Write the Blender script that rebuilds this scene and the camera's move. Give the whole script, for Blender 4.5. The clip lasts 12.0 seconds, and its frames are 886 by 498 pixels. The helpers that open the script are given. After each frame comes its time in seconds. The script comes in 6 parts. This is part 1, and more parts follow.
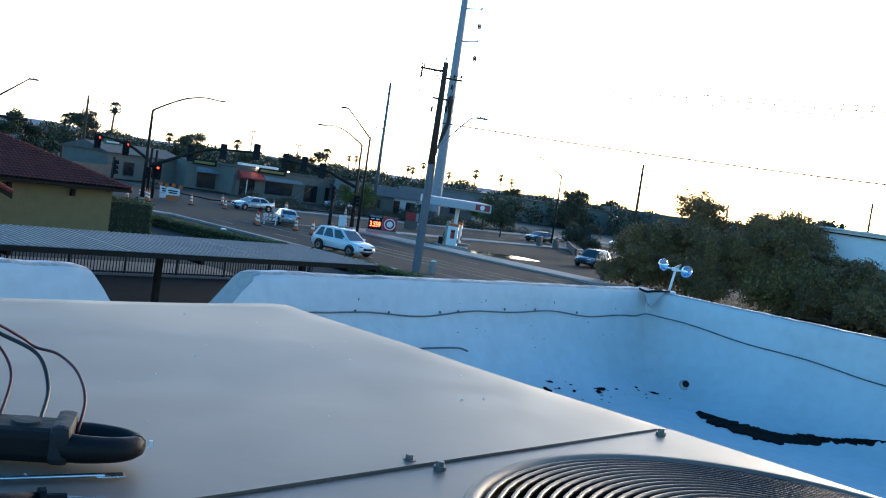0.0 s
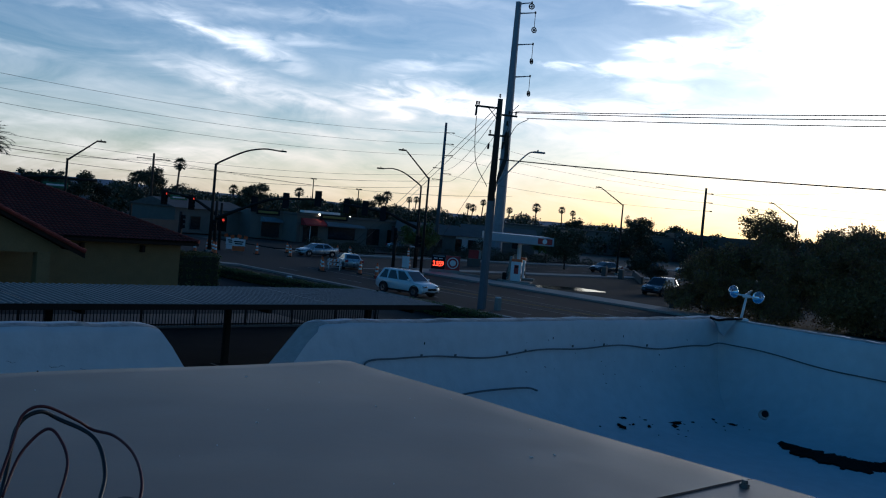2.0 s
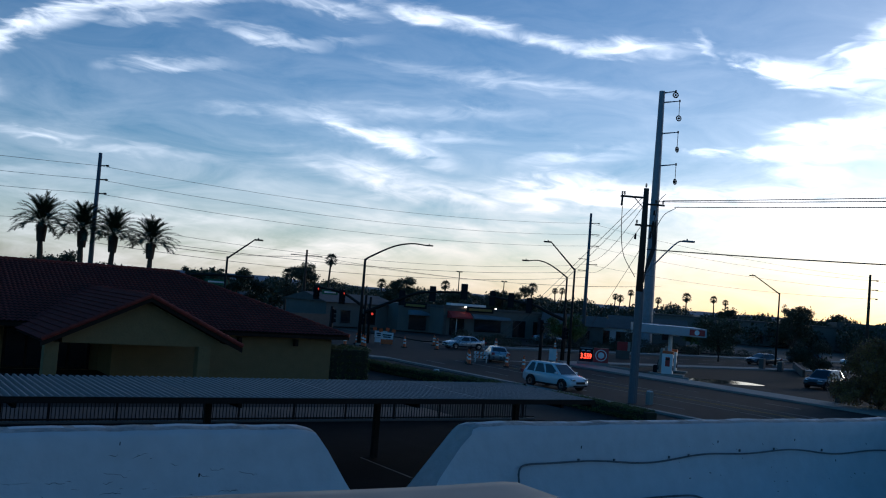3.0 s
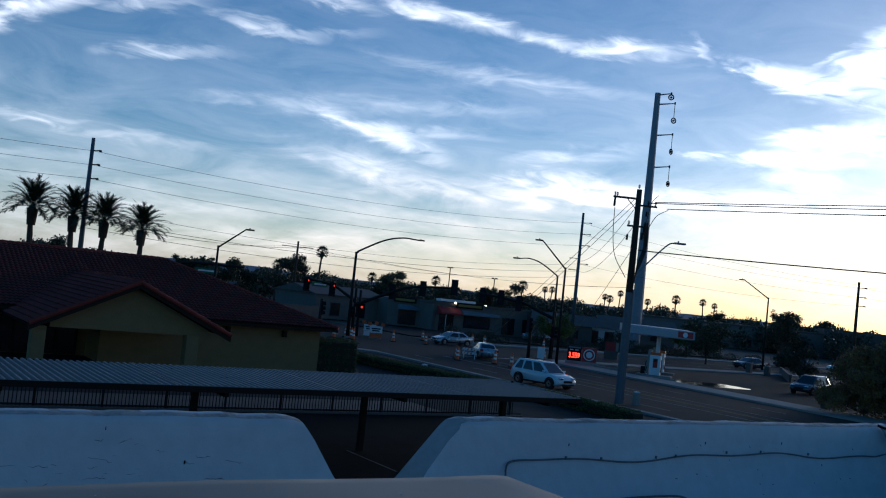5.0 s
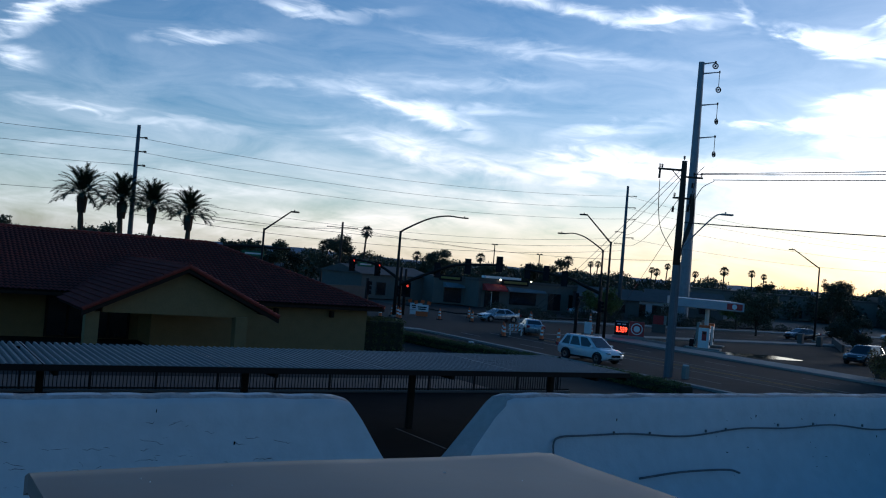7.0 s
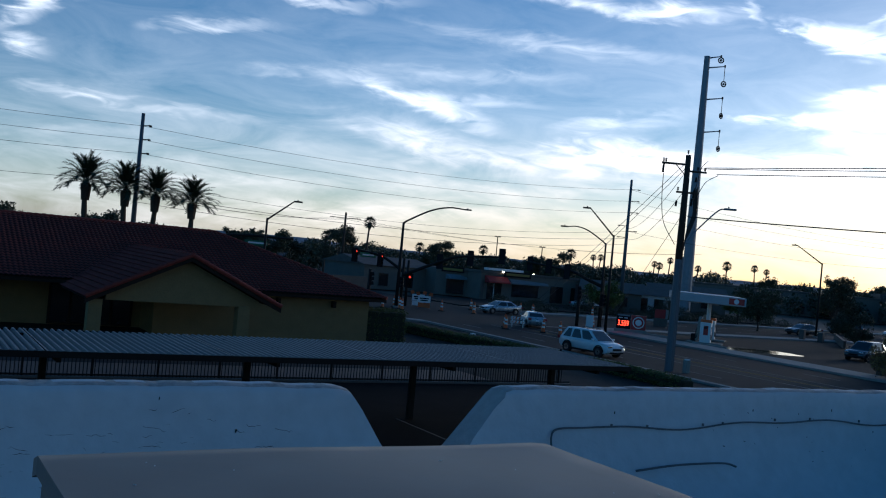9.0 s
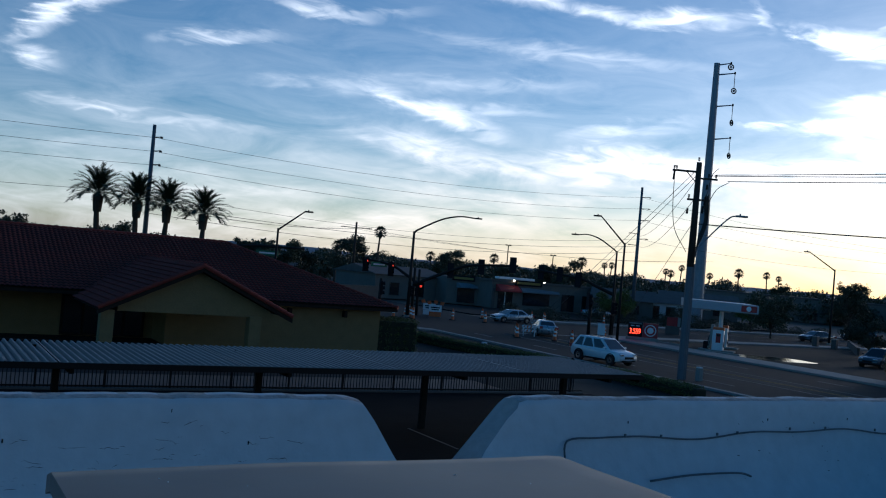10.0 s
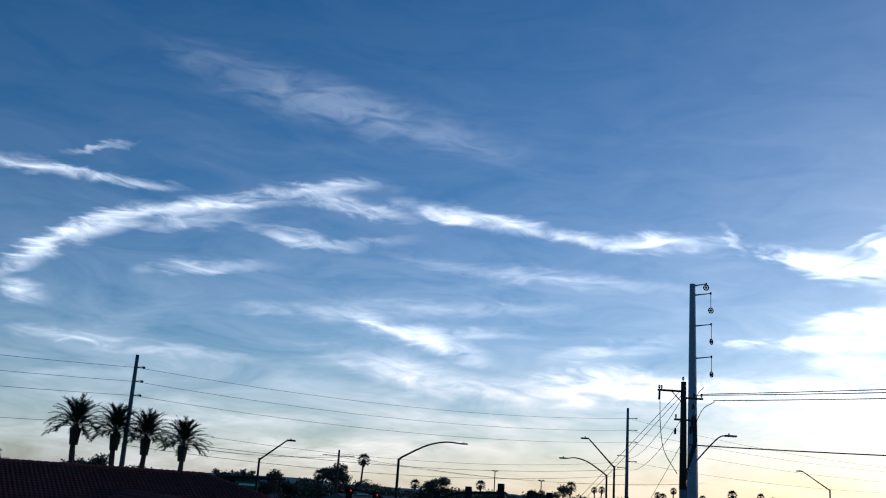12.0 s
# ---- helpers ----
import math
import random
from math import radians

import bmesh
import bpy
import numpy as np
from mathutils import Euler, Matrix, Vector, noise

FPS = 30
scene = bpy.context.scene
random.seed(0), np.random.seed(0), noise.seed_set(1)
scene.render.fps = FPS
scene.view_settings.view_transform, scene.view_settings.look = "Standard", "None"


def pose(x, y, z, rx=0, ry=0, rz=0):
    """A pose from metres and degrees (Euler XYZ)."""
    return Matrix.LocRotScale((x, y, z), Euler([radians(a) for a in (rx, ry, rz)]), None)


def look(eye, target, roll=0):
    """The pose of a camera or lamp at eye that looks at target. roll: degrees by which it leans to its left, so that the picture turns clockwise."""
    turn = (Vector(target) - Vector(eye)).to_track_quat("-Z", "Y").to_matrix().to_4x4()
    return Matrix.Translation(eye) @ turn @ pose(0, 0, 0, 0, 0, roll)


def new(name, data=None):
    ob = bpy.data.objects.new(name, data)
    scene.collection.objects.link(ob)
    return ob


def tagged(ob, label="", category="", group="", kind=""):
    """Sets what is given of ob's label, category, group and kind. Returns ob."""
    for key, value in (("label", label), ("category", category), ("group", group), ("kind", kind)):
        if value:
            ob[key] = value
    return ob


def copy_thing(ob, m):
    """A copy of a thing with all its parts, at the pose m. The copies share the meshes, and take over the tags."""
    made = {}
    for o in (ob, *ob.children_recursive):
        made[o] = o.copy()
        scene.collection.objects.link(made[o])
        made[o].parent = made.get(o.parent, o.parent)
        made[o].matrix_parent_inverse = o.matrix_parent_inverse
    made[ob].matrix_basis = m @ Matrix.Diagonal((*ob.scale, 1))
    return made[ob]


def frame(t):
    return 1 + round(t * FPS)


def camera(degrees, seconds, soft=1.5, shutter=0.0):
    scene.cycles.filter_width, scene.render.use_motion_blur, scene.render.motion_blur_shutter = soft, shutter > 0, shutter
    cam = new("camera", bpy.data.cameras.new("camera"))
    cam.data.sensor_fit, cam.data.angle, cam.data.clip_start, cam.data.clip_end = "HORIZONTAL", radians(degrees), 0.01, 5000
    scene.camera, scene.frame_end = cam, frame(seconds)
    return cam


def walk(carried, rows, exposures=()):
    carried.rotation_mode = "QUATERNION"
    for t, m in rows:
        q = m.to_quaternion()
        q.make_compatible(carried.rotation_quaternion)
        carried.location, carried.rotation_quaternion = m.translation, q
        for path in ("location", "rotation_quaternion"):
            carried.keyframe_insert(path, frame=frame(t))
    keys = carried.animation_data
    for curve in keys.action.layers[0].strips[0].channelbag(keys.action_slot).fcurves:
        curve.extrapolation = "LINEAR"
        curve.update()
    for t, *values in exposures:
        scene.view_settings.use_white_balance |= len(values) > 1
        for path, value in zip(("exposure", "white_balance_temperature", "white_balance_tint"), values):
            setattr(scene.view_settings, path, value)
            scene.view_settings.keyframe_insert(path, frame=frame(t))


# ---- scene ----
# ---------- camera ----------
cam = camera(49.97, 12.0, soft=1.1)
PATH = [
    (0, pose(-0.052, -0.040, 5.814, 86.12, -8.39, -45.30)),
    (0.5, pose(-0.050, -0.030, 5.828, 88.05, -7.77, -45.13)),
    (1, pose(-0.056, -0.042, 5.840, 89.41, -7.56, -44.49)),
    (1.5, pose(-0.012, -0.054, 5.820, 87.25, -8.60, -47.74)),
    (2, pose(-0.015, -0.010, 5.840, 87.93, -5.11, -41.62)),
    (2.5, pose(-0.015, 0.056, 5.884, 91.21, -3.68, -35.13)),
    (2.7, pose(-0.004, 0.079, 5.886, 92.08, -4.23, -33.26)),
    (4.3, pose(0.015, 0.140, 5.865, 94.34, -4.78, -33.05)),
    (4.5, pose(0.025, 0.148, 5.864, 94.37, -4.99, -33.72)),
    (5, pose(0.009, 0.130, 5.871, 92.51, -6.02, -33.46)),
    (5.5, pose(0.033, 0.135, 5.854, 88.20, -5.01, -32.93)),
    (6, pose(0.042, 0.168, 5.854, 88.33, -5.23, -32.32)),
    (6.5, pose(0.031, 0.162, 5.868, 90.30, -4.77, -30.80)),
    (6.7, pose(0.031, 0.156, 5.870, 90.91, -4.70, -30.79)),
    (8.3, pose(0.026, 0.072, 5.886, 90.71, -4.55, -30.26)),
    (8.5, pose(0.018, 0.073, 5.883, 90.52, -4.81, -30.38)),
    (9, pose(0.012, 0.090, 5.879, 90.38, -5.35, -30.57)),
    (9.5, pose(0.014, 0.099, 5.880, 90.42, -4.94, -30.44)),
    (10, pose(0.013, 0.103, 5.886, 90.86, -4.98, -29.92)),
    (10.5, pose(-0.059, 0.119, 5.888, 100.32, -5.56, -31.87)),
    (11, pose(-0.075, 0.111, 5.893, 105.11, -3.92, -28.51)),
    (11.5, pose(-0.112, 0.081, 5.890, 104.06, -5.30, -30.43)),
    (12, pose(-0.146, 0.041, 5.878, 104.37, -3.74, -30.82)),
]
EXPO = [(0, 2.52, 7100, 10), (0.3, 1.6, 6700, 10), (0.6, 0.75, 6350, 10), (0.9, 0.24, 6050, 10), (1.2, 0.02, 6000, 10), (1.6, 0.02, 5950, 10), (2.5, 0.2, 5800, 10), (5.5, 0.18, 5750, 10), (6.5, 0.32, 5800, 10), (10.0, 0.29, 5850, 10), (10.5, 0.3, 5750, 10), (11.0, 0.1, 5700, 10), (12.0, 0.12, 5700, 10)]
walk(cam, PATH, exposures=EXPO)

# ---------- world and sun ----------
SUN_AZ, SUN_EL = 76.0, 8.0


def heaven():
    w = bpy.data.worlds.new("sky")
    scene.world = w
    w.use_nodes = True
    nt = w.node_tree
    N, L = nt.nodes, nt.links
    N.clear()

    def nd(kind, **kw):
        n = N.new(kind)
        for k, v in kw.items():
            n.inputs[k].default_value = v
        return n

    def op(o, a, b=None, c=None):
        n = N.new("ShaderNodeMath")
        n.operation = o
        for i, q in enumerate((a, b, c)):
            if q is None:
                continue
            if isinstance(q, (int, float)):
                n.inputs[i].default_value = q
            else:
                L.new(q, n.inputs[i])
        return n.outputs[0]

    out = N.new("ShaderNodeOutputWorld")
    bg = N.new("ShaderNodeBackground")
    bg.inputs[1].default_value = SKY
    L.new(bg.outputs[0], out.inputs[0])
    sky = N.new("ShaderNodeTexSky")
    sky.sky_type = "NISHITA"
    sky.sun_disc = False
    sky.sun_elevation, sky.sun_rotation = radians(SUN_EL), radians(SUN_AZ)
    sky.air_density, sky.dust_density, sky.ozone_density = 0.85, 0.7, 3.0
    tc = N.new("ShaderNodeTexCoord")
    sep = N.new("ShaderNodeSeparateXYZ")
    L.new(tc.outputs["Generated"], sep.inputs[0])
    X, Y, Z = sep.outputs
    az = op("MULTIPLY", op("ARCTAN2", X, Y), 57.2958)
    el = op("MULTIPLY", op("ARCSINE", Z), 57.2958)
    # cloud warp: soft wisps drawn out along the wind
    comb = N.new("ShaderNodeCombineXYZ")
    L.new(op("MULTIPLY", az, 0.13), comb.inputs[0])
    L.new(op("MULTIPLY", el, 0.46), comb.inputs[1])
    n1 = nd("ShaderNodeTexNoise", Scale=1.0, Detail=8.0, Roughness=0.62, Distortion=0.9)
    L.new(comb.outputs[0], n1.inputs["Vector"])
    fine = nd("ShaderNodeTexNoise", Scale=2.6, Detail=6.0, Roughness=0.52, Distortion=1.0)
    L.new(comb.outputs[0], fine.inputs["Vector"])
    sepn, sepf = N.new("ShaderNodeSeparateColor"), N.new("ShaderNodeSeparateColor")
    L.new(n1.outputs["Color"], sepn.inputs[0])
    L.new(fine.outputs["Color"], sepf.inputs[0])
    waz = op("ADD", az, op("ADD", op("MULTIPLY", op("SUBTRACT", sepn.outputs[0], 0.5), 3.0), op("MULTIPLY", op("SUBTRACT", sepf.outputs[0], 0.5), 2.2)))
    wel = op("ADD", el, op("ADD", op("MULTIPLY", op("SUBTRACT", sepn.outputs[1], 0.5), 1.3), op("MULTIPLY", op("SUBTRACT", sepf.outputs[1], 0.5), 1.1)))
    place = N.new("ShaderNodeCombineXYZ")
    L.new(waz, place.inputs[0])
    L.new(wel, place.inputs[1])
    total = None
    for a, e, turn, hl, hw, s in HIGH + MIDDLE + SUNWARD + LOW:
        mp = N.new("ShaderNodeMapping")
        mp.vector_type = "TEXTURE"
        mp.inputs["Location"].default_value = (a, e, 0)
        mp.inputs["Rotation"].default_value = (0, 0, radians(turn))
        mp.inputs["Scale"].default_value = (hl, hw, 1)
        L.new(place.outputs[0], mp.inputs[0])
        ln = N.new("ShaderNodeVectorMath")
        ln.operation = "LENGTH"
        L.new(mp.outputs[0], ln.inputs[0])
        fade = N.new("ShaderNodeMapRange")
        fade.interpolation_type = "SMOOTHSTEP"
        fade.inputs["From Min"].default_value, fade.inputs["From Max"].default_value = 0.0, 1.55
        fade.inputs["To Min"].default_value, fade.inputs["To Max"].default_value = s * 0.85, 0.0
        L.new(ln.outputs["Value"], fade.inputs["Value"])
        total = fade.outputs[0] if total is None else op("ADD", total, fade.outputs[0])
    # ragged edges
    rag = op("MULTIPLY_ADD", op("SUBTRACT", fine.outputs[0], 0.5), 3.4, 0.8)
    rag = op("MAXIMUM", rag, 0.0)
    mask = op("MULTIPLY", total, rag)
    # clouds glow towards the sun
    sd = Vector((math.sin(radians(SUN_AZ)) * math.cos(radians(SUN_EL)), math.cos(radians(SUN_AZ)) * math.cos(radians(SUN_EL)), math.sin(radians(SUN_EL))))
    dot = op("ADD", op("ADD", op("MULTIPLY", X, sd.x), op("MULTIPLY", Y, sd.y)), op("MULTIPLY", Z, sd.z))
    glow = op("POWER", op("MAXIMUM", dot, 0.0), 14.0)
    # thin high veil, denser low down and towards the sun
    low = op("POWER", 2.718, op("MULTIPLY", op("ABSOLUTE", op("SUBTRACT", el, 1.0)), -0.13))
    side = op("MAXIMUM", op("MULTIPLY_ADD", dot, 0.75, 0.25), 0.0)
    bank = op("MULTIPLY", op("MULTIPLY", low, side), op("MAXIMUM", op("MULTIPLY_ADD", n1.outputs[0], 1.9, -0.35), 0.06))
    mask = op("MINIMUM", op("ADD", mask, bank), 1.0)
    bright = op("MULTIPLY_ADD", glow, CLOUD[1], CLOUD[0])
    # low clouds towards the sun turn cream
    lowness = op("MINIMUM", op("MAXIMUM", op("DIVIDE", op("SUBTRACT", 9.0, el), 9.0), 0.0), 1.0)
    sunward = op("MINIMUM", op("MAXIMUM", op("MULTIPLY_ADD", dot, 1.5, -0.35), 0.0), 1.0)
    warm = N.new("ShaderNodeMix")
    warm.data_type = "RGBA"
    warm.inputs[6].default_value, warm.inputs[7].default_value = (0.93, 0.96, 1.0, 1), (1.0, 0.74, 0.47, 1)
    L.new(op("MULTIPLY", lowness, sunward), warm.inputs[0])
    cc = N.new("ShaderNodeMix")
    cc.data_type, cc.blend_type = "RGBA", "MULTIPLY"
    cc.inputs[0].default_value = 1.0
    L.new(warm.outputs[2], cc.inputs[6])
    L.new(bright, cc.inputs[7])
    mix = N.new("ShaderNodeMix")
    mix.data_type = "RGBA"
    L.new(mask, mix.inputs[0])
    hs = N.new("ShaderNodeHueSaturation")
    hs.inputs["Saturation"].default_value, hs.inputs["Value"].default_value = 1.22, 1.0
    L.new(sky.outputs[0], hs.inputs["Color"])
    L.new(hs.outputs[0], mix.inputs[6])
    L.new(cc.outputs[2], mix.inputs[7])
    L.new(mix.outputs[2], bg.inputs[0])
    sun = new("sun", bpy.data.lights.new("sun", "SUN"))
    sun.data.energy, sun.data.angle, sun.data.color = SUNPOW, radians(15), (1, 0.86, 0.7)
    sun.matrix_world = look((0, 0, 0), -sd) @ Matrix.Identity(4)


SKY, SUNPOW = 0.10, 0.35
CLOUD = (11.0, 9.0)
# cloud streaks: azimuth, height, turn, half length, half width (degrees), density
HIGH = [
    (5.8, 16.2, 2, 2.8, 0.39, 0.8),
    (10.2, 16.3, -1, 2.7, 0.31, 0.7),
    (8.9, 17.9, 22, 1.6, 0.20, 0.35),
    (6.0, 11.3, 35, 2.2, 0.47, 0.75),
    (9.3, 13.5, 31, 2.7, 0.59, 0.95),
    (15.1, 15.4, 13, 5.0, 0.47, 0.9),
    (5.8, 9.3, -5, 1.3, 0.55, 0.7),
    (22.4, 17.2, 8, 3.5, 0.43, 0.55),
    (24.6, 16.4, -5, 3.5, 0.39, 0.6),
    (31.0, 16.3, -10, 3.6, 0.63, 0.9),
    (37.0, 15.5, -9, 4.0, 0.47, 0.85),
    (43.4, 15.1, -1, 3.5, 0.55, 0.9),
    (47.0, 15.5, -46, 1.1, 0.35, 0.6),
    (20.9, 14.3, -8, 3.2, 0.31, 0.5),
    (15.7, 12.0, 7, 3.5, 0.35, 0.5),
    (23.7, 22.1, -9, 10.6, 1.33, 0.17),
]
MIDDLE = [
    (9.7, 7.1, -3, 3.6, 0.31, 0.5),
    (15.3, 6.9, -0, 3.4, 0.31, 0.3),
    (26.6, 9.5, -16, 1.8, 0.55, 0.8),
    (30.3, 8.6, -13, 2.9, 0.59, 0.8),
    (30.6, 9.4, 2, 4.5, 0.43, 0.4),
    (28.9, 6.8, -9, 5.2, 0.86, 0.6),
    (36.8, 12.9, -4, 8.6, 0.47, 0.35),
    (21.9, 9.9, 1, 4.0, 0.35, 0.3),
    (31.4, 10.8, 3, 7.7, 0.47, 0.25),
    (38.8, 7.2, 5, 2.7, 0.59, 0.85),
    (41.2, 6.7, 5, 4.3, 0.78, 0.65),
    (40.6, 8.8, 9, 3.7, 0.47, 0.4),
    (14.5, 14.5, 11, 3.3, 0.35, 0.4),
    (25.5, 14.4, 13, 2.6, 0.35, 0.2),
]
SUNWARD = [
    (50.9, 14.1, -22, 2.0, 0.55, 1.2),
    (53.5, 13.4, -12, 2.8, 0.86, 1.3),
    (54.7, 15.1, 38, 1.0, 0.24, 0.5),
    (54.2, 10.7, 1, 1.6, 0.47, 1.2),
    (49.0, 9.5, 1, 1.9, 0.20, 0.9),
    (52.9, 9.4, 2, 3.2, 0.55, 1.2),
    (53.7, 8.3, 1, 2.1, 0.55, 1.1),
    (57.6, 14.8, 20, 2.4, 1.46, 1.2),
    (56.3, 10.7, 2, 4.2, 0.71, 1.2),
    (63.3, 13.7, -0, 6.0, 3.53, 1.6),
    (63.4, 10.2, 2, 6.3, 1.22, 1.2),
    (51.0, 6.7, 3, 12.4, 0.94, 0.6),
    (60.6, 4.4, 1, 11.0, 1.18, 0.6),
]
LOW = [
    (42.1, 6.4, 3, 17.2, 0.94, 0.42),
    (16.3, 2.9, 6, 13.5, 0.59, 0.28),
    (27.9, 2.2, 5, 16.2, 0.86, 0.32),
    (36.1, 4.4, 5, 10.3, 0.51, 0.28),
    (50.6, 2.9, -2, 5.8, 0.71, 0.42),
    (50.7, 5.2, 3, 5.9, 0.51, 0.35),
    (11.8, 3.9, 1, 7.9, 0.39, 0.17),
    (9.1, 5.2, 7, 4.6, 0.35, 0.14),
]
heaven()


# ---------- materials ----------
def mat(name, color, rough=0.7, metal=0.0, scale=6.0, var=0.25, bump=0.15, grime=0.0, spec=0.5, stretch=(1, 1, 1), isl=0.0, coat=0.0):
    m = bpy.data.materials.new(name)
    m.use_nodes = True
    nt = m.node_tree
    N, L = nt.nodes, nt.links
    b = N["Principled BSDF"]
    b.inputs["Roughness"].default_value, b.inputs["Metallic"].default_value = rough, metal
    b.inputs["Specular IOR Level"].default_value, b.inputs["Coat Weight"].default_value = spec, coat
    tc = N.new("ShaderNodeTexCoord")
    mp = N.new("ShaderNodeMapping")
    mp.inputs["Scale"].default_value = stretch
    L.new(tc.outputs["Object"], mp.inputs[0])
    big = N.new("ShaderNodeTexNoise")
    big.inputs["Scale"].default_value, big.inputs["Detail"].default_value = scale * 0.13, 4
    small = N.new("ShaderNodeTexNoise")
    small.inputs["Scale"].default_value, small.inputs["Detail"].default_value = scale, 6
    for n in (big, small):
        L.new(mp.outputs[0], n.inputs["Vector"])
    add = N.new("ShaderNodeMath")
    add.operation = "ADD"
    L.new(big.outputs[0], add.inputs[0]), L.new(small.outputs[0], add.inputs[1])
    ramp = N.new("ShaderNodeValToRGB")
    c = np.array(color)
    lo, hi = np.clip(c * (1 - var), 0, 1), np.clip(c * (1 + var), 0, 1)
    if grime:
        lo = lo * (1 - grime) + np.array((0.09, 0.075, 0.06)) * grime
    ramp.color_ramp.elements[0].position, ramp.color_ramp.elements[1].position = 0.3, 0.7
    ramp.color_ramp.elements[0].color, ramp.color_ramp.elements[1].color = (*lo, 1), (*hi, 1)
    half = N.new("ShaderNodeMath")
    half.operation = "MULTIPLY"
    half.inputs[1].default_value = 0.5
    L.new(add.outputs[0], half.inputs[0])
    last = half.outputs[0]
    if isl:
        info, geo = N.new("ShaderNodeObjectInfo"), N.new("ShaderNodeNewGeometry")
        s = N.new("ShaderNodeMath")
        s.operation = "ADD"
        L.new(info.outputs["Random"], s.inputs[0]), L.new(geo.outputs["Random Per Island"], s.inputs[1])
        k = N.new("ShaderNodeMath")
        k.operation = "MULTIPLY_ADD"
        k.inputs[1].default_value, k.inputs[2].default_value = isl, -isl
        L.new(s.outputs[0], k.inputs[0])
        t = N.new("ShaderNodeMath")
        t.operation = "ADD"
        L.new(last, t.inputs[0]), L.new(k.outputs[0], t.inputs[1])
        last = t.outputs[0]
    L.new(last, ramp.inputs[0])
    L.new(ramp.outputs[0], b.inputs["Base Color"])
    if bump:
        bp = N.new("ShaderNodeBump")
        bp.inputs["Strength"].default_value, bp.inputs["Distance"].default_value = bump, 0.02
        L.new(small.outputs[0], bp.inputs["Height"])
        L.new(bp.outputs[0], b.inputs["Normal"])
    rr = N.new("ShaderNodeMath")
    rr.operation = "MULTIPLY_ADD"
    rr.inputs[1].default_value, rr.inputs[2].default_value = 0.16, rough - 0.08
    L.new(small.outputs[0], rr.inputs[0]), L.new(rr.outputs[0], b.inputs["Roughness"])
    return m


def lit(name, color, power):
    m = bpy.data.materials.new(name)
    m.use_nodes = True
    b = m.node_tree.nodes["Principled BSDF"]
    b.inputs["Base Color"].default_value = (*color, 1)
    b.inputs["Emission Color"].default_value, b.inputs["Emission Strength"].default_value = (*color, 1), power
    return m


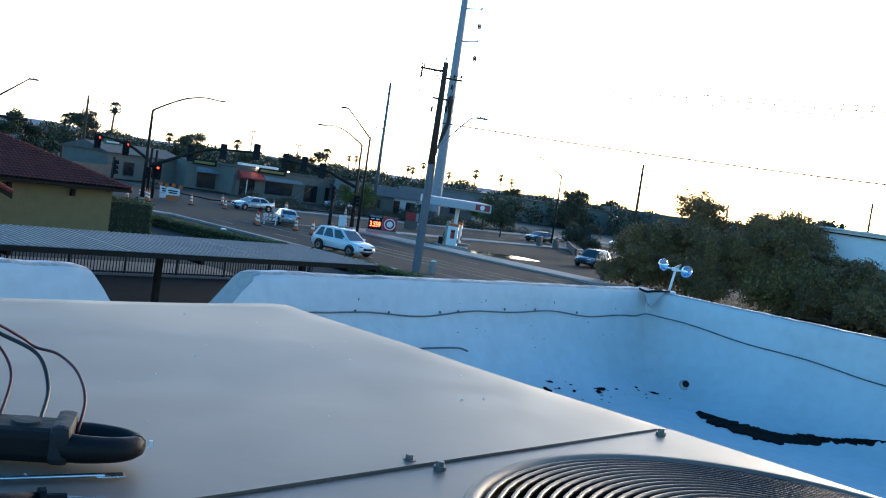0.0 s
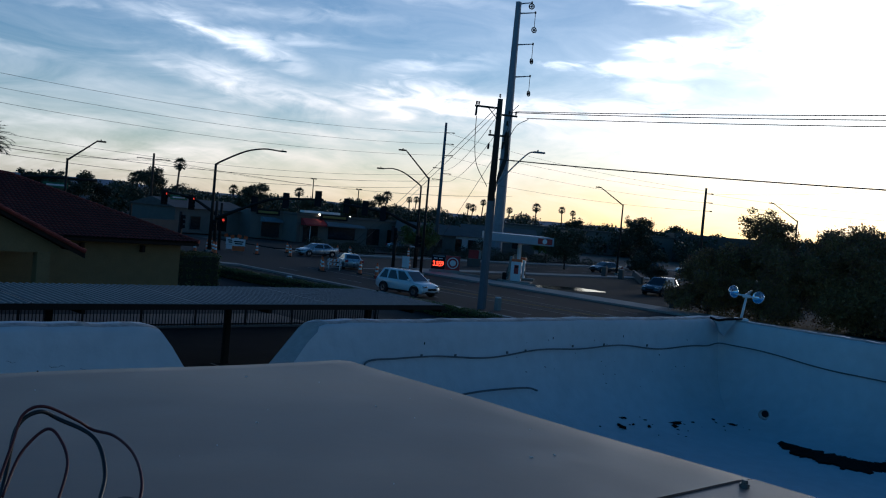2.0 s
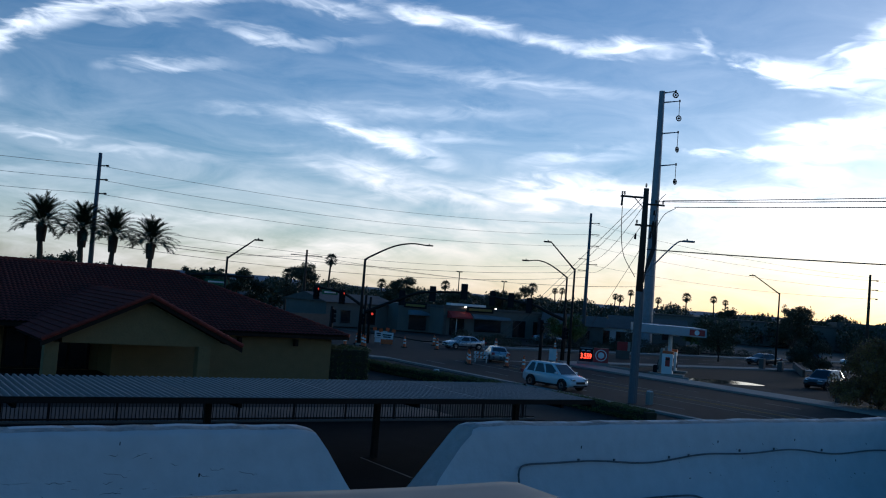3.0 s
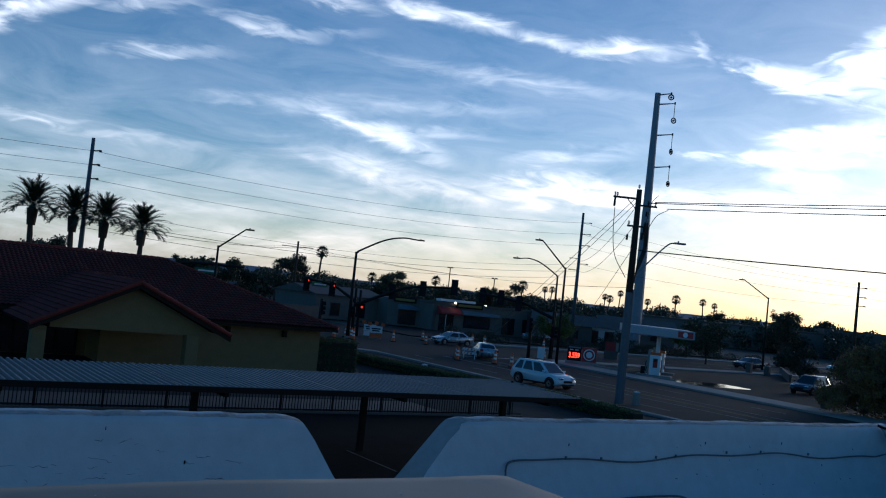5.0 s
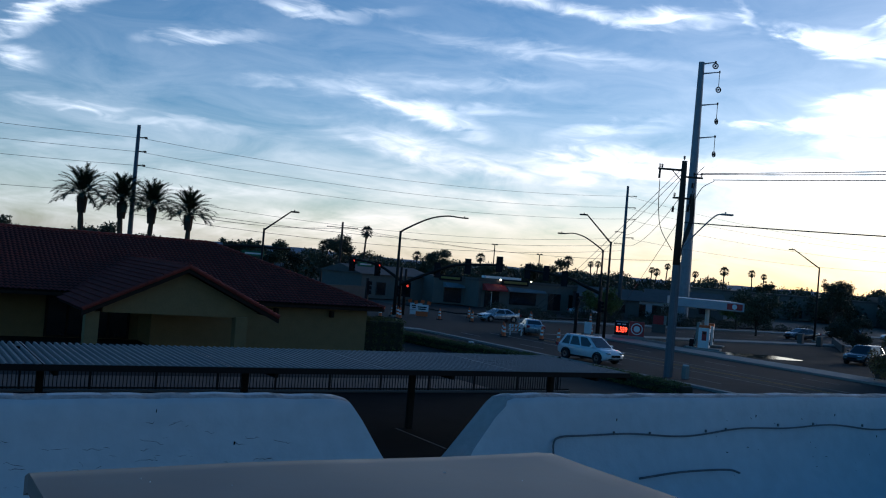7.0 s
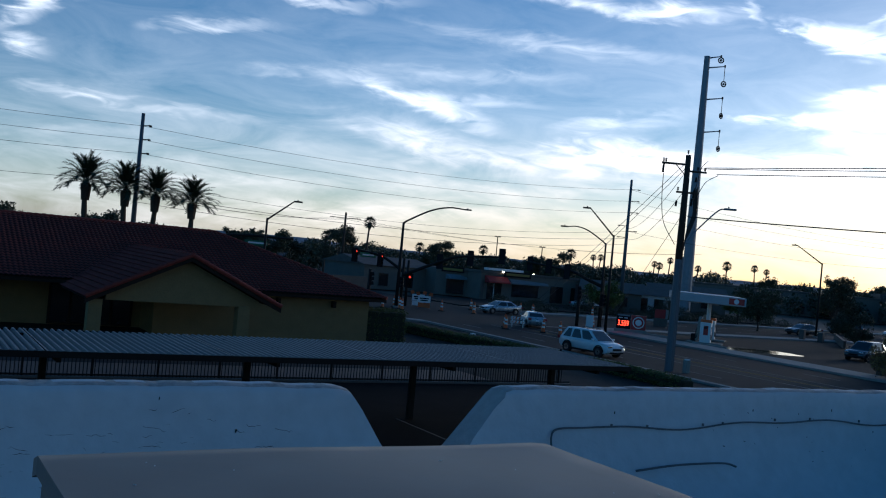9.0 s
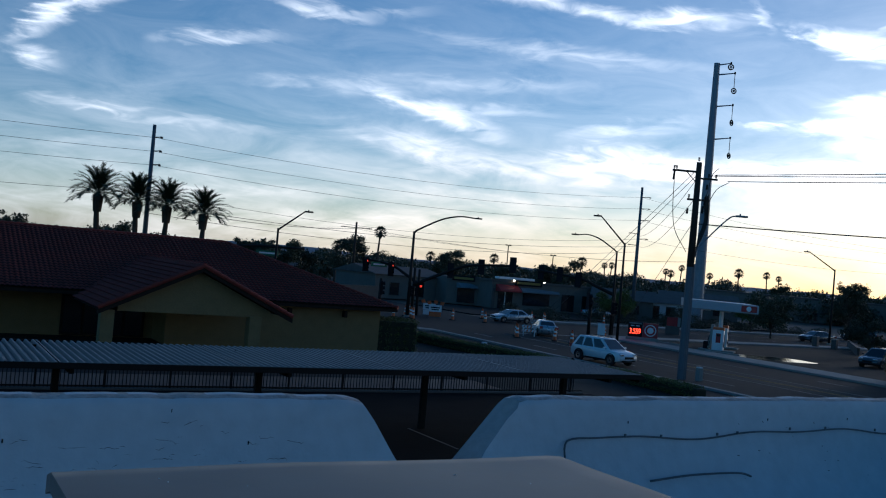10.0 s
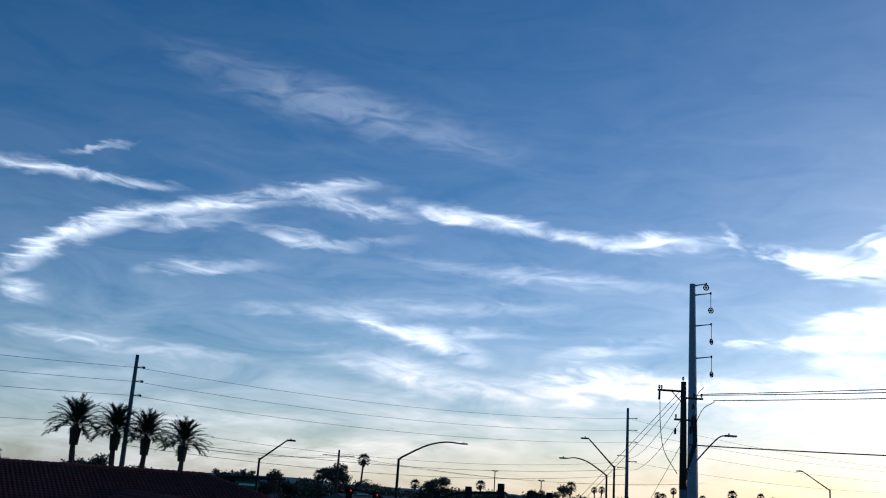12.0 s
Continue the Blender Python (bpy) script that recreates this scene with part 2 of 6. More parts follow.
M = dict(
    roofcoat=mat("white_roof_coating", (0.56, 0.565, 0.57), 0.66, scale=10, var=0.08, bump=0.35, grime=0.05, spec=0.3),
    greycoat=mat("weathered_grey_coating", (0.36, 0.36, 0.37), 0.8, scale=14, var=0.2, bump=0.4),
    worncap=mat("worn_parapet_edge", (0.42, 0.38, 0.35), 0.85, scale=30, var=0.4, bump=0.5, grime=0.3),
    dirt=mat("roof_silt", (0.009, 0.008, 0.007), 0.95, scale=20, var=0.5, bump=0.6, spec=0.1),
    beige=mat("beige_sheet_metal", (0.165, 0.110, 0.085), 0.43, scale=8, var=0.26, bump=0.04, grime=0.14, spec=0.35),
    beigelip=mat("beige_cabinet_side", (0.19, 0.135, 0.105), 0.55, scale=8, var=0.12, bump=0.05, grime=0.1),
    throatshade=mat("shade_black_interior", (0.004, 0.004, 0.004), 0.95, scale=20, var=0.3, bump=0.1, spec=0.05),
    oldscrew=mat("weathered_screw", (0.16, 0.15, 0.145), 0.5, 0.7, scale=60, var=0.3),
    steel=mat("zinc_screw", (0.45, 0.45, 0.44), 0.35, 1.0, scale=60, var=0.2),
    black=mat("black_coated_wire", (0.014, 0.014, 0.015), 0.45, scale=40, var=0.3, bump=0.05),
    plastic=mat("black_plastic", (0.006, 0.006, 0.007), 0.6, scale=60, var=0.3, bump=0.1, spec=0.2),
    greyplastic=mat("grey_rubber", (0.016, 0.017, 0.02), 0.6, scale=60, var=0.2, spec=0.25),
    red=mat("red_insulation", (0.10, 0.010, 0.010), 0.45, scale=40, var=0.2, bump=0.0),
    wirecoat=mat("painted_cable", (0.11, 0.11, 0.115), 0.6, scale=40, var=0.4),
    stucco=mat("tan_stucco", (0.25, 0.165, 0.072), 0.9, scale=14, var=0.12, bump=0.4, grime=0.06),
    greystucco=mat("grey_tan_stucco", (0.17, 0.145, 0.125), 0.9, scale=10, var=0.12, bump=0.4),
    greystucco2=mat("brown_grey_stucco", (0.12, 0.10, 0.088), 0.9, scale=10, var=0.15, bump=0.4),
    tile=mat("red_clay_tile", (0.20, 0.028, 0.017), 0.85, scale=9, var=0.35, bump=0.3, isl=0.12),
    wood=mat("dark_brown_fascia", (0.028, 0.017, 0.012), 0.8, scale=12, var=0.3, bump=0.2, spec=0.2),
    corr=mat("galvanised_corrugated_steel", (0.14, 0.143, 0.147), 0.5, 0.6, scale=3, var=0.2, bump=0.05, grime=0.1),
    iron=mat("black_painted_iron", (0.012, 0.011, 0.010), 0.7, 0.0, scale=20, var=0.3, spec=0.2),
    asphalt=mat("asphalt", (0.034, 0.034, 0.034), 0.95, scale=7, var=0.35, bump=0.3, spec=0.15),
    lot=mat("patched_lot_asphalt", (0.034, 0.031, 0.028), 0.95, scale=5, var=0.4, bump=0.3, spec=0.15),
    shadeasphalt=mat("shade_darkened_asphalt", (0.009, 0.009, 0.0095), 0.95, scale=6, var=0.3, bump=0.3, spec=0.05),
    paver=mat("pinkish_paving", (0.13, 0.09, 0.07), 0.9, scale=6, var=0.2, bump=0.2),
    concrete=mat("concrete", (0.28, 0.265, 0.24), 0.85, scale=6, var=0.15, bump=0.2),
    gravel=mat("desert_gravel", (0.11, 0.082, 0.06), 0.95, scale=9, var=0.35, bump=0.5),
    paint=mat("worn_white_road_paint", (0.26, 0.26, 0.25), 0.7, scale=12, var=0.2),
    yellow=mat("worn_yellow_road_paint", (0.26, 0.17, 0.04), 0.7, scale=12, var=0.25),
    galv=mat("galvanised_pole", (0.22, 0.25, 0.29), 0.5, 0.35, scale=2.5, var=0.15, bump=0.03),
    darkpole=mat("dark_bronze_pole", (0.02, 0.019, 0.018), 0.7, 0.0, scale=8, var=0.25, spec=0.2),
    sleeve=mat("grey_steel_sleeve", (0.12, 0.14, 0.165), 0.55, 0.3, scale=4, var=0.15, bump=0.03),
    timber=mat("creosoted_timber", (0.06, 0.038, 0.028), 0.9, scale=10, var=0.4, bump=0.6, stretch=(1, 1, 0.1)),
    bark=mat("bark", (0.075, 0.052, 0.038), 0.95, scale=9, var=0.4, bump=0.8),
    leafdark=mat("dark_leaf", (0.055, 0.06, 0.03), 0.6, scale=3, var=0.3, bump=0.0, isl=0.35),
    leafdry=mat("olive_leaf", (0.25, 0.15, 0.05), 0.65, scale=3, var=0.35, bump=0.0, isl=0.4),
    leafrust=mat("rusty_flower_heads", (0.24, 0.12, 0.07), 0.7, scale=3, var=0.35, bump=0.0, isl=0.4),
    hedge=mat("clipped_hedge_leaf", (0.10, 0.12, 0.024), 0.6, scale=3, var=0.3, bump=0.0, isl=0.4),
    hedgecore=mat("dark_hedge_core", (0.018, 0.022, 0.01), 0.9, scale=9, var=0.3),
    frond=mat("palm_frond", (0.032, 0.045, 0.02), 0.5, scale=4, var=0.3, bump=0.0, isl=0.3),
    white=mat("white_painted_metal", (0.74, 0.75, 0.76), 0.45, scale=6, var=0.06, bump=0.03),
    fascia=mat("grey_white_fascia", (0.36, 0.39, 0.43), 0.5, scale=6, var=0.08, bump=0.03),
    whitewall=mat("white_block_wall", (0.72, 0.74, 0.76), 0.8, scale=6, var=0.06, bump=0.2),
    redpaint=mat("red_awning", (0.36, 0.03, 0.03), 0.7, scale=8, var=0.15),
    signred=mat("red_sign_panel", (0.35, 0.025, 0.025), 0.45, scale=8, var=0.1, bump=0.0),
    signdark=mat("dark_sign_panel", (0.015, 0.016, 0.02), 0.85, scale=8, var=0.2, bump=0.0, spec=0.15),
    orange=mat("orange_reflective", (0.62, 0.12, 0.03), 0.5, scale=10, var=0.12, bump=0.0),
    gold=mat("gold_letters", (0.26, 0.18, 0.04), 0.5, scale=10, var=0.1, bump=0.0),
    green=mat("green_sign", (0.01, 0.12, 0.06), 0.5, scale=10, var=0.1, bump=0.0),
    bluegrey=mat("blue_grey_awning", (0.17, 0.20, 0.22), 0.7, scale=8, var=0.15),
    rubber=mat("tyre_rubber", (0.016, 0.016, 0.016), 0.85, scale=30, var=0.2),
    chrome=mat("alloy", (0.55, 0.55, 0.56), 0.25, 1.0, scale=10, var=0.1, bump=0.0),
    carwhite=mat("white_car_paint", (0.72, 0.73, 0.74), 0.22, scale=4, var=0.04, bump=0.0, coat=0.8),
    carsilver=mat("silver_car_paint", (0.42, 0.45, 0.48), 0.28, 0.5, scale=4, var=0.05, bump=0.0, coat=0.8),
    cargrey=mat("dark_grey_car_paint", (0.06, 0.07, 0.08), 0.25, 0.4, scale=4, var=0.05, bump=0.0, coat=0.8),
    carglass=mat("dark_car_glass", (0.012, 0.014, 0.017), 0.08, scale=4, var=0.1, bump=0.0, spec=0.8),
    window=mat("dark_window_glass", (0.015, 0.018, 0.022), 0.1, scale=2, var=0.2, bump=0.0, spec=0.7),
    water=mat("puddle_water", (0.03, 0.03, 0.03), 0.07, scale=2, var=0.1, bump=0.0, spec=1.0),
    shingle=mat("brown_grey_shingle", (0.12, 0.10, 0.09), 0.9, scale=8, var=0.25, bump=0.3),
    hill=mat("hazy_mountain", (0.22, 0.23, 0.26), 1.0, scale=0.01, var=0.15, bump=0.0),
    mirror=mat("chromed_reflector", (0.55, 0.66, 0.8), 0.12, 1.0, scale=8, var=0.04, bump=0.0),
    redlamp=lit("red_lamp", (1.0, 0.06, 0.03), 0.7),
    leds=lit("red_led_digits", (1.0, 0.05, 0.02), 5.0),
    warmlamp=lit("warm_wall_lamp", (1.0, 0.85, 0.6), 8.0),
    headlamp=lit("headlamp", (1.0, 0.95, 0.85), 4.0),
)


# ---------- builders ----------
def thing(name, at=(0, 0, 0), turn=0.0, label="", category="", group="", kind=""):
    ob = new(name)
    ob.empty_display_size = 0.1
    ob.matrix_basis = pose(*at, 0, 0, turn)
    return tagged(ob, label, category, group, kind)


def mesh_ob(name, bm, material, smooth=False):
    me = bpy.data.meshes.new(name)
    bmesh.ops.recalc_face_normals(bm, faces=bm.faces)
    bm.to_mesh(me)
    bm.free()
    for m in (material if isinstance(material, (list, tuple)) else [material]):
        me.materials.append(m)
    if smooth:
        me.shade_smooth()
    return new(name, me)


def part(name, bm, material, parent, label="", smooth=False):
    ob = mesh_ob(name, bm, material, smooth)
    ob.parent = parent
    return tagged(ob, label)


def solid(name, bm, material, label, category="", kind="", group="", smooth=False):
    return tagged(mesh_ob(name, bm, material, smooth), label, category, group, kind)


def B():
    return bmesh.new()


def box(bm, c, s, bevel=0.0, turn=0.0, tilt=None):
    m = Matrix.Translation(c) @ Matrix.Rotation(radians(turn), 4, "Z")
    if tilt is not None:
        m = m @ tilt
    r = bmesh.ops.create_cube(bm, size=1.0, matrix=m @ Matrix.Diagonal((*s, 1)))
    if bevel:
        es = list({e for v in r["verts"] for e in v.link_edges})
        bmesh.ops.bevel(bm, geom=es, offset=bevel, segments=2, affect="EDGES", profile=0.6)
    return bm


def rod(bm, a, b, r0, r1=None, seg=10, cap=True):
    a, b = Vector(a), Vector(b)
    d = b - a
    m = Matrix.Translation((a + b) / 2) @ d.to_track_quat("Z", "Y").to_matrix().to_4x4()
    bmesh.ops.create_cone(bm, cap_ends=cap, segments=seg, radius1=r0, radius2=r0 if r1 is None else r1, depth=d.length, matrix=m)
    return bm


def tube(bm, pts, r, seg=6):
    """A bent pipe or cable through pts; r is one radius or one per point."""
    pts = [Vector(p) for p in pts]
    rings = []
    up = Vector((0.13, 0.21, 1)).normalized()
    for i, p in enumerate(pts):
        d = (pts[min(i + 1, len(pts) - 1)] - pts[max(i - 1, 0)]).normalized()
        s = d.cross(up)
        s = s.normalized() if s.length > 1e-4 else Vector((1, 0, 0))
        t = s.cross(d)
        q = r[i] if isinstance(r, (list, tuple)) else r
        rings.append([bm.verts.new(p + q * (math.cos(2 * math.pi * k / seg) * s + math.sin(2 * math.pi * k / seg) * t)) for k in range(seg)])
    for a, b in zip(rings, rings[1:]):
        for k in range(seg):
            bm.faces.new((a[k], a[(k + 1) % seg], b[(k + 1) % seg], b[k]))
    bm.faces.new(rings[0][::-1])
    bm.faces.new(rings[-1])
    return bm


def smooth_pts(pts, n=8):
    """Points on a smooth curve through pts."""
    P = [Vector(p) for p in pts]
    P = [2 * P[0] - P[1]] + P + [2 * P[-1] - P[-2]]
    res = []
    for i in range(1, len(P) - 2):
        a, b, c, d = P[i - 1:i + 3]
        for k in range(n):
            t = k / n
            res.append(0.5 * ((2 * b) + (c - a) * t + (2 * a - 5 * b + 4 * c - d) * t * t + (3 * b - a - 3 * c + d) * t ** 3))
    res.append(P[-2])
    return res


def prism(bm, outline, lo, hi):
    """An upright block over an outline in the plan."""
    a = [bm.verts.new((x, y, lo)) for x, y in outline]
    b = [bm.verts.new((x, y, hi)) for x, y in outline]
    n = len(a)
    bm.faces.new(a[::-1])
    bm.faces.new(b)
    for i in range(n):
        bm.faces.new((a[i], a[(i + 1) % n], b[(i + 1) % n], b[i]))
    return bm


def slab(bm, outline, axis, lo, hi):
    """A block whose outline lies in the xz plane (axis y) or the yz plane (axis x)."""
    f = (lambda p, d: (p[0], d, p[1])) if axis == "y" else (lambda p, d: (d, p[0], p[1]))
    a = [bm.verts.new(f(p, lo)) for p in outline]
    b = [bm.verts.new(f(p, hi)) for p in outline]
    n = len(a)
    bm.faces.new(a)
    bm.faces.new(b[::-1])
    for i in range(n):
        bm.faces.new((a[i], b[i], b[(i + 1) % n], a[(i + 1) % n]))
    return bm


def raw(name, verts, faces, material, parent=None, label="", smooth=False):
    me = bpy.data.meshes.new(name)
    me.from_pydata([tuple(v) for v in verts], [], faces)
    for m in (material if isinstance(material, (list, tuple)) else [material]):
        me.materials.append(m)
    if smooth:
        me.shade_smooth()
    ob = new(name, me)
    ob.parent = parent
    return tagged(ob, label)


def leaves(name, blobs, n, size, material, parent=None, label="", seed=1, slim=0.45, shell=0.55, stray=0.16):
    """A crown of n small folded leaves, scattered through the blobs (x, y, z, rx, ry, rz)."""
    rng = np.random.default_rng(seed)
    bl = np.array(blobs, float)
    w = bl[:, 3] * bl[:, 4] * bl[:, 5]
    pick = rng.choice(len(bl), n, p=w / w.sum())
    d = rng.normal(size=(n, 3))
    d /= np.linalg.norm(d, axis=1)[:, None]
    r = shell + (1 - shell) * rng.random(n) ** 0.6
    r *= 1 + stray * rng.normal(size=n)
    c = bl[pick, :3] + d * r[:, None] * bl[pick, 3:]
    a = rng.normal(size=(n, 3)) + d * 0.6
    a /= np.linalg.norm(a, axis=1)[:, None]
    b = np.cross(a, rng.normal(size=(n, 3)))
    b /= np.linalg.norm(b, axis=1)[:, None]
    s = size * (0.6 + 0.8 * rng.random(n))[:, None]
    v = np.empty((n, 4, 3))
    v[:, 0], v[:, 2] = c - a * s, c + a * s
    nn = np.cross(a, b) * s * 0.2
    v[:, 1], v[:, 3] = c + b * s * slim + nn, c - b * s * slim + nn
    me = bpy.data.meshes.new(name)
    idx = np.arange(n * 4).reshape(n, 4)
    me.vertices.add(n * 4)
    me.vertices.foreach_set("co", v.reshape(-1))
    me.loops.add(n * 4)
    me.loops.foreach_set("vertex_index", idx.reshape(-1))
    me.polygons.add(n)
    me.polygons.foreach_set("loop_start", np.arange(n) * 4)
    me.polygons.foreach_set("loop_total", np.full(n, 4))
    me.update(calc_edges=True)
    me.materials.append(material)
    ob = new(name, me)
    ob.parent = parent
    return tagged(ob, label)


# ---------- ground, roads, kerbs ----------
def grounds():
    bm = B()
    prism(bm, [(-2500, -2500), (4500, -2500), (4500, 4500), (-2500, 4500)], -1.0, -0.16)
    solid("ground", bm, M["gravel"], "brown desert gravel ground reaching to the horizon", kind="structure")
    bm = B()
    prism(bm, [(41, -200), (59.6, -200), (59.6, 72), (61.6, 74), (400, 74), (400, 90), (62, 90), (60, 92), (60, 500), (42, 500), (42, 92), (40, 90), (-300, 90), (-300, 74), (39, 74), (41, 72)], -0.15, 0.0)
    solid("road", bm, M["asphalt"], "worn dark asphalt road with faded lane lines", kind="structure")
    bm = B()
    prism(bm, [(63, 28), (118, 28), (118, 71.5), (66, 71.5), (63, 68)], -0.15, 0.02)
    solid("forecourt", bm, M["lot"], "patched asphalt forecourt of the filling station", kind="structure")
    bm = B()
    prism(bm, [(-60, 8), (40.5, 8), (40.5, 70.5), (38.5, 72), (-60, 72)], -0.15, 0.02)
    solid("car_park", bm, M["lot"], "shaded asphalt car park round the tiled building", kind="structure")
    # asphalt below the carport: its deep shade is put into a near-black colour
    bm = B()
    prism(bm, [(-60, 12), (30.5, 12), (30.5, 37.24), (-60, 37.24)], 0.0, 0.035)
    solid("carport_paving", bm, M["shadeasphalt"], "asphalt under the carport, coloured near black for its shade", kind="structure")
    solid("fence_kerb", box(B(), (5.0, 37.35, 0.06), (50, 0.22, 0.12), 0.02), M["greystucco2"], "low concrete kerb under the iron fence", kind="structure")
    solid("parking_line", box(B(), (16.0, 27.6, 0.039), (0.09, 3.4, 0.008)), M["greystucco2"], "worn dull parking line under the carport", kind="structure")
    solid("walkway", prism(B(), [(-30, 38.0), (26, 38.0), (26, 41.5), (-30, 41.5)], 0.0, 0.06), M["paver"], "pinkish tan walkway behind the iron fence", kind="structure")
    bm = B()
    prism(bm, [(62, 100), (125, 100), (125, 117), (62, 117)], -0.15, 0.0)
    solid("bank_car_park", bm, M["lot"], "asphalt car park before the bank", kind="structure")
    # pavements and kerbs
    for nm, o in (("pavement", [(59.6, -200), (63, -200), (63, 68), (66, 71.5), (400, 71.5), (400, 74), (61.6, 74), (59.6, 72)]),
                  ("pavement", [(40.5, -200), (41, -200), (41, 72), (39, 74), (-300, 74), (-300, 72), (38.5, 72), (40.5, 70.5)]),
                  ("pavement", [(62, 90), (400, 90), (400, 92.2), (60, 92.2), (60, 92)]),
                  ("pavement", [(-300, 90), (40, 90), (42, 92), (42, 94), (-300, 94)])):
        solid(nm, prism(B(), o, -0.15, 0.15), M["concrete"], "pale concrete pavement with a raised kerb", kind="structure")
    # lane lines
    bm = B()
    for x, dash in ((44.6, 1), (48.2, 0), (52.0, 0), (55.8, 1)):
        y = -40.0
        while y < 70:
            ln = 3.0 if dash else 7.9
            box(bm, (x, y + ln / 2, 0.004), (0.12, ln, 0.008))
            y += 9.0 if dash else 8.0
    solid("lane_line", bm, M["paint"], "faded white lane lines on the asphalt", kind="structure")
    bm = B()
    for x in (50.0, 50.35):
        box(bm, (x, 5, 0.004), (0.11, 126, 0.008))
    solid("centre_line", bm, M["yellow"], "worn double yellow centre line", kind="structure")
    bm = B()
    for y in (79.0, 84.5):
        for k in range(30):
            if not (-6 < k - 4 < -1):
                box(bm, (62 + k * 7, y, 0.004), (4.5, 0.12, 0.008))
    box(bm, (55, 73.2, 0.004), (9, 0.5, 0.008))
    solid("lane_line", bm, M["paint"], "white lines on the cross street", kind="structure")
    # puddle on the forecourt
    bm = B()
    ring = []
    for k in range(40):
        a = 2 * math.pi * k / 40
        r = 1 + 0.22 * noise.noise((math.cos(a) * 1.7, math.sin(a) * 1.7, 3)) + 0.12 * noise.noise((math.cos(a) * 5, math.sin(a) * 5, 8))
        ring.append((67.1 + 3.6 * r * math.cos(a) - 0.9 * r * math.sin(a), 58.2 + 2.6 * r * math.sin(a) - 0.6 * math.cos(a) * r))
    prism(bm, ring, 0.02, 0.027)
    solid("puddle", bm, M["water"], "shallow puddle mirroring the sky on asphalt", "puddle")


grounds()


# ---------- the roof that the camera stands on ----------
WALL_Y, WALL_X, TOP, ROOF = 4.98, 8.08, 5.08, 4.22


PROFILE = [(-1.05, 0.0), (-0.72, 0.02), (-0.45, 0.07), (-0.24, 0.17), (-0.1, 0.34), (-0.03, 0.55), (0.0, 0.74), (0.0, 0.825), (0.02, 0.855), (0.07, 0.866), (0.14, 0.866), (0.19, 0.856), (0.21, 0.82), (0.22, 0.4), (0.22, -1.0)]


def ripple(s, j, face):
    """How far the hand-laid coating bulges at a place along a parapet."""
    return 0.022 * noise.noise((s * 0.9, j * 0.5, 2.0 + face)) + 0.010 * noise.noise((s * 4, j * 0.8, 5.0)) + 0.004 * noise.noise((s * 11, j * 2.1, 8.0))


def on_face(s, h, face):
    """The depth and height of the coating at height h over the roof."""
    for j in range(1, 7):
        (d0, h0), (d1, h1) = PROFILE[j], PROFILE[j + 1]
        if h0 <= h <= h1:
            k = (h - h0) / (h1 - h0)
            w0, w1 = ripple(s, j, face), ripple(s, j + 1, face) if j + 1 < 8 else 0
            return face + (d0 + w0) * (1 - k) + (d1 + w1) * k, ROOF + h + 0.5 * (w0 * (1 - k) + (w1 if j < 6 else 0) * k)
    return face, ROOF + h


def rough_parapet(name, axis, s0, s1, face, label, slant=None):
    """A foam-coated parapet along an axis: a coved foot, a slightly wavy face and a worn cap. slant: which end leans (-1 or 1), its place at the foot and at the top."""
    bm = B()
    n = int(abs(s1 - s0) / 0.05)
    prof = PROFILE
    rows = []
    for i in range(n + 1):
        s = s0 + (s1 - s0) * i / n
        row = []
        for j, (d, h) in enumerate(prof):
            w = ripple(s, j, face)
            z = ROOF + h + (0.010 * noise.noise((s * 2.2, 4, face)) + 0.006 * noise.noise((s * 9, 1, face)) if 6 < j < 13 else 0.5 * w if j else 0)
            q = face + d + (w if 0 < j < 8 else 0)
            ss = s
            if slant:
                end, foot, top = slant
                ref = s1 if end > 0 else s0
                k = max(0.0, 1 - abs(s - ref) / 0.7)
                goal = foot + (top - foot) * min(max(h, 0) / 0.86, 1)
                ss = s + (goal - ref) * k
                if 6 < j < 13:
                    z -= 0.02 * max(0.0, 1 - abs(s - ref) / 0.08) ** 2
            row.append(bm.verts.new((ss, q, z) if axis == "x" else (q, ss, z)))
        rows.append(row)
    for i in range(n):
        for j in range(len(prof) - 1):
            f = bm.faces.new((rows[i][j], rows[i + 1][j], rows[i + 1][j + 1], rows[i][j + 1]))
            f.material_index = 1 if j == 8 or (9 <= j <= 11 and noise.noise((i * 0.35, j * 0.9, 9)) > 0.05) else 0
    for row in (rows[0], rows[-1]):
        f = bm.faces.new([bm.verts.new(v.co) for v in row])
        f.material_index = 2
    return solid(name, bm, [M["roofcoat"], M["worncap"], M["greycoat"]], label, kind="structure", smooth=True)


def roof():
    bm = B()
    box(bm, (-2, -1.5, ROOF - 0.15), (19.8, 12.0, 0.3))
    solid("roof_deck", bm, M["roofcoat"], "white coated flat roof deck", kind="structure")
    # building below
    bm = B()
    box(bm, (-2, -1.4, 1.9), (20.2, 13.0, 4.0))
    solid("wall_below", bm, M["greystucco"], "stucco walls of the building below the roof", kind="structure")
    rough_parapet("parapet_west", "x", -11.0, 2.2, WALL_Y, "white coated parapet with a worn rounded top", (1, 2.93, 2.38))
    rough_parapet("parapet_east", "x", 3.6, 8.2, WALL_Y, "white coated parapet with a worn rounded top", (-1, 2.76, 3.47))
    rough_parapet("parapet_side", "y", -8.0, 5.15, WALL_X, "white coated parapet beside the road")


roof()


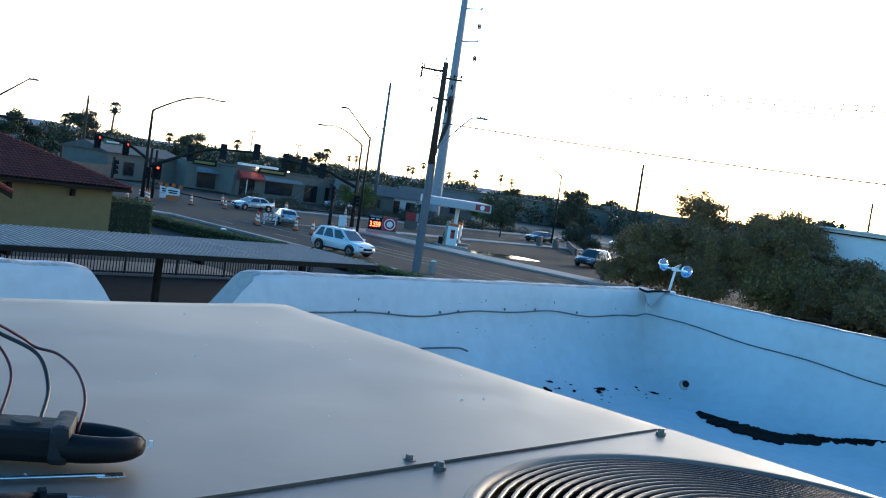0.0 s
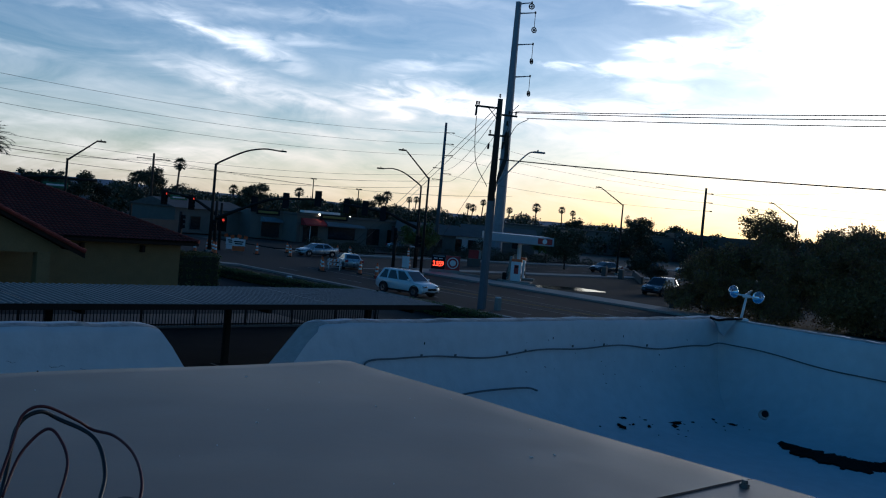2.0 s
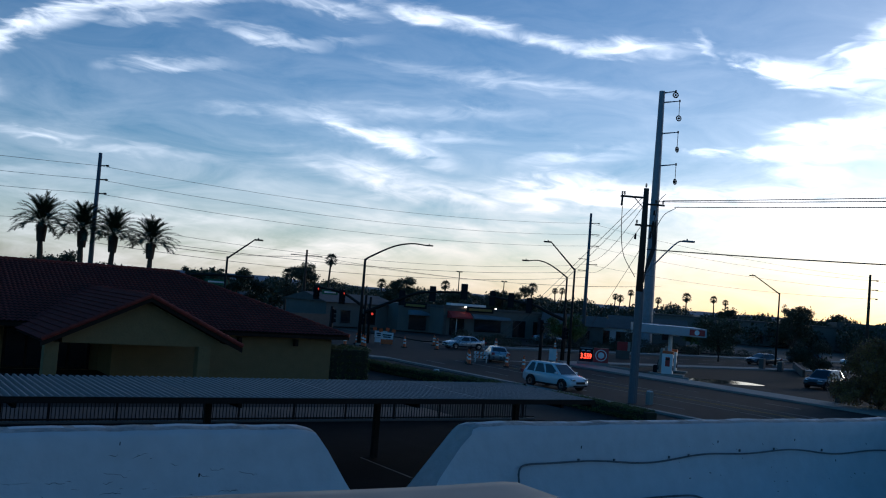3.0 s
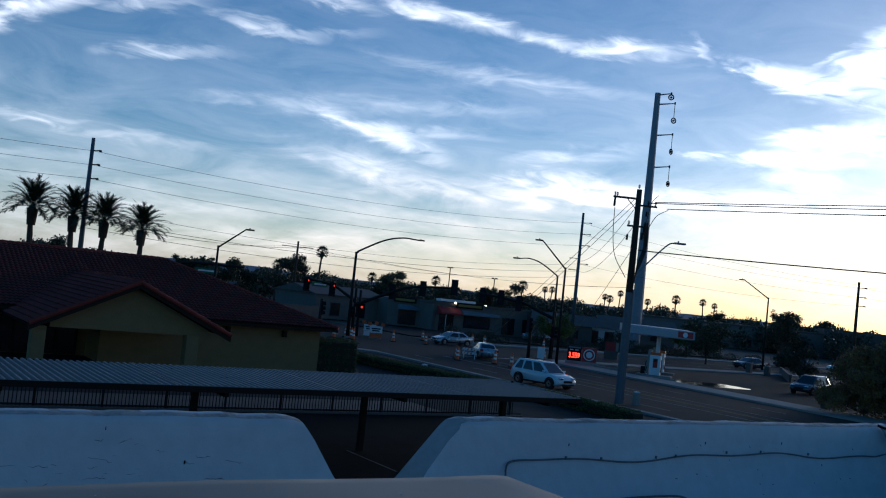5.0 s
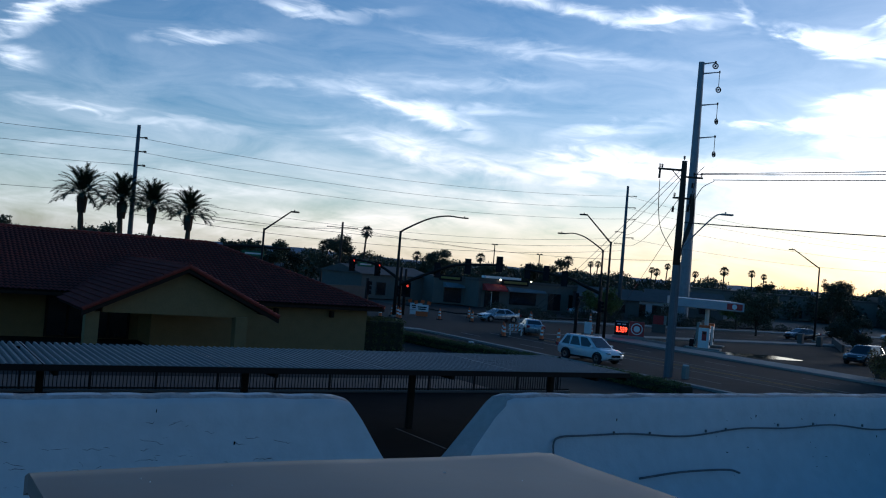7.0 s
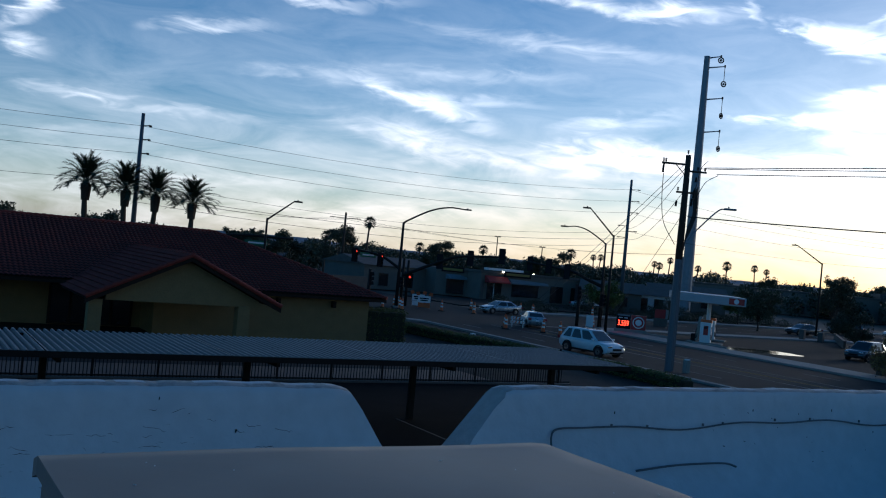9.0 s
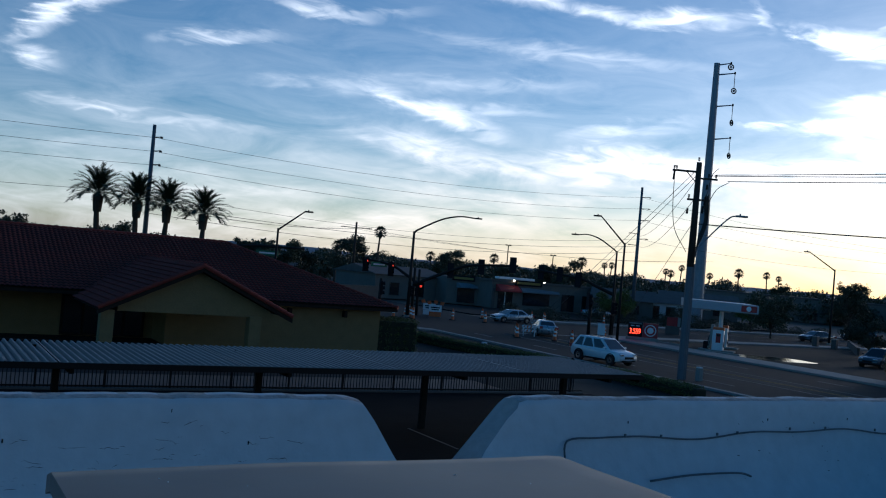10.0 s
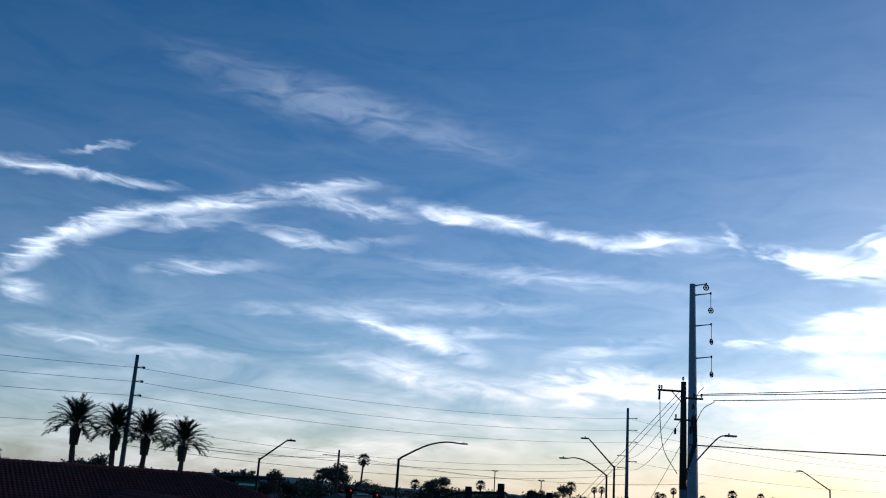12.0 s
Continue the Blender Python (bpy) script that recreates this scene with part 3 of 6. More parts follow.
def parapet_wear():
    """Hairline cracks, blisters and specks in the roof coating."""
    rng = random.Random(33)
    bm = B()
    for k in range(120):
        s, h = rng.uniform(0.1, 1.95), min(max(rng.gauss(0.47, 0.12), 0.22), 0.74)
        n = rng.choice((2, 3, 3, 4, 6, 9))
        pts = []
        for i in range(n):
            y, z = on_face(s, h, WALL_Y)
            pts.append((s, y - 0.0005, z))
            s += rng.uniform(0.008, 0.022)
            h = min(max(h + rng.gauss(-0.001, 0.005), 0.2), 0.75)
        tube(bm, pts, [0.0003] + [rng.uniform(0.0004, 0.0012) for i in range(n - 2)] + [0.0003], 4)
    for k in range(26):
        s, h = rng.uniform(5.2, 7.6), rng.uniform(0.3, 0.72)
        y, z = on_face(s, h, WALL_Y)
        tube(bm, [(s, y, z), (s + rng.uniform(0.004, 0.02), y - 0.001, z - rng.uniform(0, 0.012))], rng.uniform(0.0012, 0.003), 5)
    solid("coating_cracks", bm, M["dirt"], "hairline cracks in the white parapet coating", "cracks", kind="stuff")
    bm = B()
    for s, h in ((1.3, 0.80), (0.28, 0.70), (0.52, 0.66), (0.05, 0.5), (1.72, 0.62), (4.35, 0.71), (5.7, 0.72), (6.6, 0.72), (7.1, 0.55)):
        y, z = on_face(s, min(h, 0.74), WALL_Y)
        z += max(0.0, h - 0.74)
        tube(bm, [(s, y - 0.001, z - 0.010), (s + 0.001, y - 0.002, z + 0.008)], 0.0035, 6)
    solid("parapet_specks", bm, M["dirt"], "small dark specks on the white parapet", "specks", kind="stuff")


parapet_wear()


# ---------- rooftop air conditioner and the tools on it ----------
def hvac():
    x0, x1, y0, y1, zt, zb = 0.29, 1.44, -0.85, 1.98, 5.45, 4.33
    t = thing("air_conditioner", ((x0 + x1) / 2, (y0 + y1) / 2, ROOF), 0, "beige sheet-metal rooftop air conditioner on a curb", "air conditioner")
    cx, cy = (x0 + x1) / 2, (y0 + y1) / 2

    def L(x, y, z):
        return (x - cx, y - cy, z - ROOF)

    bm = box(B(), L(cx, cy, (zt + zb) / 2 - 0.03), (x1 - x0 - 0.03, y1 - y0 - 0.03, zt - zb - 0.06), 0.006)
    part("cabinet", bm, M["beigelip"], t)
    bm = box(B(), L(cx, cy, ROOF + 0.06), (x1 - x0 - 0.1, y1 - y0 - 0.1, 0.14), 0.01)
    part("curb", bm, M["steel"], t)
    seam = 0.795
    # rear top panel: rounded front lip, gently crowned
    bm = B()
    nx, ny = 26, 26
    xs = [x0 + (x1 - x0) * i / nx for i in range(nx + 1)]
    ys = [seam + 0.0012 + (y1 - seam - 0.0012) * j / ny for j in range(ny + 1)]
    g = [[bm.verts.new(L(x, y, zt + 0.004 * noise.noise((x * 2.1, y * 2.1, 1)) - 0.016 * max(0, 1 - (y1 - y) / 0.05) ** 2 - 0.004 * max(0, 1 - (x1 - x) / 0.04) ** 2)) for x in xs] for y in ys]
    for j in range(ny):
        for i in range(nx):
            bm.faces.new((g[j][i], g[j][i + 1], g[j + 1][i + 1], g[j + 1][i]))
    rim = g[0] + [r[-1] for r in g[1:]] + g[-1][-2::-1] + [r[0] for r in g[-2:0:-1]]
    rim = [bm.verts.new(v.co) for v in rim]
    low = [bm.verts.new(v.co + Vector((0, 0, -0.035))) for v in rim]
    for k in range(len(rim)):
        bm.faces.new((rim[k], rim[(k + 1) % len(rim)], low[(k + 1) % len(rim)], low[k]))
    part("top_panel", bm, M["beige"], t, "plain beige top panel with a seam", True)
    # fan panel with the round opening
    fx, fy, fr = 0.984, 0.348, 0.368
    bm = B()
    n = 64
    inner, outer = [], []
    for k in range(n):
        a = 2 * math.pi * k / n
        c, s = math.cos(a), math.sin(a)
        inner.append(bm.verts.new(L(fx + fr * c, fy + fr * s, zt - 0.002)))
        k1 = min((x1 - fx) / c if c > 1e-6 else (x0 - fx) / c if c < -1e-6 else 1e9, (seam - 0.0012 - fy) / s if s > 1e-6 else (y0 - fy) / s if s < -1e-6 else 1e9)
        outer.append(bm.verts.new(L(fx + k1 * c, fy + k1 * s, zt - 0.002)))
    for k in range(n):
        bm.faces.new((inner[k], inner[(k + 1) % n], outer[(k + 1) % n], outer[k]))
    corners = [bm.verts.new(L(x, y, zt - 0.002)) for x, y in ((x1, seam - 0.0012), (x0, seam - 0.0012), (x0, y0), (x1, y0))]
    for c in corners:
        for k in range(n):
            a, b = outer[k].co, outer[(k + 1) % n].co
            if min(abs(a.x - c.co.x), abs(b.x - c.co.x)) < 1e-5 and min(abs(a.y - c.co.y), abs(b.y - c.co.y)) < 1e-5 and abs(a.x - b.x) > 1e-5 and abs(a.y - b.y) > 1e-5:
                bm.faces.new((outer[k], c, outer[(k + 1) % n]))
    part("fan_panel", bm, M["beige"], t)
    # raised ring, dark throat, wire guard
    bm = B()
    tube(bm, [L(fx + (fr + 0.006) * math.cos(2 * math.pi * k / 64), fy + (fr + 0.006) * math.sin(2 * math.pi * k / 64), zt + 0.006) for k in range(65)], 0.011, 8)
    part("guard_ring", bm, M["beigelip"], t, "raised beige ring round the fan", True)
    # throat and blades take a near-black colour that stands for the shade inside
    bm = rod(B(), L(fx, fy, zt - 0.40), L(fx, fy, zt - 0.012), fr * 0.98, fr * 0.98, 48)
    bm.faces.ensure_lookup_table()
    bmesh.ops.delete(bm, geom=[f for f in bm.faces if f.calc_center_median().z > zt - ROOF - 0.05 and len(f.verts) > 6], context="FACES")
    part("fan_throat", bm, M["throatshade"], t, "dark round fan opening")
    gd = thing("guard", L(fx, fy, zt), 0, "black wire fan guard of many rings")
    gd.parent = t
    r = 0.03
    while r < fr:
        bm = tube(B(), [(r * math.cos(2 * math.pi * k / 56), r * math.sin(2 * math.pi * k / 56), 0.010 + 0.022 * (1 - (r / fr) ** 2)) for k in range(57)], 0.0033, 6)
        part("guard_wire", bm, M["black"], gd, smooth=True)
        r += 0.0142
    for a in range(0, 180, 45):
        c, s = math.cos(radians(a + 10)), math.sin(radians(a + 10))
        bm = tube(B(), [(q * fr * c, q * fr * s, 0.004 + 0.022 * (1 - q * q)) for q in [i / 6 - 1 for i in range(13)]], 0.0035, 5)
        part("guard_spoke", bm, M["black"], gd)
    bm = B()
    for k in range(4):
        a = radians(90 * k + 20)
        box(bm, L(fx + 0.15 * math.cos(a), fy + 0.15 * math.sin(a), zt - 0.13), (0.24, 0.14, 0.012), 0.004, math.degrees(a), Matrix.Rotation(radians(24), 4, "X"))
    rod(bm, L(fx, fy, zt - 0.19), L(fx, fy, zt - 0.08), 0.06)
    part("fan", bm, M["throatshade"], t, "still fan blades below the guard")
    # screws
    for x, y in ((0.825, 0.815), (0.845, 0.778), (1.38, 0.775), (0.40, 0.815)):
        bm = rod(B(), L(x, y, zt - 0.002), L(x, y, zt + 0.003), 0.0085, 0.0085, 12)
        rod(bm, L(x, y, zt + 0.003), L(x, y, zt + 0.009), 0.0062, 0.0056, 6)
        part("screw", bm, M["oldscrew"], t)
    # corner bracket hole on the west side
    bm = rod(B(), L(x0 - 0.003, 1.72, zt - 0.06), L(x0 + 0.01, 1.72, zt - 0.06), 0.0055)
    part("screw", bm, M["oldscrew"], t)


hvac()
HV = 5.45


def lead(name, pts, r, material, label, cat):
    solid(name, tube(B(), smooth_pts(pts, 10), r, 7), material, label, cat, smooth=True)


def tools():
    # clamp meter
    t = thing("clamp_meter", (0.347, 0.998, HV + 0.002), -31, "black clamp meter lying on the beige panel", "meter")
    bm = box(B(), (0.0, 0, 0.021), (0.19, 0.062, 0.038), 0.010)
    part("body", bm, M["plastic"], t, smooth=False)
    bm = box(B(), (-0.03, 0, 0.0405), (0.07, 0.045, 0.003), 0.001)
    part("display", bm, M["window"], t, "dark display window")
    bm = rod(B(), (0.045, 0, 0.04), (0.045, 0, 0.0425), 0.016, 0.015, 20)
    part("dial", bm, M["greyplastic"], t, "grey rotary dial")
    bm = box(B(), (0.085, 0, 0.025), (0.022, 0.076, 0.044), 0.008)
    part("finger_guard", bm, M["greyplastic"], t)
    for s in (1, -1):
        bm = tube(B(), smooth_pts([(0.085, s * 0.022, 0.021), (0.11, s * 0.026, 0.021), (0.14, s * 0.021, 0.021), (0.157, s * 0.011, 0.021), (0.163, s * 0.001, 0.021)], 6), [0.0165 - 0.0002 * i for i in range(25)], 10)
        part("jaw", bm, M["plastic"], t, "curved black clamp jaw", True)
    bm = box(B(), (0.1785, 0, 0.024), (0.004, 0.004, 0.008))
    part("jaw_tip", bm, M["white"], t, "pale worn jaw tip")
    # leads
    lead("test_lead", [(0.436, 0.955, HV + 0.03), (0.455, 0.985, HV + 0.06), (0.468, 1.04, HV + 0.078), (0.465, 1.09, HV + 0.088), (0.45, 1.12, HV + 0.090), (0.43, 1.12, HV + 0.103), (0.39, 1.12, HV + 0.123), (0.366, 1.12, HV + 0.115), (0.353, 1.11, HV + 0.085), (0.33, 1.08, HV + 0.045)], 0.0019, M["red"], "thin red test lead looping above the panel", "test lead")
    lead("test_lead", [(0.405, 0.985, HV + 0.034), (0.435, 1.04, HV + 0.06), (0.44, 1.09, HV + 0.088), (0.41, 1.125, HV + 0.105), (0.385, 1.125, HV + 0.116), (0.36, 1.12, HV + 0.10), (0.345, 1.10, HV + 0.05), (0.33, 1.07, HV + 0.03)], 0.0026, M["black"], "thin black test lead looping above the panel", "test lead")
    lead("test_lead", [(0.365, 1.0, HV + 0.034), (0.395, 1.05, HV + 0.07), (0.40, 1.09, HV + 0.09), (0.39, 1.11, HV + 0.098), (0.36, 1.10, HV + 0.075), (0.33, 1.06, HV + 0.04)], 0.0019, M["red"], "thin red test lead looping above the panel", "test lead")
    t = thing("probe", (0.35, 0.835, HV + 0.008), -12, "black test probe lying on the panel", "probe")
    part("grip", rod(B(), (-0.10, 0, 0), (0.0, 0, 0), 0.008, 0.0065, 12), M["plastic"], t, smooth=True)
    part("collar", rod(B(), (-0.004, 0, 0), (0.002, 0, 0), 0.011, 0.011, 12), M["plastic"], t)
    part("sleeve", rod(B(), (0.002, 0, 0), (0.022, 0, 0), 0.005, 0.004, 10), M["plastic"], t)
    part("needle", rod(B(), (0.022, 0, 0), (0.05, 0, -0.003), 0.0014, 0.0004, 6), M["steel"], t, "thin steel needle")
    t = thing("screwdriver", (0.30, 0.915, HV + 0.012), -14, "screwdriver with a pale blade and a dark handle", "screwdriver")
    part("handle", rod(B(), (-0.10, 0, 0), (0.0, 0, 0), 0.014, 0.012, 12), M["greyplastic"], t, smooth=True)
    part("ferrule", rod(B(), (0.0, 0, 0), (0.012, 0, 0), 0.009, 0.007, 12), M["chrome"], t, smooth=True)
    bm = box(B(), (0.075, 0, -0.006), (0.13, 0.007, 0.003), 0.001)
    box(bm, (0.145, 0, -0.007), (0.03, 0.014, 0.002), 0.0006)
    part("blade", bm, M["chrome"], t, "flat pale steel blade")


tools()


def roof_details():
    # cable along the parapet
    pts = [(3.80, 4.84, 4.58), (3.785, 4.89, 4.70), (3.80, 4.93, 4.80), (3.87, 4.945, 4.835)]
    for k in range(1, 22):
        s = 3.87 + k * 0.19
        pts.append((s, 4.945, 4.845 + 0.02 * math.sin(s * 2.3) + 0.012 * math.sin(s * 6)))
    pts += [(7.98, 4.90, 4.86), (8.03, 4.75, 4.855)]
    for k in range(1, 14):
        pts.append((8.04, 4.75 - k * 0.24, 4.855 - 0.014 * k + 0.01 * math.sin(k * 1.3)))
    pts += [(8.03, 1.45, 4.69), (8.04, 1.42, 4.78), (8.045, 1.41, 4.95), (8.07, 1.405, 5.09), (8.2, 1.40, 5.11)]
    solid("parapet_cable", tube(B(), smooth_pts(pts, 4), 0.0068, 6), M["wirecoat"], "grey cable stapled along the white parapet", "cable", smooth=True)
    solid("parapet_cable", tube(B(), smooth_pts([(4.47, 4.845, 4.565), (4.8, 4.845, 4.59), (5.1, 4.845, 4.595), (5.31, 4.84, 4.59), (5.41, 4.835, 4.565)], 6), 0.008, 6), M["wirecoat"], "short loose cable end on the white parapet", "cable", smooth=True)
    for s in (4.3, 4.62, 5.15, 5.35, 5.9, 6.3, 6.9):
        solid("cable_clip", box(B(), (s, 4.938, 4.862 + 0.02 * math.sin(s * 2.3)), (0.014, 0.012, 0.02), 0.003), M["wirecoat"], "small grey cable clip", "clip", group="clips on the parapet cable")
    # drain outlet
    t = thing("roof_drain", (7.42, 4.06, 4.40), 0, "round dark drain outlet low in the parapet", "drain")
    n = Vector((-0.55, -0.62, 0.35)).normalized()
    part("collar", rod(B(), -0.02 * n, 0.02 * n, 0.045, 0.04, 20), M["worncap"], t)
    part("bore", rod(B(), 0.0 * n, 0.024 * n, 0.03, 0.03, 16), M["plastic"], t)
    # dried silt along the foot of the wall
    rng = random.Random(4)
    bm = B()
    line = [(7.25, 3.80, 0.06), (7.18, 3.50, 0.2), (7.22, 3.2, 0.28), (7.38, 3.0, 0.22), (7.52, 2.78, 0.16), (7.68, 2.55, 0.13), (7.78, 2.3, 0.11), (7.85, 1.9, 0.10), (7.8, 1.4, 0.05)]
    c = smooth_pts([(a, b, w) for a, b, w in line], 18)
    L_, R_ = [], []
    for i, p in enumerate(c):
        d = (c[min(i + 1, len(c) - 1)] - c[max(i - 1, 0)])
        d = Vector((d.x, d.y, 0)).normalized()
        s = Vector((d.y, -d.x, 0))
        w = max(p.z * 1.35, 0.02)
        z = 4.245 + 0.02 * noise.noise((p.x * 3, p.y * 3, 1))
        L_.append((p.x + s.x * w * (0.6 + 0.35 * noise.noise((i * 0.25, 1, 1)) + rng.uniform(-0.12, 0.12)), p.y + s.y * w * (0.6 + rng.uniform(-0.2, 0.2)), z - 0.012))
        R_.append((p.x - s.x * w * (0.6 + 0.35 * noise.noise((i * 0.25, 5, 1)) + rng.uniform(-0.12, 0.12)), p.y - s.y * w * (0.6 + rng.uniform(-0.2, 0.2)), z - 0.012 + max(0, (p.x - 7.35)) * 0.25))
    lo = [bm.verts.new((x, y, z - 0.05)) for x, y, z in L_ + R_[::-1]]
    tp = [bm.verts.new((x, y, z)) for x, y, z in L_]
    md = [bm.verts.new(((a[0] + b[0]) / 2, (a[1] + b[1]) / 2, max(a[2], b[2]) + 0.02 + 0.012 * noise.noise((i, 2, 2)))) for i, (a, b) in enumerate(zip(L_, R_))]
    tq = [bm.verts.new((x, y, z)) for x, y, z in R_]
    for i in range(len(tp) - 1):
        bm.faces.new((tp[i], tp[i + 1], md[i + 1], md[i]))
        bm.faces.new((md[i], md[i + 1], tq[i + 1], tq[i]))
        bm.faces.new((lo[i], lo[i + 1], tp[i + 1], tp[i]))
    solid("silt_drift", bm, M["dirt"], "dark dried silt along the parapet foot", "silt", kind="stuff")
    bm = B()
    for k in range(38):
        a = rng.random()
        x, y = 6.0 + 1.5 * a + rng.gauss(0, 0.1), 4.60 - 0.30 * a + rng.gauss(0, 0.10)
        s = rng.choice((0.004, 0.006, 0.009, 0.013, 0.024)) * rng.uniform(0.6, 1.3)
        d = max(0.0, y - (WALL_Y - 0.72))
        z = ROOF + 0.03 + 0.30 * d * d * 2
        q = bmesh.ops.create_icosphere(bm, subdivisions=2, radius=1, matrix=Matrix.Translation((x, y, z)) @ Matrix.Rotation(rng.random() * 3, 4, "Z") @ Matrix.Diagonal((s * 2.0, s * 0.8, s * 0.4, 1)))
        for v in q["verts"]:
            v.co += s * 0.7 * Vector((rng.uniform(-1, 1), rng.uniform(-1, 1), rng.uniform(-0.4, 0.4)))
    solid("debris", bm, M["dirt"], "scattered dark leaf litter on the roof coating", "debris", kind="stuff")
    # twin floodlight on the parapet
    t = thing("floodlight", (8.16, 4.80, 5.09), -50, "twin chromed floodlight on a short white post", "floodlight")
    t.scale = (0.8, 0.8, 0.8)
    part("foot", box(B(), (0, 0, 0.012), (0.16, 0.09, 0.03), 0.01), M["white"], t)
    part("post", rod(B(), (0, 0, 0.02), (0.035, 0, 0.28), 0.016, 0.014, 12), M["white"], t, smooth=True)
    part("junction_box", box(B(), (0.035, 0, 0.295), (0.09, 0.05, 0.04), 0.012), M["white"], t)
    part("vane", slab(B(), [(0.0, 0.30), (0.06, 0.30), (0.10, 0.37), (0.07, 0.36)], "y", -0.004, 0.004), M["mirror"], t, "small shiny sheet-metal tab")
    for s, dx in ((-1, -0.12), (1, 0.17)):
        c = Vector((dx, -0.02, 0.335 if s < 0 else 0.29))
        n = Vector((-0.55 * s, -0.75, 0.2)).normalized()
        hd = thing("lamp_head", c, 0, "round chromed reflector lamp")
        hd.parent = t
        m = n.to_track_quat("Z", "Y").to_matrix().to_4x4()
        bm = B()
        rings = [(0.012, -0.06), (0.03, -0.055), (0.055, -0.036), (0.07, -0.01), (0.074, 0.008), (0.070, 0.010), (0.055, -0.012), (0.03, -0.028), (0.001, -0.034)]
        R = [[bm.verts.new(m @ Vector((r * math.cos(2 * math.pi * k / 24), r * math.sin(2 * math.pi * k / 24), h))) for k in range(24)] for r, h in rings]
        for a, b in zip(R, R[1:]):
            for k in range(24):
                bm.faces.new((a[k], a[(k + 1) % 24], b[(k + 1) % 24], b[k]))
        part("reflector", bm, M["mirror"], hd, smooth=True)
        part("arm", tube(B(), [Vector((0.035 - dx, 0, 0.30 - c.z)), n * -0.07 + Vector((0, 0, -0.01)), n * -0.05], 0.010, 8), M["white"], hd)
    # dark torn patch at the corner
    t = thing("corner_flashing", (7.97, 4.87, 5.05), 0, "torn grey flashing with a black rim at the parapet corner", "flashing")
    u, n = Vector((0.75, -0.66, 0)), Vector((-0.66, -0.75, 0))
    bm = B()
    ring = [u * a + Vector((0, 0, b)) for a, b in ((-0.11, 0.045), (0.12, 0.045), (0.07, -0.03), (0.015, -0.115), (-0.03, -0.08), (-0.06, -0.01))]
    lo, hi = [bm.verts.new(q - n * 0.05) for q in ring], [bm.verts.new(q + n * 0.012) for q in ring]
    bm.faces.new(lo[::-1]), bm.faces.new(hi)
    for k in range(6):
        bm.faces.new((lo[k], lo[(k + 1) % 6], hi[(k + 1) % 6], hi[k]))
    part("flap", bm, M["greycoat"], t, "grey torn flap")
    part("rim", tube(B(), smooth_pts([u * -0.13 + Vector((0, 0, 0.05)), u * -0.06 + n * 0.01 + Vector((0, 0, 0.03)), u * 0.02 + n * 0.012 + Vector((0, 0, 0.045)), u * 0.13 + Vector((0, 0, 0.055)), u * 0.2 - n * 0.06 + Vector((0, 0, 0.055))], 5), 0.012, 7), M["plastic"], t, "black rubber rim", True)
    solid("roof_scrap", slab(B(), [(1.95, 5.08), (2.12, 5.09), (2.15, 5.14), (2.05, 5.11)], "x", 8.25, 8.30), M["white"], "pale torn scrap on the parapet top", "scrap")


roof_details()


def flakes():
    rng = random.Random(21)
    bm = B()
    for k in range(22):
        x, y = rng.uniform(0.34, 1.40), rng.uniform(0.82, 1.9)
        box(bm, (x, y, HV + 0.001 + 0.004 * noise.noise((x * 2.1, y * 2.1, 1))), (rng.uniform(0.001, 0.007), rng.uniform(0.0006, 0.0014), 0.0012), 0, rng.uniform(0, 180))
    solid("paint_scratches", bm, M["white"], "tiny pale scratches on the beige panel", "scratches", kind="stuff")


flakes()


# ---------- tiled building, carport, fence, hedges ----------
def tiled_slope(bm, ea, eb, ra, rb, course=0.36, wave=0.26):
    """Courses of rolled tiles on a slope between an eave (ea to eb) and a ridge (ra to rb)."""
    ea, eb, ra, rb = map(Vector, (ea, eb, ra, rb))
    along = (eb - ea).normalized()
    nrm = along.cross((ra - ea)).normalized()
    if nrm.z < 0:
        nrm = -nrm
    up = nrm.cross(along)
    if up.z < 0:
        up = -up
    height = (ra - ea).dot(up)
    rows = max(1, int(height / course))
    L0, L1 = (ra - ea).dot(along), (rb - ea).dot(along)
    W = (eb - ea).length
    for r in range(rows):
        v0, v1 = r / rows, (r + 1) / rows
        a0, b0 = L0 * v0, W + (L1 - W) * v0
        n = max(2, int((b0 - a0) / (wave / 6)))
        lo, hi = [], []
        for i in range(n + 1):
            s = a0 + (b0 - a0) * i / n
            w = 0.075 * abs(math.sin(math.pi * s / wave)) + 0.006 * noise.noise((s * 2.5, r * 3.1, 1))
            s1 = min(max(s, L0 * v1), W + (L1 - W) * v1)
            lo.append(bm.verts.new(ea + along * s + up * (height * v0 - 0.03) + nrm * (w + 0.06)))
            hi.append(bm.verts.new(ea + along * s1 + up * (height * v1) + nrm * (w + 0.005)))
        for i in range(n):
            bm.faces.new((lo[i], lo[i + 1], hi[i + 1], hi[i]))
    return bm


def ridge_caps(bm, a, b, r=0.13):
    a, b = Vector(a), Vector(b)
    n = max(1, int((b - a).length / 0.42))
    for k in range(n):
        p, q = a.lerp(b, k / n), a.lerp(b, (k + 1.12) / n)
        rod(bm, p + Vector((0, 0, 0.05)), q + Vector((0, 0, 0.03)), r, r * 0.85, 8)


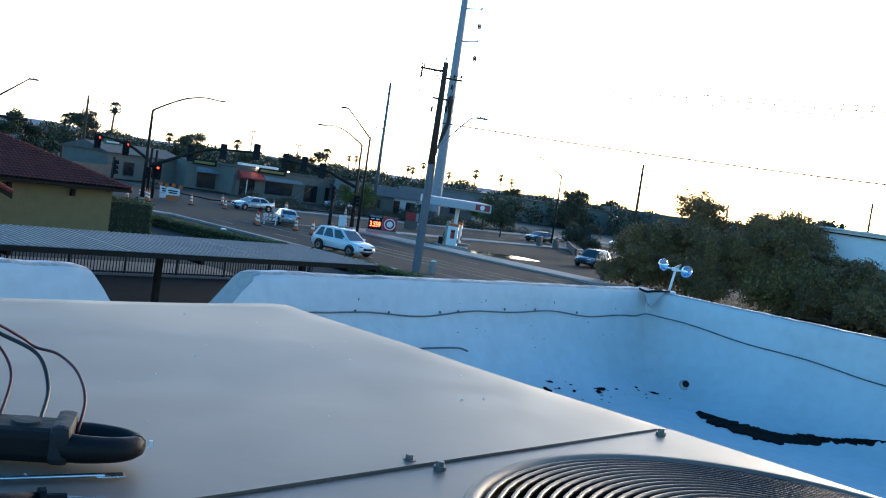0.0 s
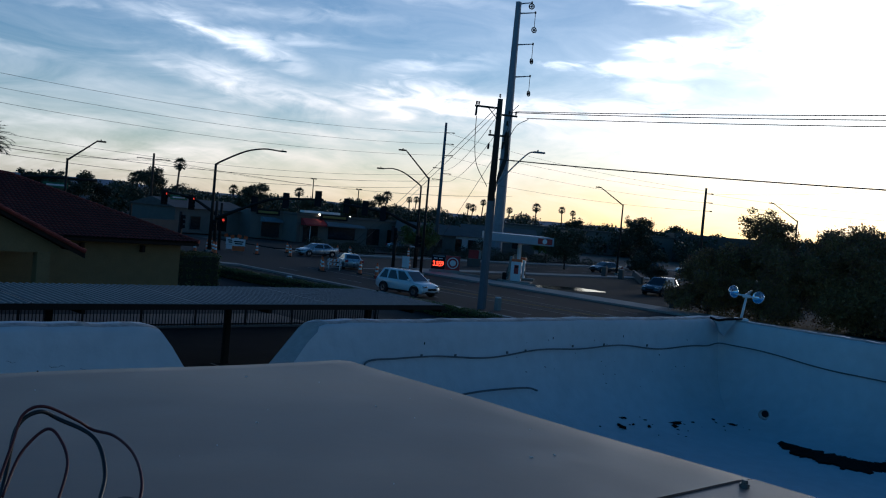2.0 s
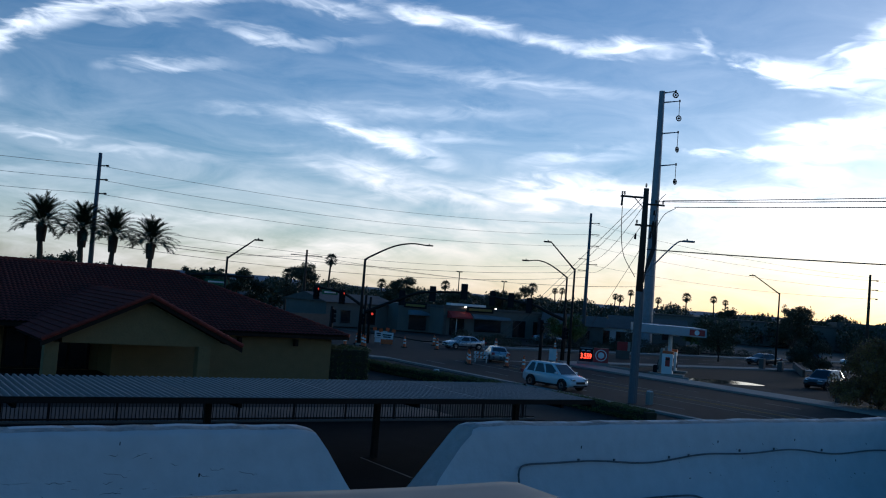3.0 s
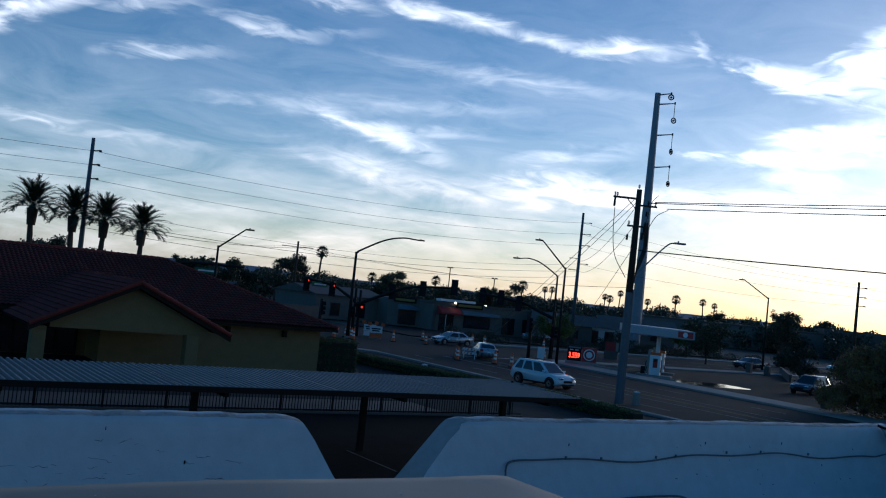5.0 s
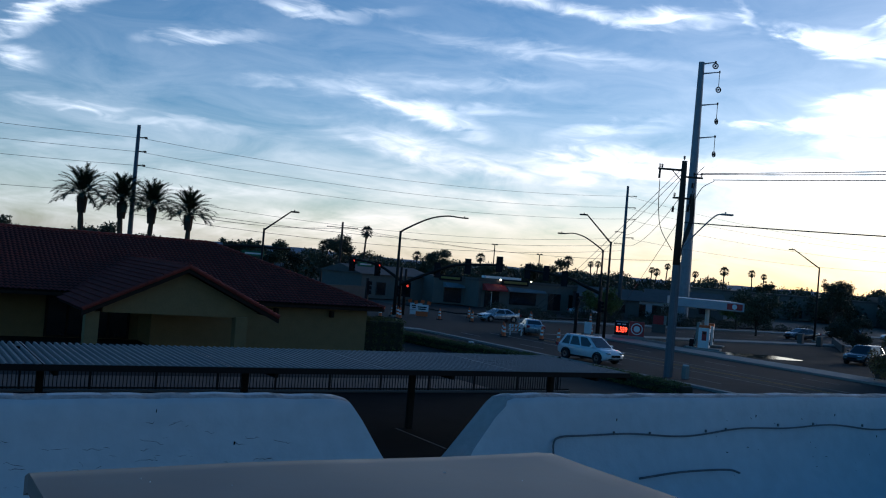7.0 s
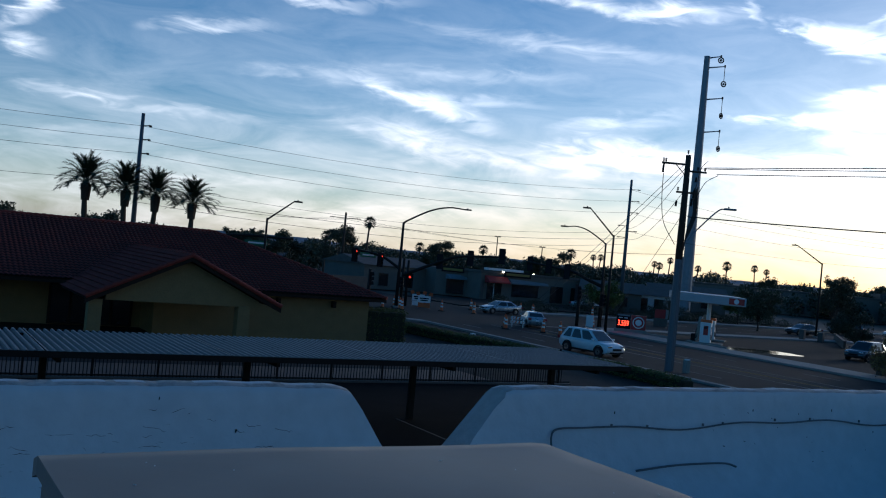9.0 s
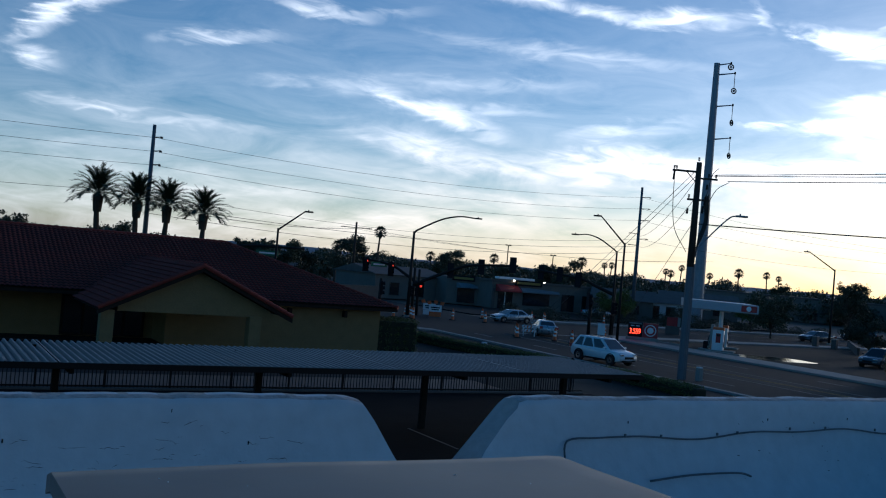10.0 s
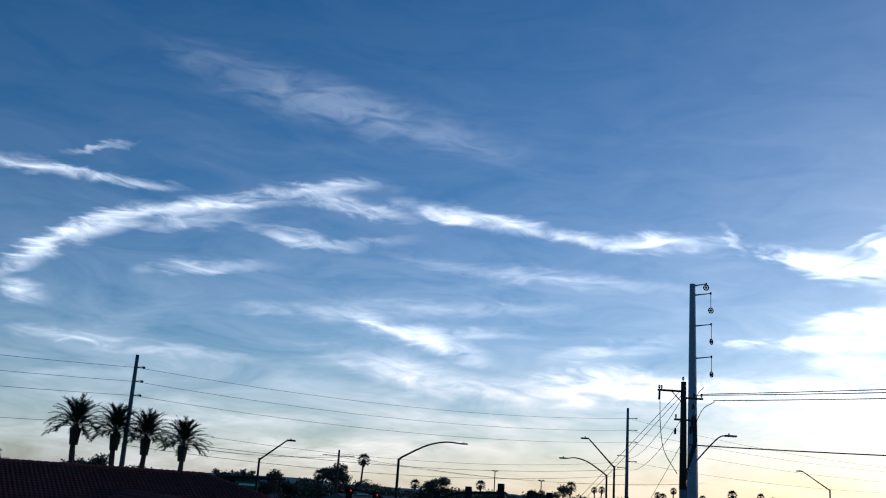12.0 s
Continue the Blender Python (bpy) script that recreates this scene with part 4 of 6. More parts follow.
def tiled_house():
    t = thing("tiled_building", (0, 0, 0), 0, "low tan stucco building with a red tiled hip roof", "building")
    X0, X1, Y0, Y1, E, R = -14.0, 27.5, 53.0, 70.4, 2.8, 5.98
    h = (Y1 - Y0) / 2
    rl, rr = (X0 + h, Y0 + h, R), (X1 - h, Y0 + h, R)
    part("wall", prism(B(), [(X0 + 0.8, Y0 + 3.8), (13.4, Y0 + 3.8), (13.4, Y0 + 0.8), (X1 - 0.8, Y0 + 0.8), (X1 - 0.8, Y1 - 0.8), (X0 + 0.8, Y1 - 0.8)], 0, E - 0.1), M["stucco"], t)
    bm = B()
    for q in (((X0, Y0, E), (X1, Y0, E), rr, rl), ((X1, Y0, E), (X1, Y1, E), rr), ((X1, Y1, E), (X0, Y1, E), rl, rr), ((X0, Y1, E), (X0, Y0, E), rl)):
        bm.faces.new([bm.verts.new(Vector(p) - Vector((0, 0, 0.03))) for p in q])
    prism(bm, [(X0, Y0), (X1, Y0), (X1, Y1), (X0, Y1)], E - 0.22, E - 0.04)
    part("roof_deck", bm, M["wood"], t, "dark brown eaves")
    bm = B()
    tiled_slope(bm, (X0, Y0, E), (X1, Y0, E), rl, rr)
    part("roof", bm, M["tile"], t, "weathered dark red tile courses")
    bm = B()
    tiled_slope(bm, (X1, Y0, E), (X1, Y1, E), rr, rr)
    part("roof", bm, M["tile"], t, "weathered dark red tile courses")
    bm = B()
    for a, b in ((rl, rr), ((X1, Y0, E), rr), ((X1, Y1, E), rr)):
        ridge_caps(bm, a, b)
    tagged(part("ridge", bm, M["tile"], t), kind="stuff")
    for x in (20.6, 24.2):
        part("eave_lamp", box(B(), (x, Y0 + 0.62, E - 0.55), (0.22, 0.35, 0.4), 0.03), M["wood"], t, "small dark lantern under the eaves")
    # porch with a gable
    gx, gy, half, ge, gr = 13.0, 45.7, 4.75, 2.45, 4.72
    yb = Y0 + (gr - E) / (R - E) * h + 0.3
    ylow = Y0 - 0.4
    bm = B()
    tiled_slope(bm, (gx - half, gy, ge), (gx - half, ylow, ge), (gx, gy, gr), (gx, yb, gr))
    part("porch_roof", bm, M["tile"], t)
    bm = B()
    tiled_slope(bm, (gx + half, ylow, ge), (gx + half, gy, ge), (gx, yb, gr), (gx, gy, gr))
    part("porch_roof", bm, M["tile"], t)
    bm = B()
    ridge_caps(bm, (gx, gy, gr), (gx, yb, gr))
    for s in (-1, 1):
        ridge_caps(bm, (gx + s * half, gy, ge + 0.02), (gx, gy, gr), 0.12)
    tagged(part("porch_ridge", bm, M["tile"], t), kind="stuff")
    bm = B()
    for s in (-1, 1):
        slab(bm, [(gx + s * half, ge - 0.26), (gx, gr - 0.26), (gx, gr - 0.02), (gx + s * half, ge - 0.02)], "y", gy - 0.02, gy + 0.1)
    for s in (-1, 1):
        a = [bm.verts.new(p) for p in ((gx + s * half, gy, ge - 0.05), (gx + s * half, ylow, ge - 0.05), (gx, yb, gr - 0.05), (gx, gy, gr - 0.05))]
        bm.faces.new(a)
    part("barge_board", bm, M["wood"], t, "dark brown boards under the porch roof")
    bm = slab(B(), [(gx - half + 1.0, 2.35), (gx + half - 1.0, 2.35), (gx + half - 1.0, ge + 0.2), (gx, gr - 0.28), (gx - half + 1.0, ge + 0.2)], "y", gy + 0.55, gy + 0.85)
    part("gable_wall", bm, M["stucco"], t, "tan stucco gable over the porch")
    for x in (gx - 4.2, gx + 2.95):
        part("column", box(B(), (x, gy + 0.7, 1.19), (0.62, 0.62, 2.38), 0.02), M["stucco"], t)
    # unseen flat ceiling, added to keep sky light off the porch walls
    part("porch_ceiling", box(B(), (gx - 0.6, (gy + Y0) / 2 + 0.9, 2.38), (7.6, Y0 - gy - 0.2, 0.06), 0.01), M["wood"], t, "unseen dark ceiling added to shade the entrance")
    dr = thing("door", (gx - 2.4, Y0 + 3.74, 0), 0, "dark glazed entrance doors")
    dr.parent = t
    part("frame", box(B(), (0, 0, 1.2), (4.6, 0.1, 2.3), 0.02), M["wood"], dr)
    for k in range(4):
        part("pane", box(B(), (-1.68 + 1.12 * k, -0.05, 1.2), (0.98, 0.04, 2.1), 0.01), M["window"], dr)
    for x in (1.0, -5.0):
        w = thing("window", (x, Y0 + 3.76, 1.4), 0, "dark aluminium window")
        w.parent = t
        part("frame", box(B(), (0, 0, 0), (2.0, 0.12, 1.3), 0.02), M["iron"], w)
        part("pane", box(B(), (0, -0.05, 0), (1.84, 0.06, 1.14)), M["window"], w)


tiled_house()


def carport():
    t = thing("carport", (0, 0, 0), 0, "long carport with a corrugated galvanised steel roof", "carport")
    x0, x1, y0, y1, z = -26.0, 23.9, 26.5, 31.3, 2.33
    for k in range(10):
        xa, xb = x0 + (x1 - x0) * k / 10, x0 + (x1 - x0) * (k + 1) / 10
        bm = B()
        n = int((xb - xa) / 0.05)
        P = [(xa + (xb - xa + 0.06) * i / n, 0.09 * (1 if (i % 4) in (0, 1) else 0)) for i in range(n + 1)]
        sag = 0.012 * noise.noise((k * 1.7, 0, 0))
        top = [[bm.verts.new((x, y, z + q + 0.05 + sag + (y - y0) * 0.004 + 0.004 * noise.noise((x * 2, y, 3)))) for x, q in P] for y in (y0 - 0.12, (y0 + y1) / 2, y1 + 0.12)]
        for a, b in zip(top, top[1:]):
            for i in range(n):
                bm.faces.new((a[i], a[i + 1], b[i + 1], b[i]))
        part("roof_sheet", bm, M["corr"], t)
    for y in (y0 - 0.16, y1 + 0.16):
        part("fascia", box(B(), ((x0 + x1) / 2, y, z + 0.045), (x1 - x0, 0.05, 0.17), 0.01), M["iron"], t, "dark steel edge beam")
    part("fascia", box(B(), (x1, (y0 + y1) / 2, z - 0.06), (0.07, y1 - y0, 0.2), 0.01), M["iron"], t, "dark steel edge beam")
    x = 22.6
    while x > x0:
        part("post", box(B(), (x, 29.3, 1.1), (0.2, 0.2, 2.2), 0.012), M["iron"], t)
        part("crossbeam", box(B(), (x, 28.9, z - 0.11), (0.12, 4.6, 0.18), 0.01), M["iron"], t)
        x -= 6.1
    # litter on the roof
    rng = random.Random(2)
    for k in range(9):
        x, y = rng.uniform(2, 23), rng.uniform(27.3, 30.8)
        bm = B()
        bmesh.ops.create_icosphere(bm, subdivisions=1, radius=0.1 * rng.uniform(0.5, 1.2), matrix=Matrix.Translation((x, y, z + 0.09 + (y - y0) * 0.004)) @ Matrix.Diagonal((1.5, 1, 0.45, 1)))
        solid("leaf_litter", bm, M["dirt"], "dark clump of leaf litter on the carport roof", "litter", group="litter on the carport")


carport()


def fence():
    t = thing("iron_fence", (0, 37.4, 0), 0, "black iron picket fence behind the carport", "fence")
    for z in (0.18, 1.62):
        part("rail", box(B(), (5.5, 0, z), (49, 0.04, 0.05)), M["iron"], t)
    base = box(B(), (0, 0, 0.86), (0.028, 0.028, 1.62))
    me = mesh_ob("picket", base, M["iron"])
    me.parent = t
    me.location.x = -0.5
    k = 0
    x = -0.5 + 0.145
    while x < 29.5:
        if k < 215:
            o = me.copy()
            scene.collection.objects.link(o)
            o.location.x = x
        x += 0.14
        k += 1
    x = 29.3
    while x > -18:
        part("post", box(B(), (x, 0, 0.9), (0.075, 0.075, 1.8), 0.006), M["iron"], t)
        x -= 2.45
    bm = B()
    x = -0.64
    while x > -18:
        box(bm, (x, 0, 0.86), (0.028, 0.028, 1.62))
        x -= 0.14
    tagged(part("pickets", bm, M["iron"], t), kind="stuff")


fence()


def hedges():
    t = thing("hedge_block", (27.5, 55.4, 0), 0, "tall clipped square hedge beside the tiled building", "hedge")
    # solid core in one dark colour behind the leaves
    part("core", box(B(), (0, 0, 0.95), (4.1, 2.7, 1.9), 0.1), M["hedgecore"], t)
    bl = []
    rng = random.Random(8)
    for i in range(-3, 4):
        for j in range(-3, 4):
            for k in range(5):
                if max(abs(i), abs(j)) == 3 or k == 4:
                    bl.append((i * 0.65, j * 0.42, 0.22 + k * 0.42, 0.3, 0.22, 0.2))
    leaves("foliage", bl, 21000, 0.045, M["hedge"], t, "dense dark green leaves", 3)
    t = thing("low_hedge", (0, 0, 0), 0, "long low clipped hedge along the road", "hedge")
    line = [(33.4, 64.0), (33.9, 57.0), (34.7, 52.0), (36.2, 46.2), (36.6, 43.6), (36.5, 38.5), (36.3, 35.6)]
    bm, bl = B(), []
    for n, ((xa, ya), (xb, yb)) in enumerate(zip(line, line[1:])):
        if n == 3:
            continue
        d = math.hypot(xb - xa, yb - ya)
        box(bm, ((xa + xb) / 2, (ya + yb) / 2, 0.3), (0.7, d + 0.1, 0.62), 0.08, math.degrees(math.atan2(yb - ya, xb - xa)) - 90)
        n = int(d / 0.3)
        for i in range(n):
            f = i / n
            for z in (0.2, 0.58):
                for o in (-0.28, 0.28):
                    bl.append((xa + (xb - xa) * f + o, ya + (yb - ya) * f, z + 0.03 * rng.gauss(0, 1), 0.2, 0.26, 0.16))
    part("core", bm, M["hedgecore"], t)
    leaves("foliage", bl, 42000, 0.045, M["hedge"], t, "dense green leaves with pale tips", 5)
    for (x, y, h) in ((34.9, 54.2, 0.75), (43.6, 43.0, 0.8)):
        b = thing("bollard", (x, y, 0), 0, "short pale concrete bollard beside the hedge", "bollard", "bollards")
        part("shaft", box(B(), (0, 0, h / 2), (0.34, 0.34, h), 0.03), M["concrete"], b)
        part("cap", box(B(), (0, 0, h + 0.03), (0.28, 0.28, 0.08), 0.02), M["white"], b)


hedges()


# ---------- poles, lamps, signals, wires ----------
def street_lamp(base, knee, tip, label, dark=True, arc=True, r=0.11):
    bx, by = base
    t = thing("street_lamp", (bx, by, 0), 0, label, "street lamp", "street lamps")
    m = M["darkpole"] if dark else M["galv"]
    part("base_plate", box(B(), (0, 0, 0.1), (0.5, 0.5, 0.2), 0.03), M["concrete"], t)
    part("pole", rod(B(), (0, 0, 0.15), (0, 0, knee), r * 1.3, r * 0.8, 12), m, t, smooth=True)
    a = Vector((0, 0, knee - 0.15))
    b = Vector((tip[0] - bx, tip[1] - by, tip[2]))
    if arc:
        mid = Vector((b.x * 0.45, b.y * 0.45, knee + (tip[2] - knee) * 0.80))
        m2 = Vector((b.x * 0.75, b.y * 0.75, tip[2] + 0.08))
        pts = smooth_pts([a, a + Vector((b.x * 0.08, b.y * 0.08, (tip[2] - knee) * 0.22)), mid, m2, b], 5)
    else:
        pts = [a, a.lerp(b, 0.5), b - (b - a).normalized() * 0.25 + Vector((0, 0, 0.0)), b]
    part("arm", tube(B(), pts, [r * 0.75 - r * 0.3 * i / (len(pts) - 1) for i in range(len(pts))], 8), m, t, smooth=True)
    d = Vector((b.x, b.y, 0)).normalized()
    ang = math.degrees(math.atan2(d.y, d.x))
    hd = part("lamp_head", box(B(), b + d * 0.33 + Vector((0, 0, 0.0)), (0.75, 0.30, 0.14), 0.05, ang), m, t)
    part("photocell", rod(B(), b + d * 0.3 + Vector((0, 0, 0.06)), b + d * 0.3 + Vector((0, 0, 0.17)), 0.05), m, t)
    return t


lampA = street_lamp((46.6, 87.6), 8.95, (51.2, 83.2, 10.75), "tall dark street lamp with a curved arm at the crossing", True, True, 0.15)
street_lamp((57.9, 67.6), 9.2, (56.1, 69.1, 11.5), "dark street lamp with a straight arm by the kerb", True, False)
street_lamp((62.2, 73.7), 8.6, (59.4, 76.5, 9.95), "dark street lamp with a curved arm by the kerb", True, True)
street_lamp((28.5, 78.6), 7.7, (30.4, 77.5, 9.3), "street lamp with a straight arm beyond the tiled roof", True, False)
street_lamp((100.2, 77.6), 9.3, (97.6, 79.4, 11.2), "street lamp with a straight arm on the far street", True, False)
street_lamp((128, 68), 9.5, (124.5, 70, 11.6), "far street lamp beyond the trees", True, False)


def signal(parent, at, turn, red=False, tall=1.15, back=True):
    s = thing("signal_head", at, turn, "traffic signal with a dark backplate" if not red else "traffic signal showing red")
    s.parent = parent
    part("backplate", box(B(), (0, 0.05, 0), (0.80, 0.04, tall + 0.4), 0.01), M["signdark"], s)
    bm = box(B(), (0, -0.07, 0), (0.36, 0.22, tall), 0.03)
    for k in (-1, 0, 1):
        rod(bm, (0, -0.16, k * tall / 3), (0, -0.36, k * tall / 3 + 0.03), 0.14, 0.15, 12, False)
    part("housing", bm, M["signdark"], s)
    if red:
        part("red_lens", rod(B(), (0, -0.185, tall / 3), (0, -0.20, tall / 3), 0.13, 0.13, 16), M["redlamp"], s, "lit red lens")


def mast(base, pts, heads, label, pole_h=6.0, sign=None):
    t = thing("signal_mast", (*base, 0), 0, label, "traffic signal", "traffic signals")
    part("pole", rod(B(), (0, 0, 0), (0, 0, pole_h), 0.17, 0.13, 12), M["darkpole"], t, smooth=True)
    P = smooth_pts([(x - base[0], y - base[1], z) for x, y, z in pts], 6)
    part("mast_arm", tube(B(), P, [0.19 - 0.08 * i / (len(P) - 1) for i in range(len(P))], 8), M["darkpole"], t, smooth=True)
    for (x, y, z, turn, red) in heads:
        signal(t, (x - base[0], y - base[1], z), turn, red)
    if sign:
        x, y, z, w, turn = sign
        s = thing("street_sign", (x - base[0], y - base[1], z), turn, "green street name sign")
        s.parent = t
        part("panel", box(B(), (0, 0, 0), (w, 0.03, 0.5), 0.01), M["green"], s)
        part("bar", box(B(), (0, -0.02, 0), (w * 0.72, 0.012, 0.16)), M["white"], s, "white lettering shown as a bar")
    return t


mast((47.3, 88.0), [(47.3, 88, 3.4), (48.6, 86.6, 4.3), (50.2, 84.8, 5.35), (51.4, 83.0, 5.95), (53.1, 77.6, 6.25)],
     [(50.0, 85.2, 5.2, 110, False), (51.75, 82.1, 5.85, 110, False), (52.9, 78.1, 6.3, 110, False), (46.7, 87.6, 2.7, 60, False), (47.9, 87.6, 2.9, -20, True)], "dark signal mast with three heads on a rising arm", 5.2)
mast((62.6, 74.0), [(62.6, 74.0, 4.2), (61.2, 75.2, 4.9), (60.2, 76.5, 5.5), (58.7, 82.0, 6.05)],
     [(59.95, 76.6, 5.4, 100, False), (59.4, 79.0, 5.8, 100, False), (58.9, 81.6, 5.85, 100, False), (62.3, 73.6, 2.9, 20, False)], "dark signal mast with heads over the crossing", 5.0)
mast((49.6, 91.2), [(49.6, 91.2, 3.4), (48.6, 92.4, 4.3), (47.3, 93.7, 5.2), (44.6, 95.2, 5.7)],
     [(47.3, 93.5, 4.75, 10, True), (44.8, 94.8, 5.05, 10, True)], "dark signal mast with lit red heads", 5.0, (46.1, 94.2, 5.15, 2.2, 12))
mast((24.5, 92.0), [(24.5, 92, 4.0), (27, 91, 5.4), (30, 90, 6.0), (35, 88.6, 6.1)], [], "far signal mast with a green street sign", 5.0, (31.5, 89.4, 5.4, 2.2, -10))
mast((56.6, 70.2), [(56.6, 70.2, 3.0), (56.75, 70.2, 3.3), (56.9, 70.2, 3.5)], [(56.3, 70.2, 3.6, 70, False)], "short signal post on the pavement", 4.2)
mast((35.3, 71.5), [(35.3, 71.5, 3.0), (35.4, 71.5, 3.1), (35.5, 71.5, 3.2)], [(35.2, 71.3, 3.4, 70, False)], "short signal post beyond the tiled building", 4.2)


def wire(a, b, sag, r=0.016, label="thin dark overhead wire"):
    a, b = Vector(a), Vector(b)
    n = 16
    pts = [a.lerp(b, i / n) - Vector((0, 0, sag * 4 * (i / n) * (1 - i / n))) for i in range(n + 1)]
    solid("overhead_wire", tube(B(), pts, r, 5), M["black"], label, "wire", group="overhead wires")


def steel_tower(x, y, h, r0, r1, arms, label, side):
    t = thing("transmission_pole", (x, y, 0), 0, label, "transmission pole", "transmission poles")
    part("foundation", rod(B(), (0, 0, 0), (0, 0, 0.5), r0 * 1.5, r0 * 1.5, 16), M["concrete"], t)
    part("shaft", rod(B(), (0, 0, 0.4), (0, 0, h), r0, r1, 12), M["galv"], t, "pale galvanised tapered shaft")
    d = Vector(side).normalized()
    for z, ln, drop in arms:
        a = thing("davit_arm", (0, 0, z), 0, "thin steel arm with a hanging pulley")
        a.parent = t
        b = d * (ln + r1) + Vector((0, 0, 0.35))
        part("arm", tube(B(), [d * r1 * 0.6, d * ln * 0.5 + Vector((0, 0, 0.12)), b], [0.13, 0.10, 0.07], 8), M["galv"], a)
        part("knob", rod(B(), b - Vector((0, 0, 0.15)), b + Vector((0, 0, 0.18)), 0.12), M["darkpole"], a)
        part("hanger", tube(B(), [b, b - Vector((0, 0, drop))], 0.045, 6), M["darkpole"], a)
        c = b - Vector((0, 0, drop + 0.35))
        side2 = Vector((0.8, -0.6, 0)) if z > 37 else Vector((0.95, -0.3, 0)) if z > 36 else Vector((0.98, 0.2, 0))
        bm = tube(B(), [c + 0.37 * (math.cos(2 * math.pi * k / 20) * side2 + math.sin(2 * math.pi * k / 20) * Vector((0, 0, 1))) for k in range(21)], 0.085, 6)
        for k in range(3):
            q = math.cos(math.pi * k / 3) * side2 + math.sin(math.pi * k / 3) * Vector((0, 0, 1))
            rod(bm, c - 0.3 * q, c + 0.3 * q, 0.04, 0.04, 6)
        rod(bm, c - 0.1 * side2.cross(Vector((0, 0, 1))), c + 0.1 * side2.cross(Vector((0, 0, 1))), 0.14)
        part("pulley", bm, M["darkpole"], a, "dark spoked stringing wheel")
    return t


steel_tower(100, 100, 38.0, 0.88, 0.42, [(37.75, 1.55, 0.2), (36.35, 2.2, 2.2), (31.75, 2.25, 2.2), (27.0, 2.25, 2.2)], "tall tapered galvanised steel transmission pole with stringing wheels", (0.8, -0.6, 0))
steel_tower(113, 39.5, 18.8, 0.45, 0.30, [(18.0, 1.4, 0.2), (16.0, 1.5, 1.0), (13.6, 1.5, 1.0)], "slender steel transmission pole beyond the white building", (0.6, -0.8, 0))


def lattice_pole(x, y, h, label, arms, r=0.2, wood=False):
    t = thing("utility_pole", (x, y, 0), 0, label, "utility pole", "utility poles")
    part("shaft", rod(B(), (0, 0, 0), (0, 0, h), r * 1.35, r * 0.75, 12), M["timber"] if wood else M["sleeve"], t, smooth=True)
    for z, dx, dy in arms:
        a = thing("insulator_arm", (0, 0, z), 0, "short arm with an insulator")
        a.parent = t
        part("arm", rod(B(), (0, 0, 0), (dx, dy, 0.06), 0.05, 0.04, 8), M["darkpole"], a)
        bm = B()
        for k in range(3):
            rod(bm, (dx * (1 + 0.12 * k), dy * (1 + 0.12 * k), 0.02), (dx * (1.08 + 0.12 * k), dy * (1.08 + 0.12 * k), 0.04), 0.11, 0.07, 8)
        part("insulator", bm, M["darkpole"], a)
    return t


dv = Vector((0.8, -0.6, 0))
lattice_pole(89.0, 101.2, 18.8, "slender utility pole with insulators on both sides", [(17.4, 0.8, -0.6), (15.8, 0.8, -0.6), (14.2, 0.8, -0.6), (12.3, -0.8, 0.6), (11.6, 0.8, -0.6), (10.7, -0.8, 0.6)], 0.22)
lattice_pole(18.6, 84.5, 15.7, "slender dark utility pole beside the palms", [(14.6, 0.5, -0.4), (13.4, 0.5, -0.4), (12.2, 0.5, -0.4), (9.8, 0.5, -0.4)], 0.2)
lattice_pole(119, 77.6, 13.0, "dark utility pole on the far street", [(12.2, 0.7, -0.5), (10.9, 0.7, -0.5), (9.7, 0.7, -0.5)], 0.2, True)
lattice_pole(62.7, 137.4, 11.2, "timber utility pole with a crossarm", [(10.3, 1.6, -0.9), (10.3, -1.6, 0.9), (10.3, 0.8, -0.45)], 0.2, True)
lattice_pole(150, 56.0, 12.5, "far timber utility pole", [(11.9, 0.9, -0.4), (11.9, -0.9, 0.4)], 0.2, True)
for i, z in enumerate((14.6, 13.4, 12.2, 9.8)):
    wire((18.6, 84.5, z), (89, 101.2, (17.4, 15.8, 14.2, 11.6)[i]), 1.2 if i < 3 else 1.6)
    wire((18.6, 84.5, z), (-50, 68.0, z + 0.6), 1.2)
    wire((89, 101.2, (17.4, 15.8, 14.2, 11.6)[i]), (119, 77.6, (12.6, 12.2, 10.9, 9.7)[i]), 0.8)
for dx, z in ((1.5, 10.3), (-1.5, 10.3), (0.8, 10.3)):
    wire((62.7 + dx, 137.4 - dx * 0.56, z), (28, 120, z - 0.4), 0.9)
    wire((62.7 + dx, 137.4 - dx * 0.56, z), (125, 122, z), 1.6)
wire((18.6, 84.5, 8.8), (89, 101.2, 10.6), 1.3, 0.022)
wire((18.6, 84.5, 8.0), (89, 101.2, 9.8), 1.4, 0.02)
wire((119, 77.6, 12.2), (150, 56, 11.9), 0.5)
wire((119, 77.6, 10.9), (150, 56, 11.2), 0.5)
wire((113, 39.5, 14.5), (119, 77.6, 12.2), 0.6)


def lot_light(x, y, h):
    t = thing("lot_light", (x, y, 0), 0, "slim dark car park light pole with twin heads", "lamp post", "car park lights")
    part("pole", rod(B(), (0, 0, 0), (0, 0, h), 0.12, 0.08, 8), M["darkpole"], t, smooth=True)
    for k in (-1, 1):
        part("lamp_head", box(B(), (k * 0.25, -k * 0.17, h), (0.42, 0.3, 0.2), 0.04, -34), M["darkpole"], t)


lot_light(91.7, 137.3, 10.0)
lot_light(98.1, 132.8, 8.9)


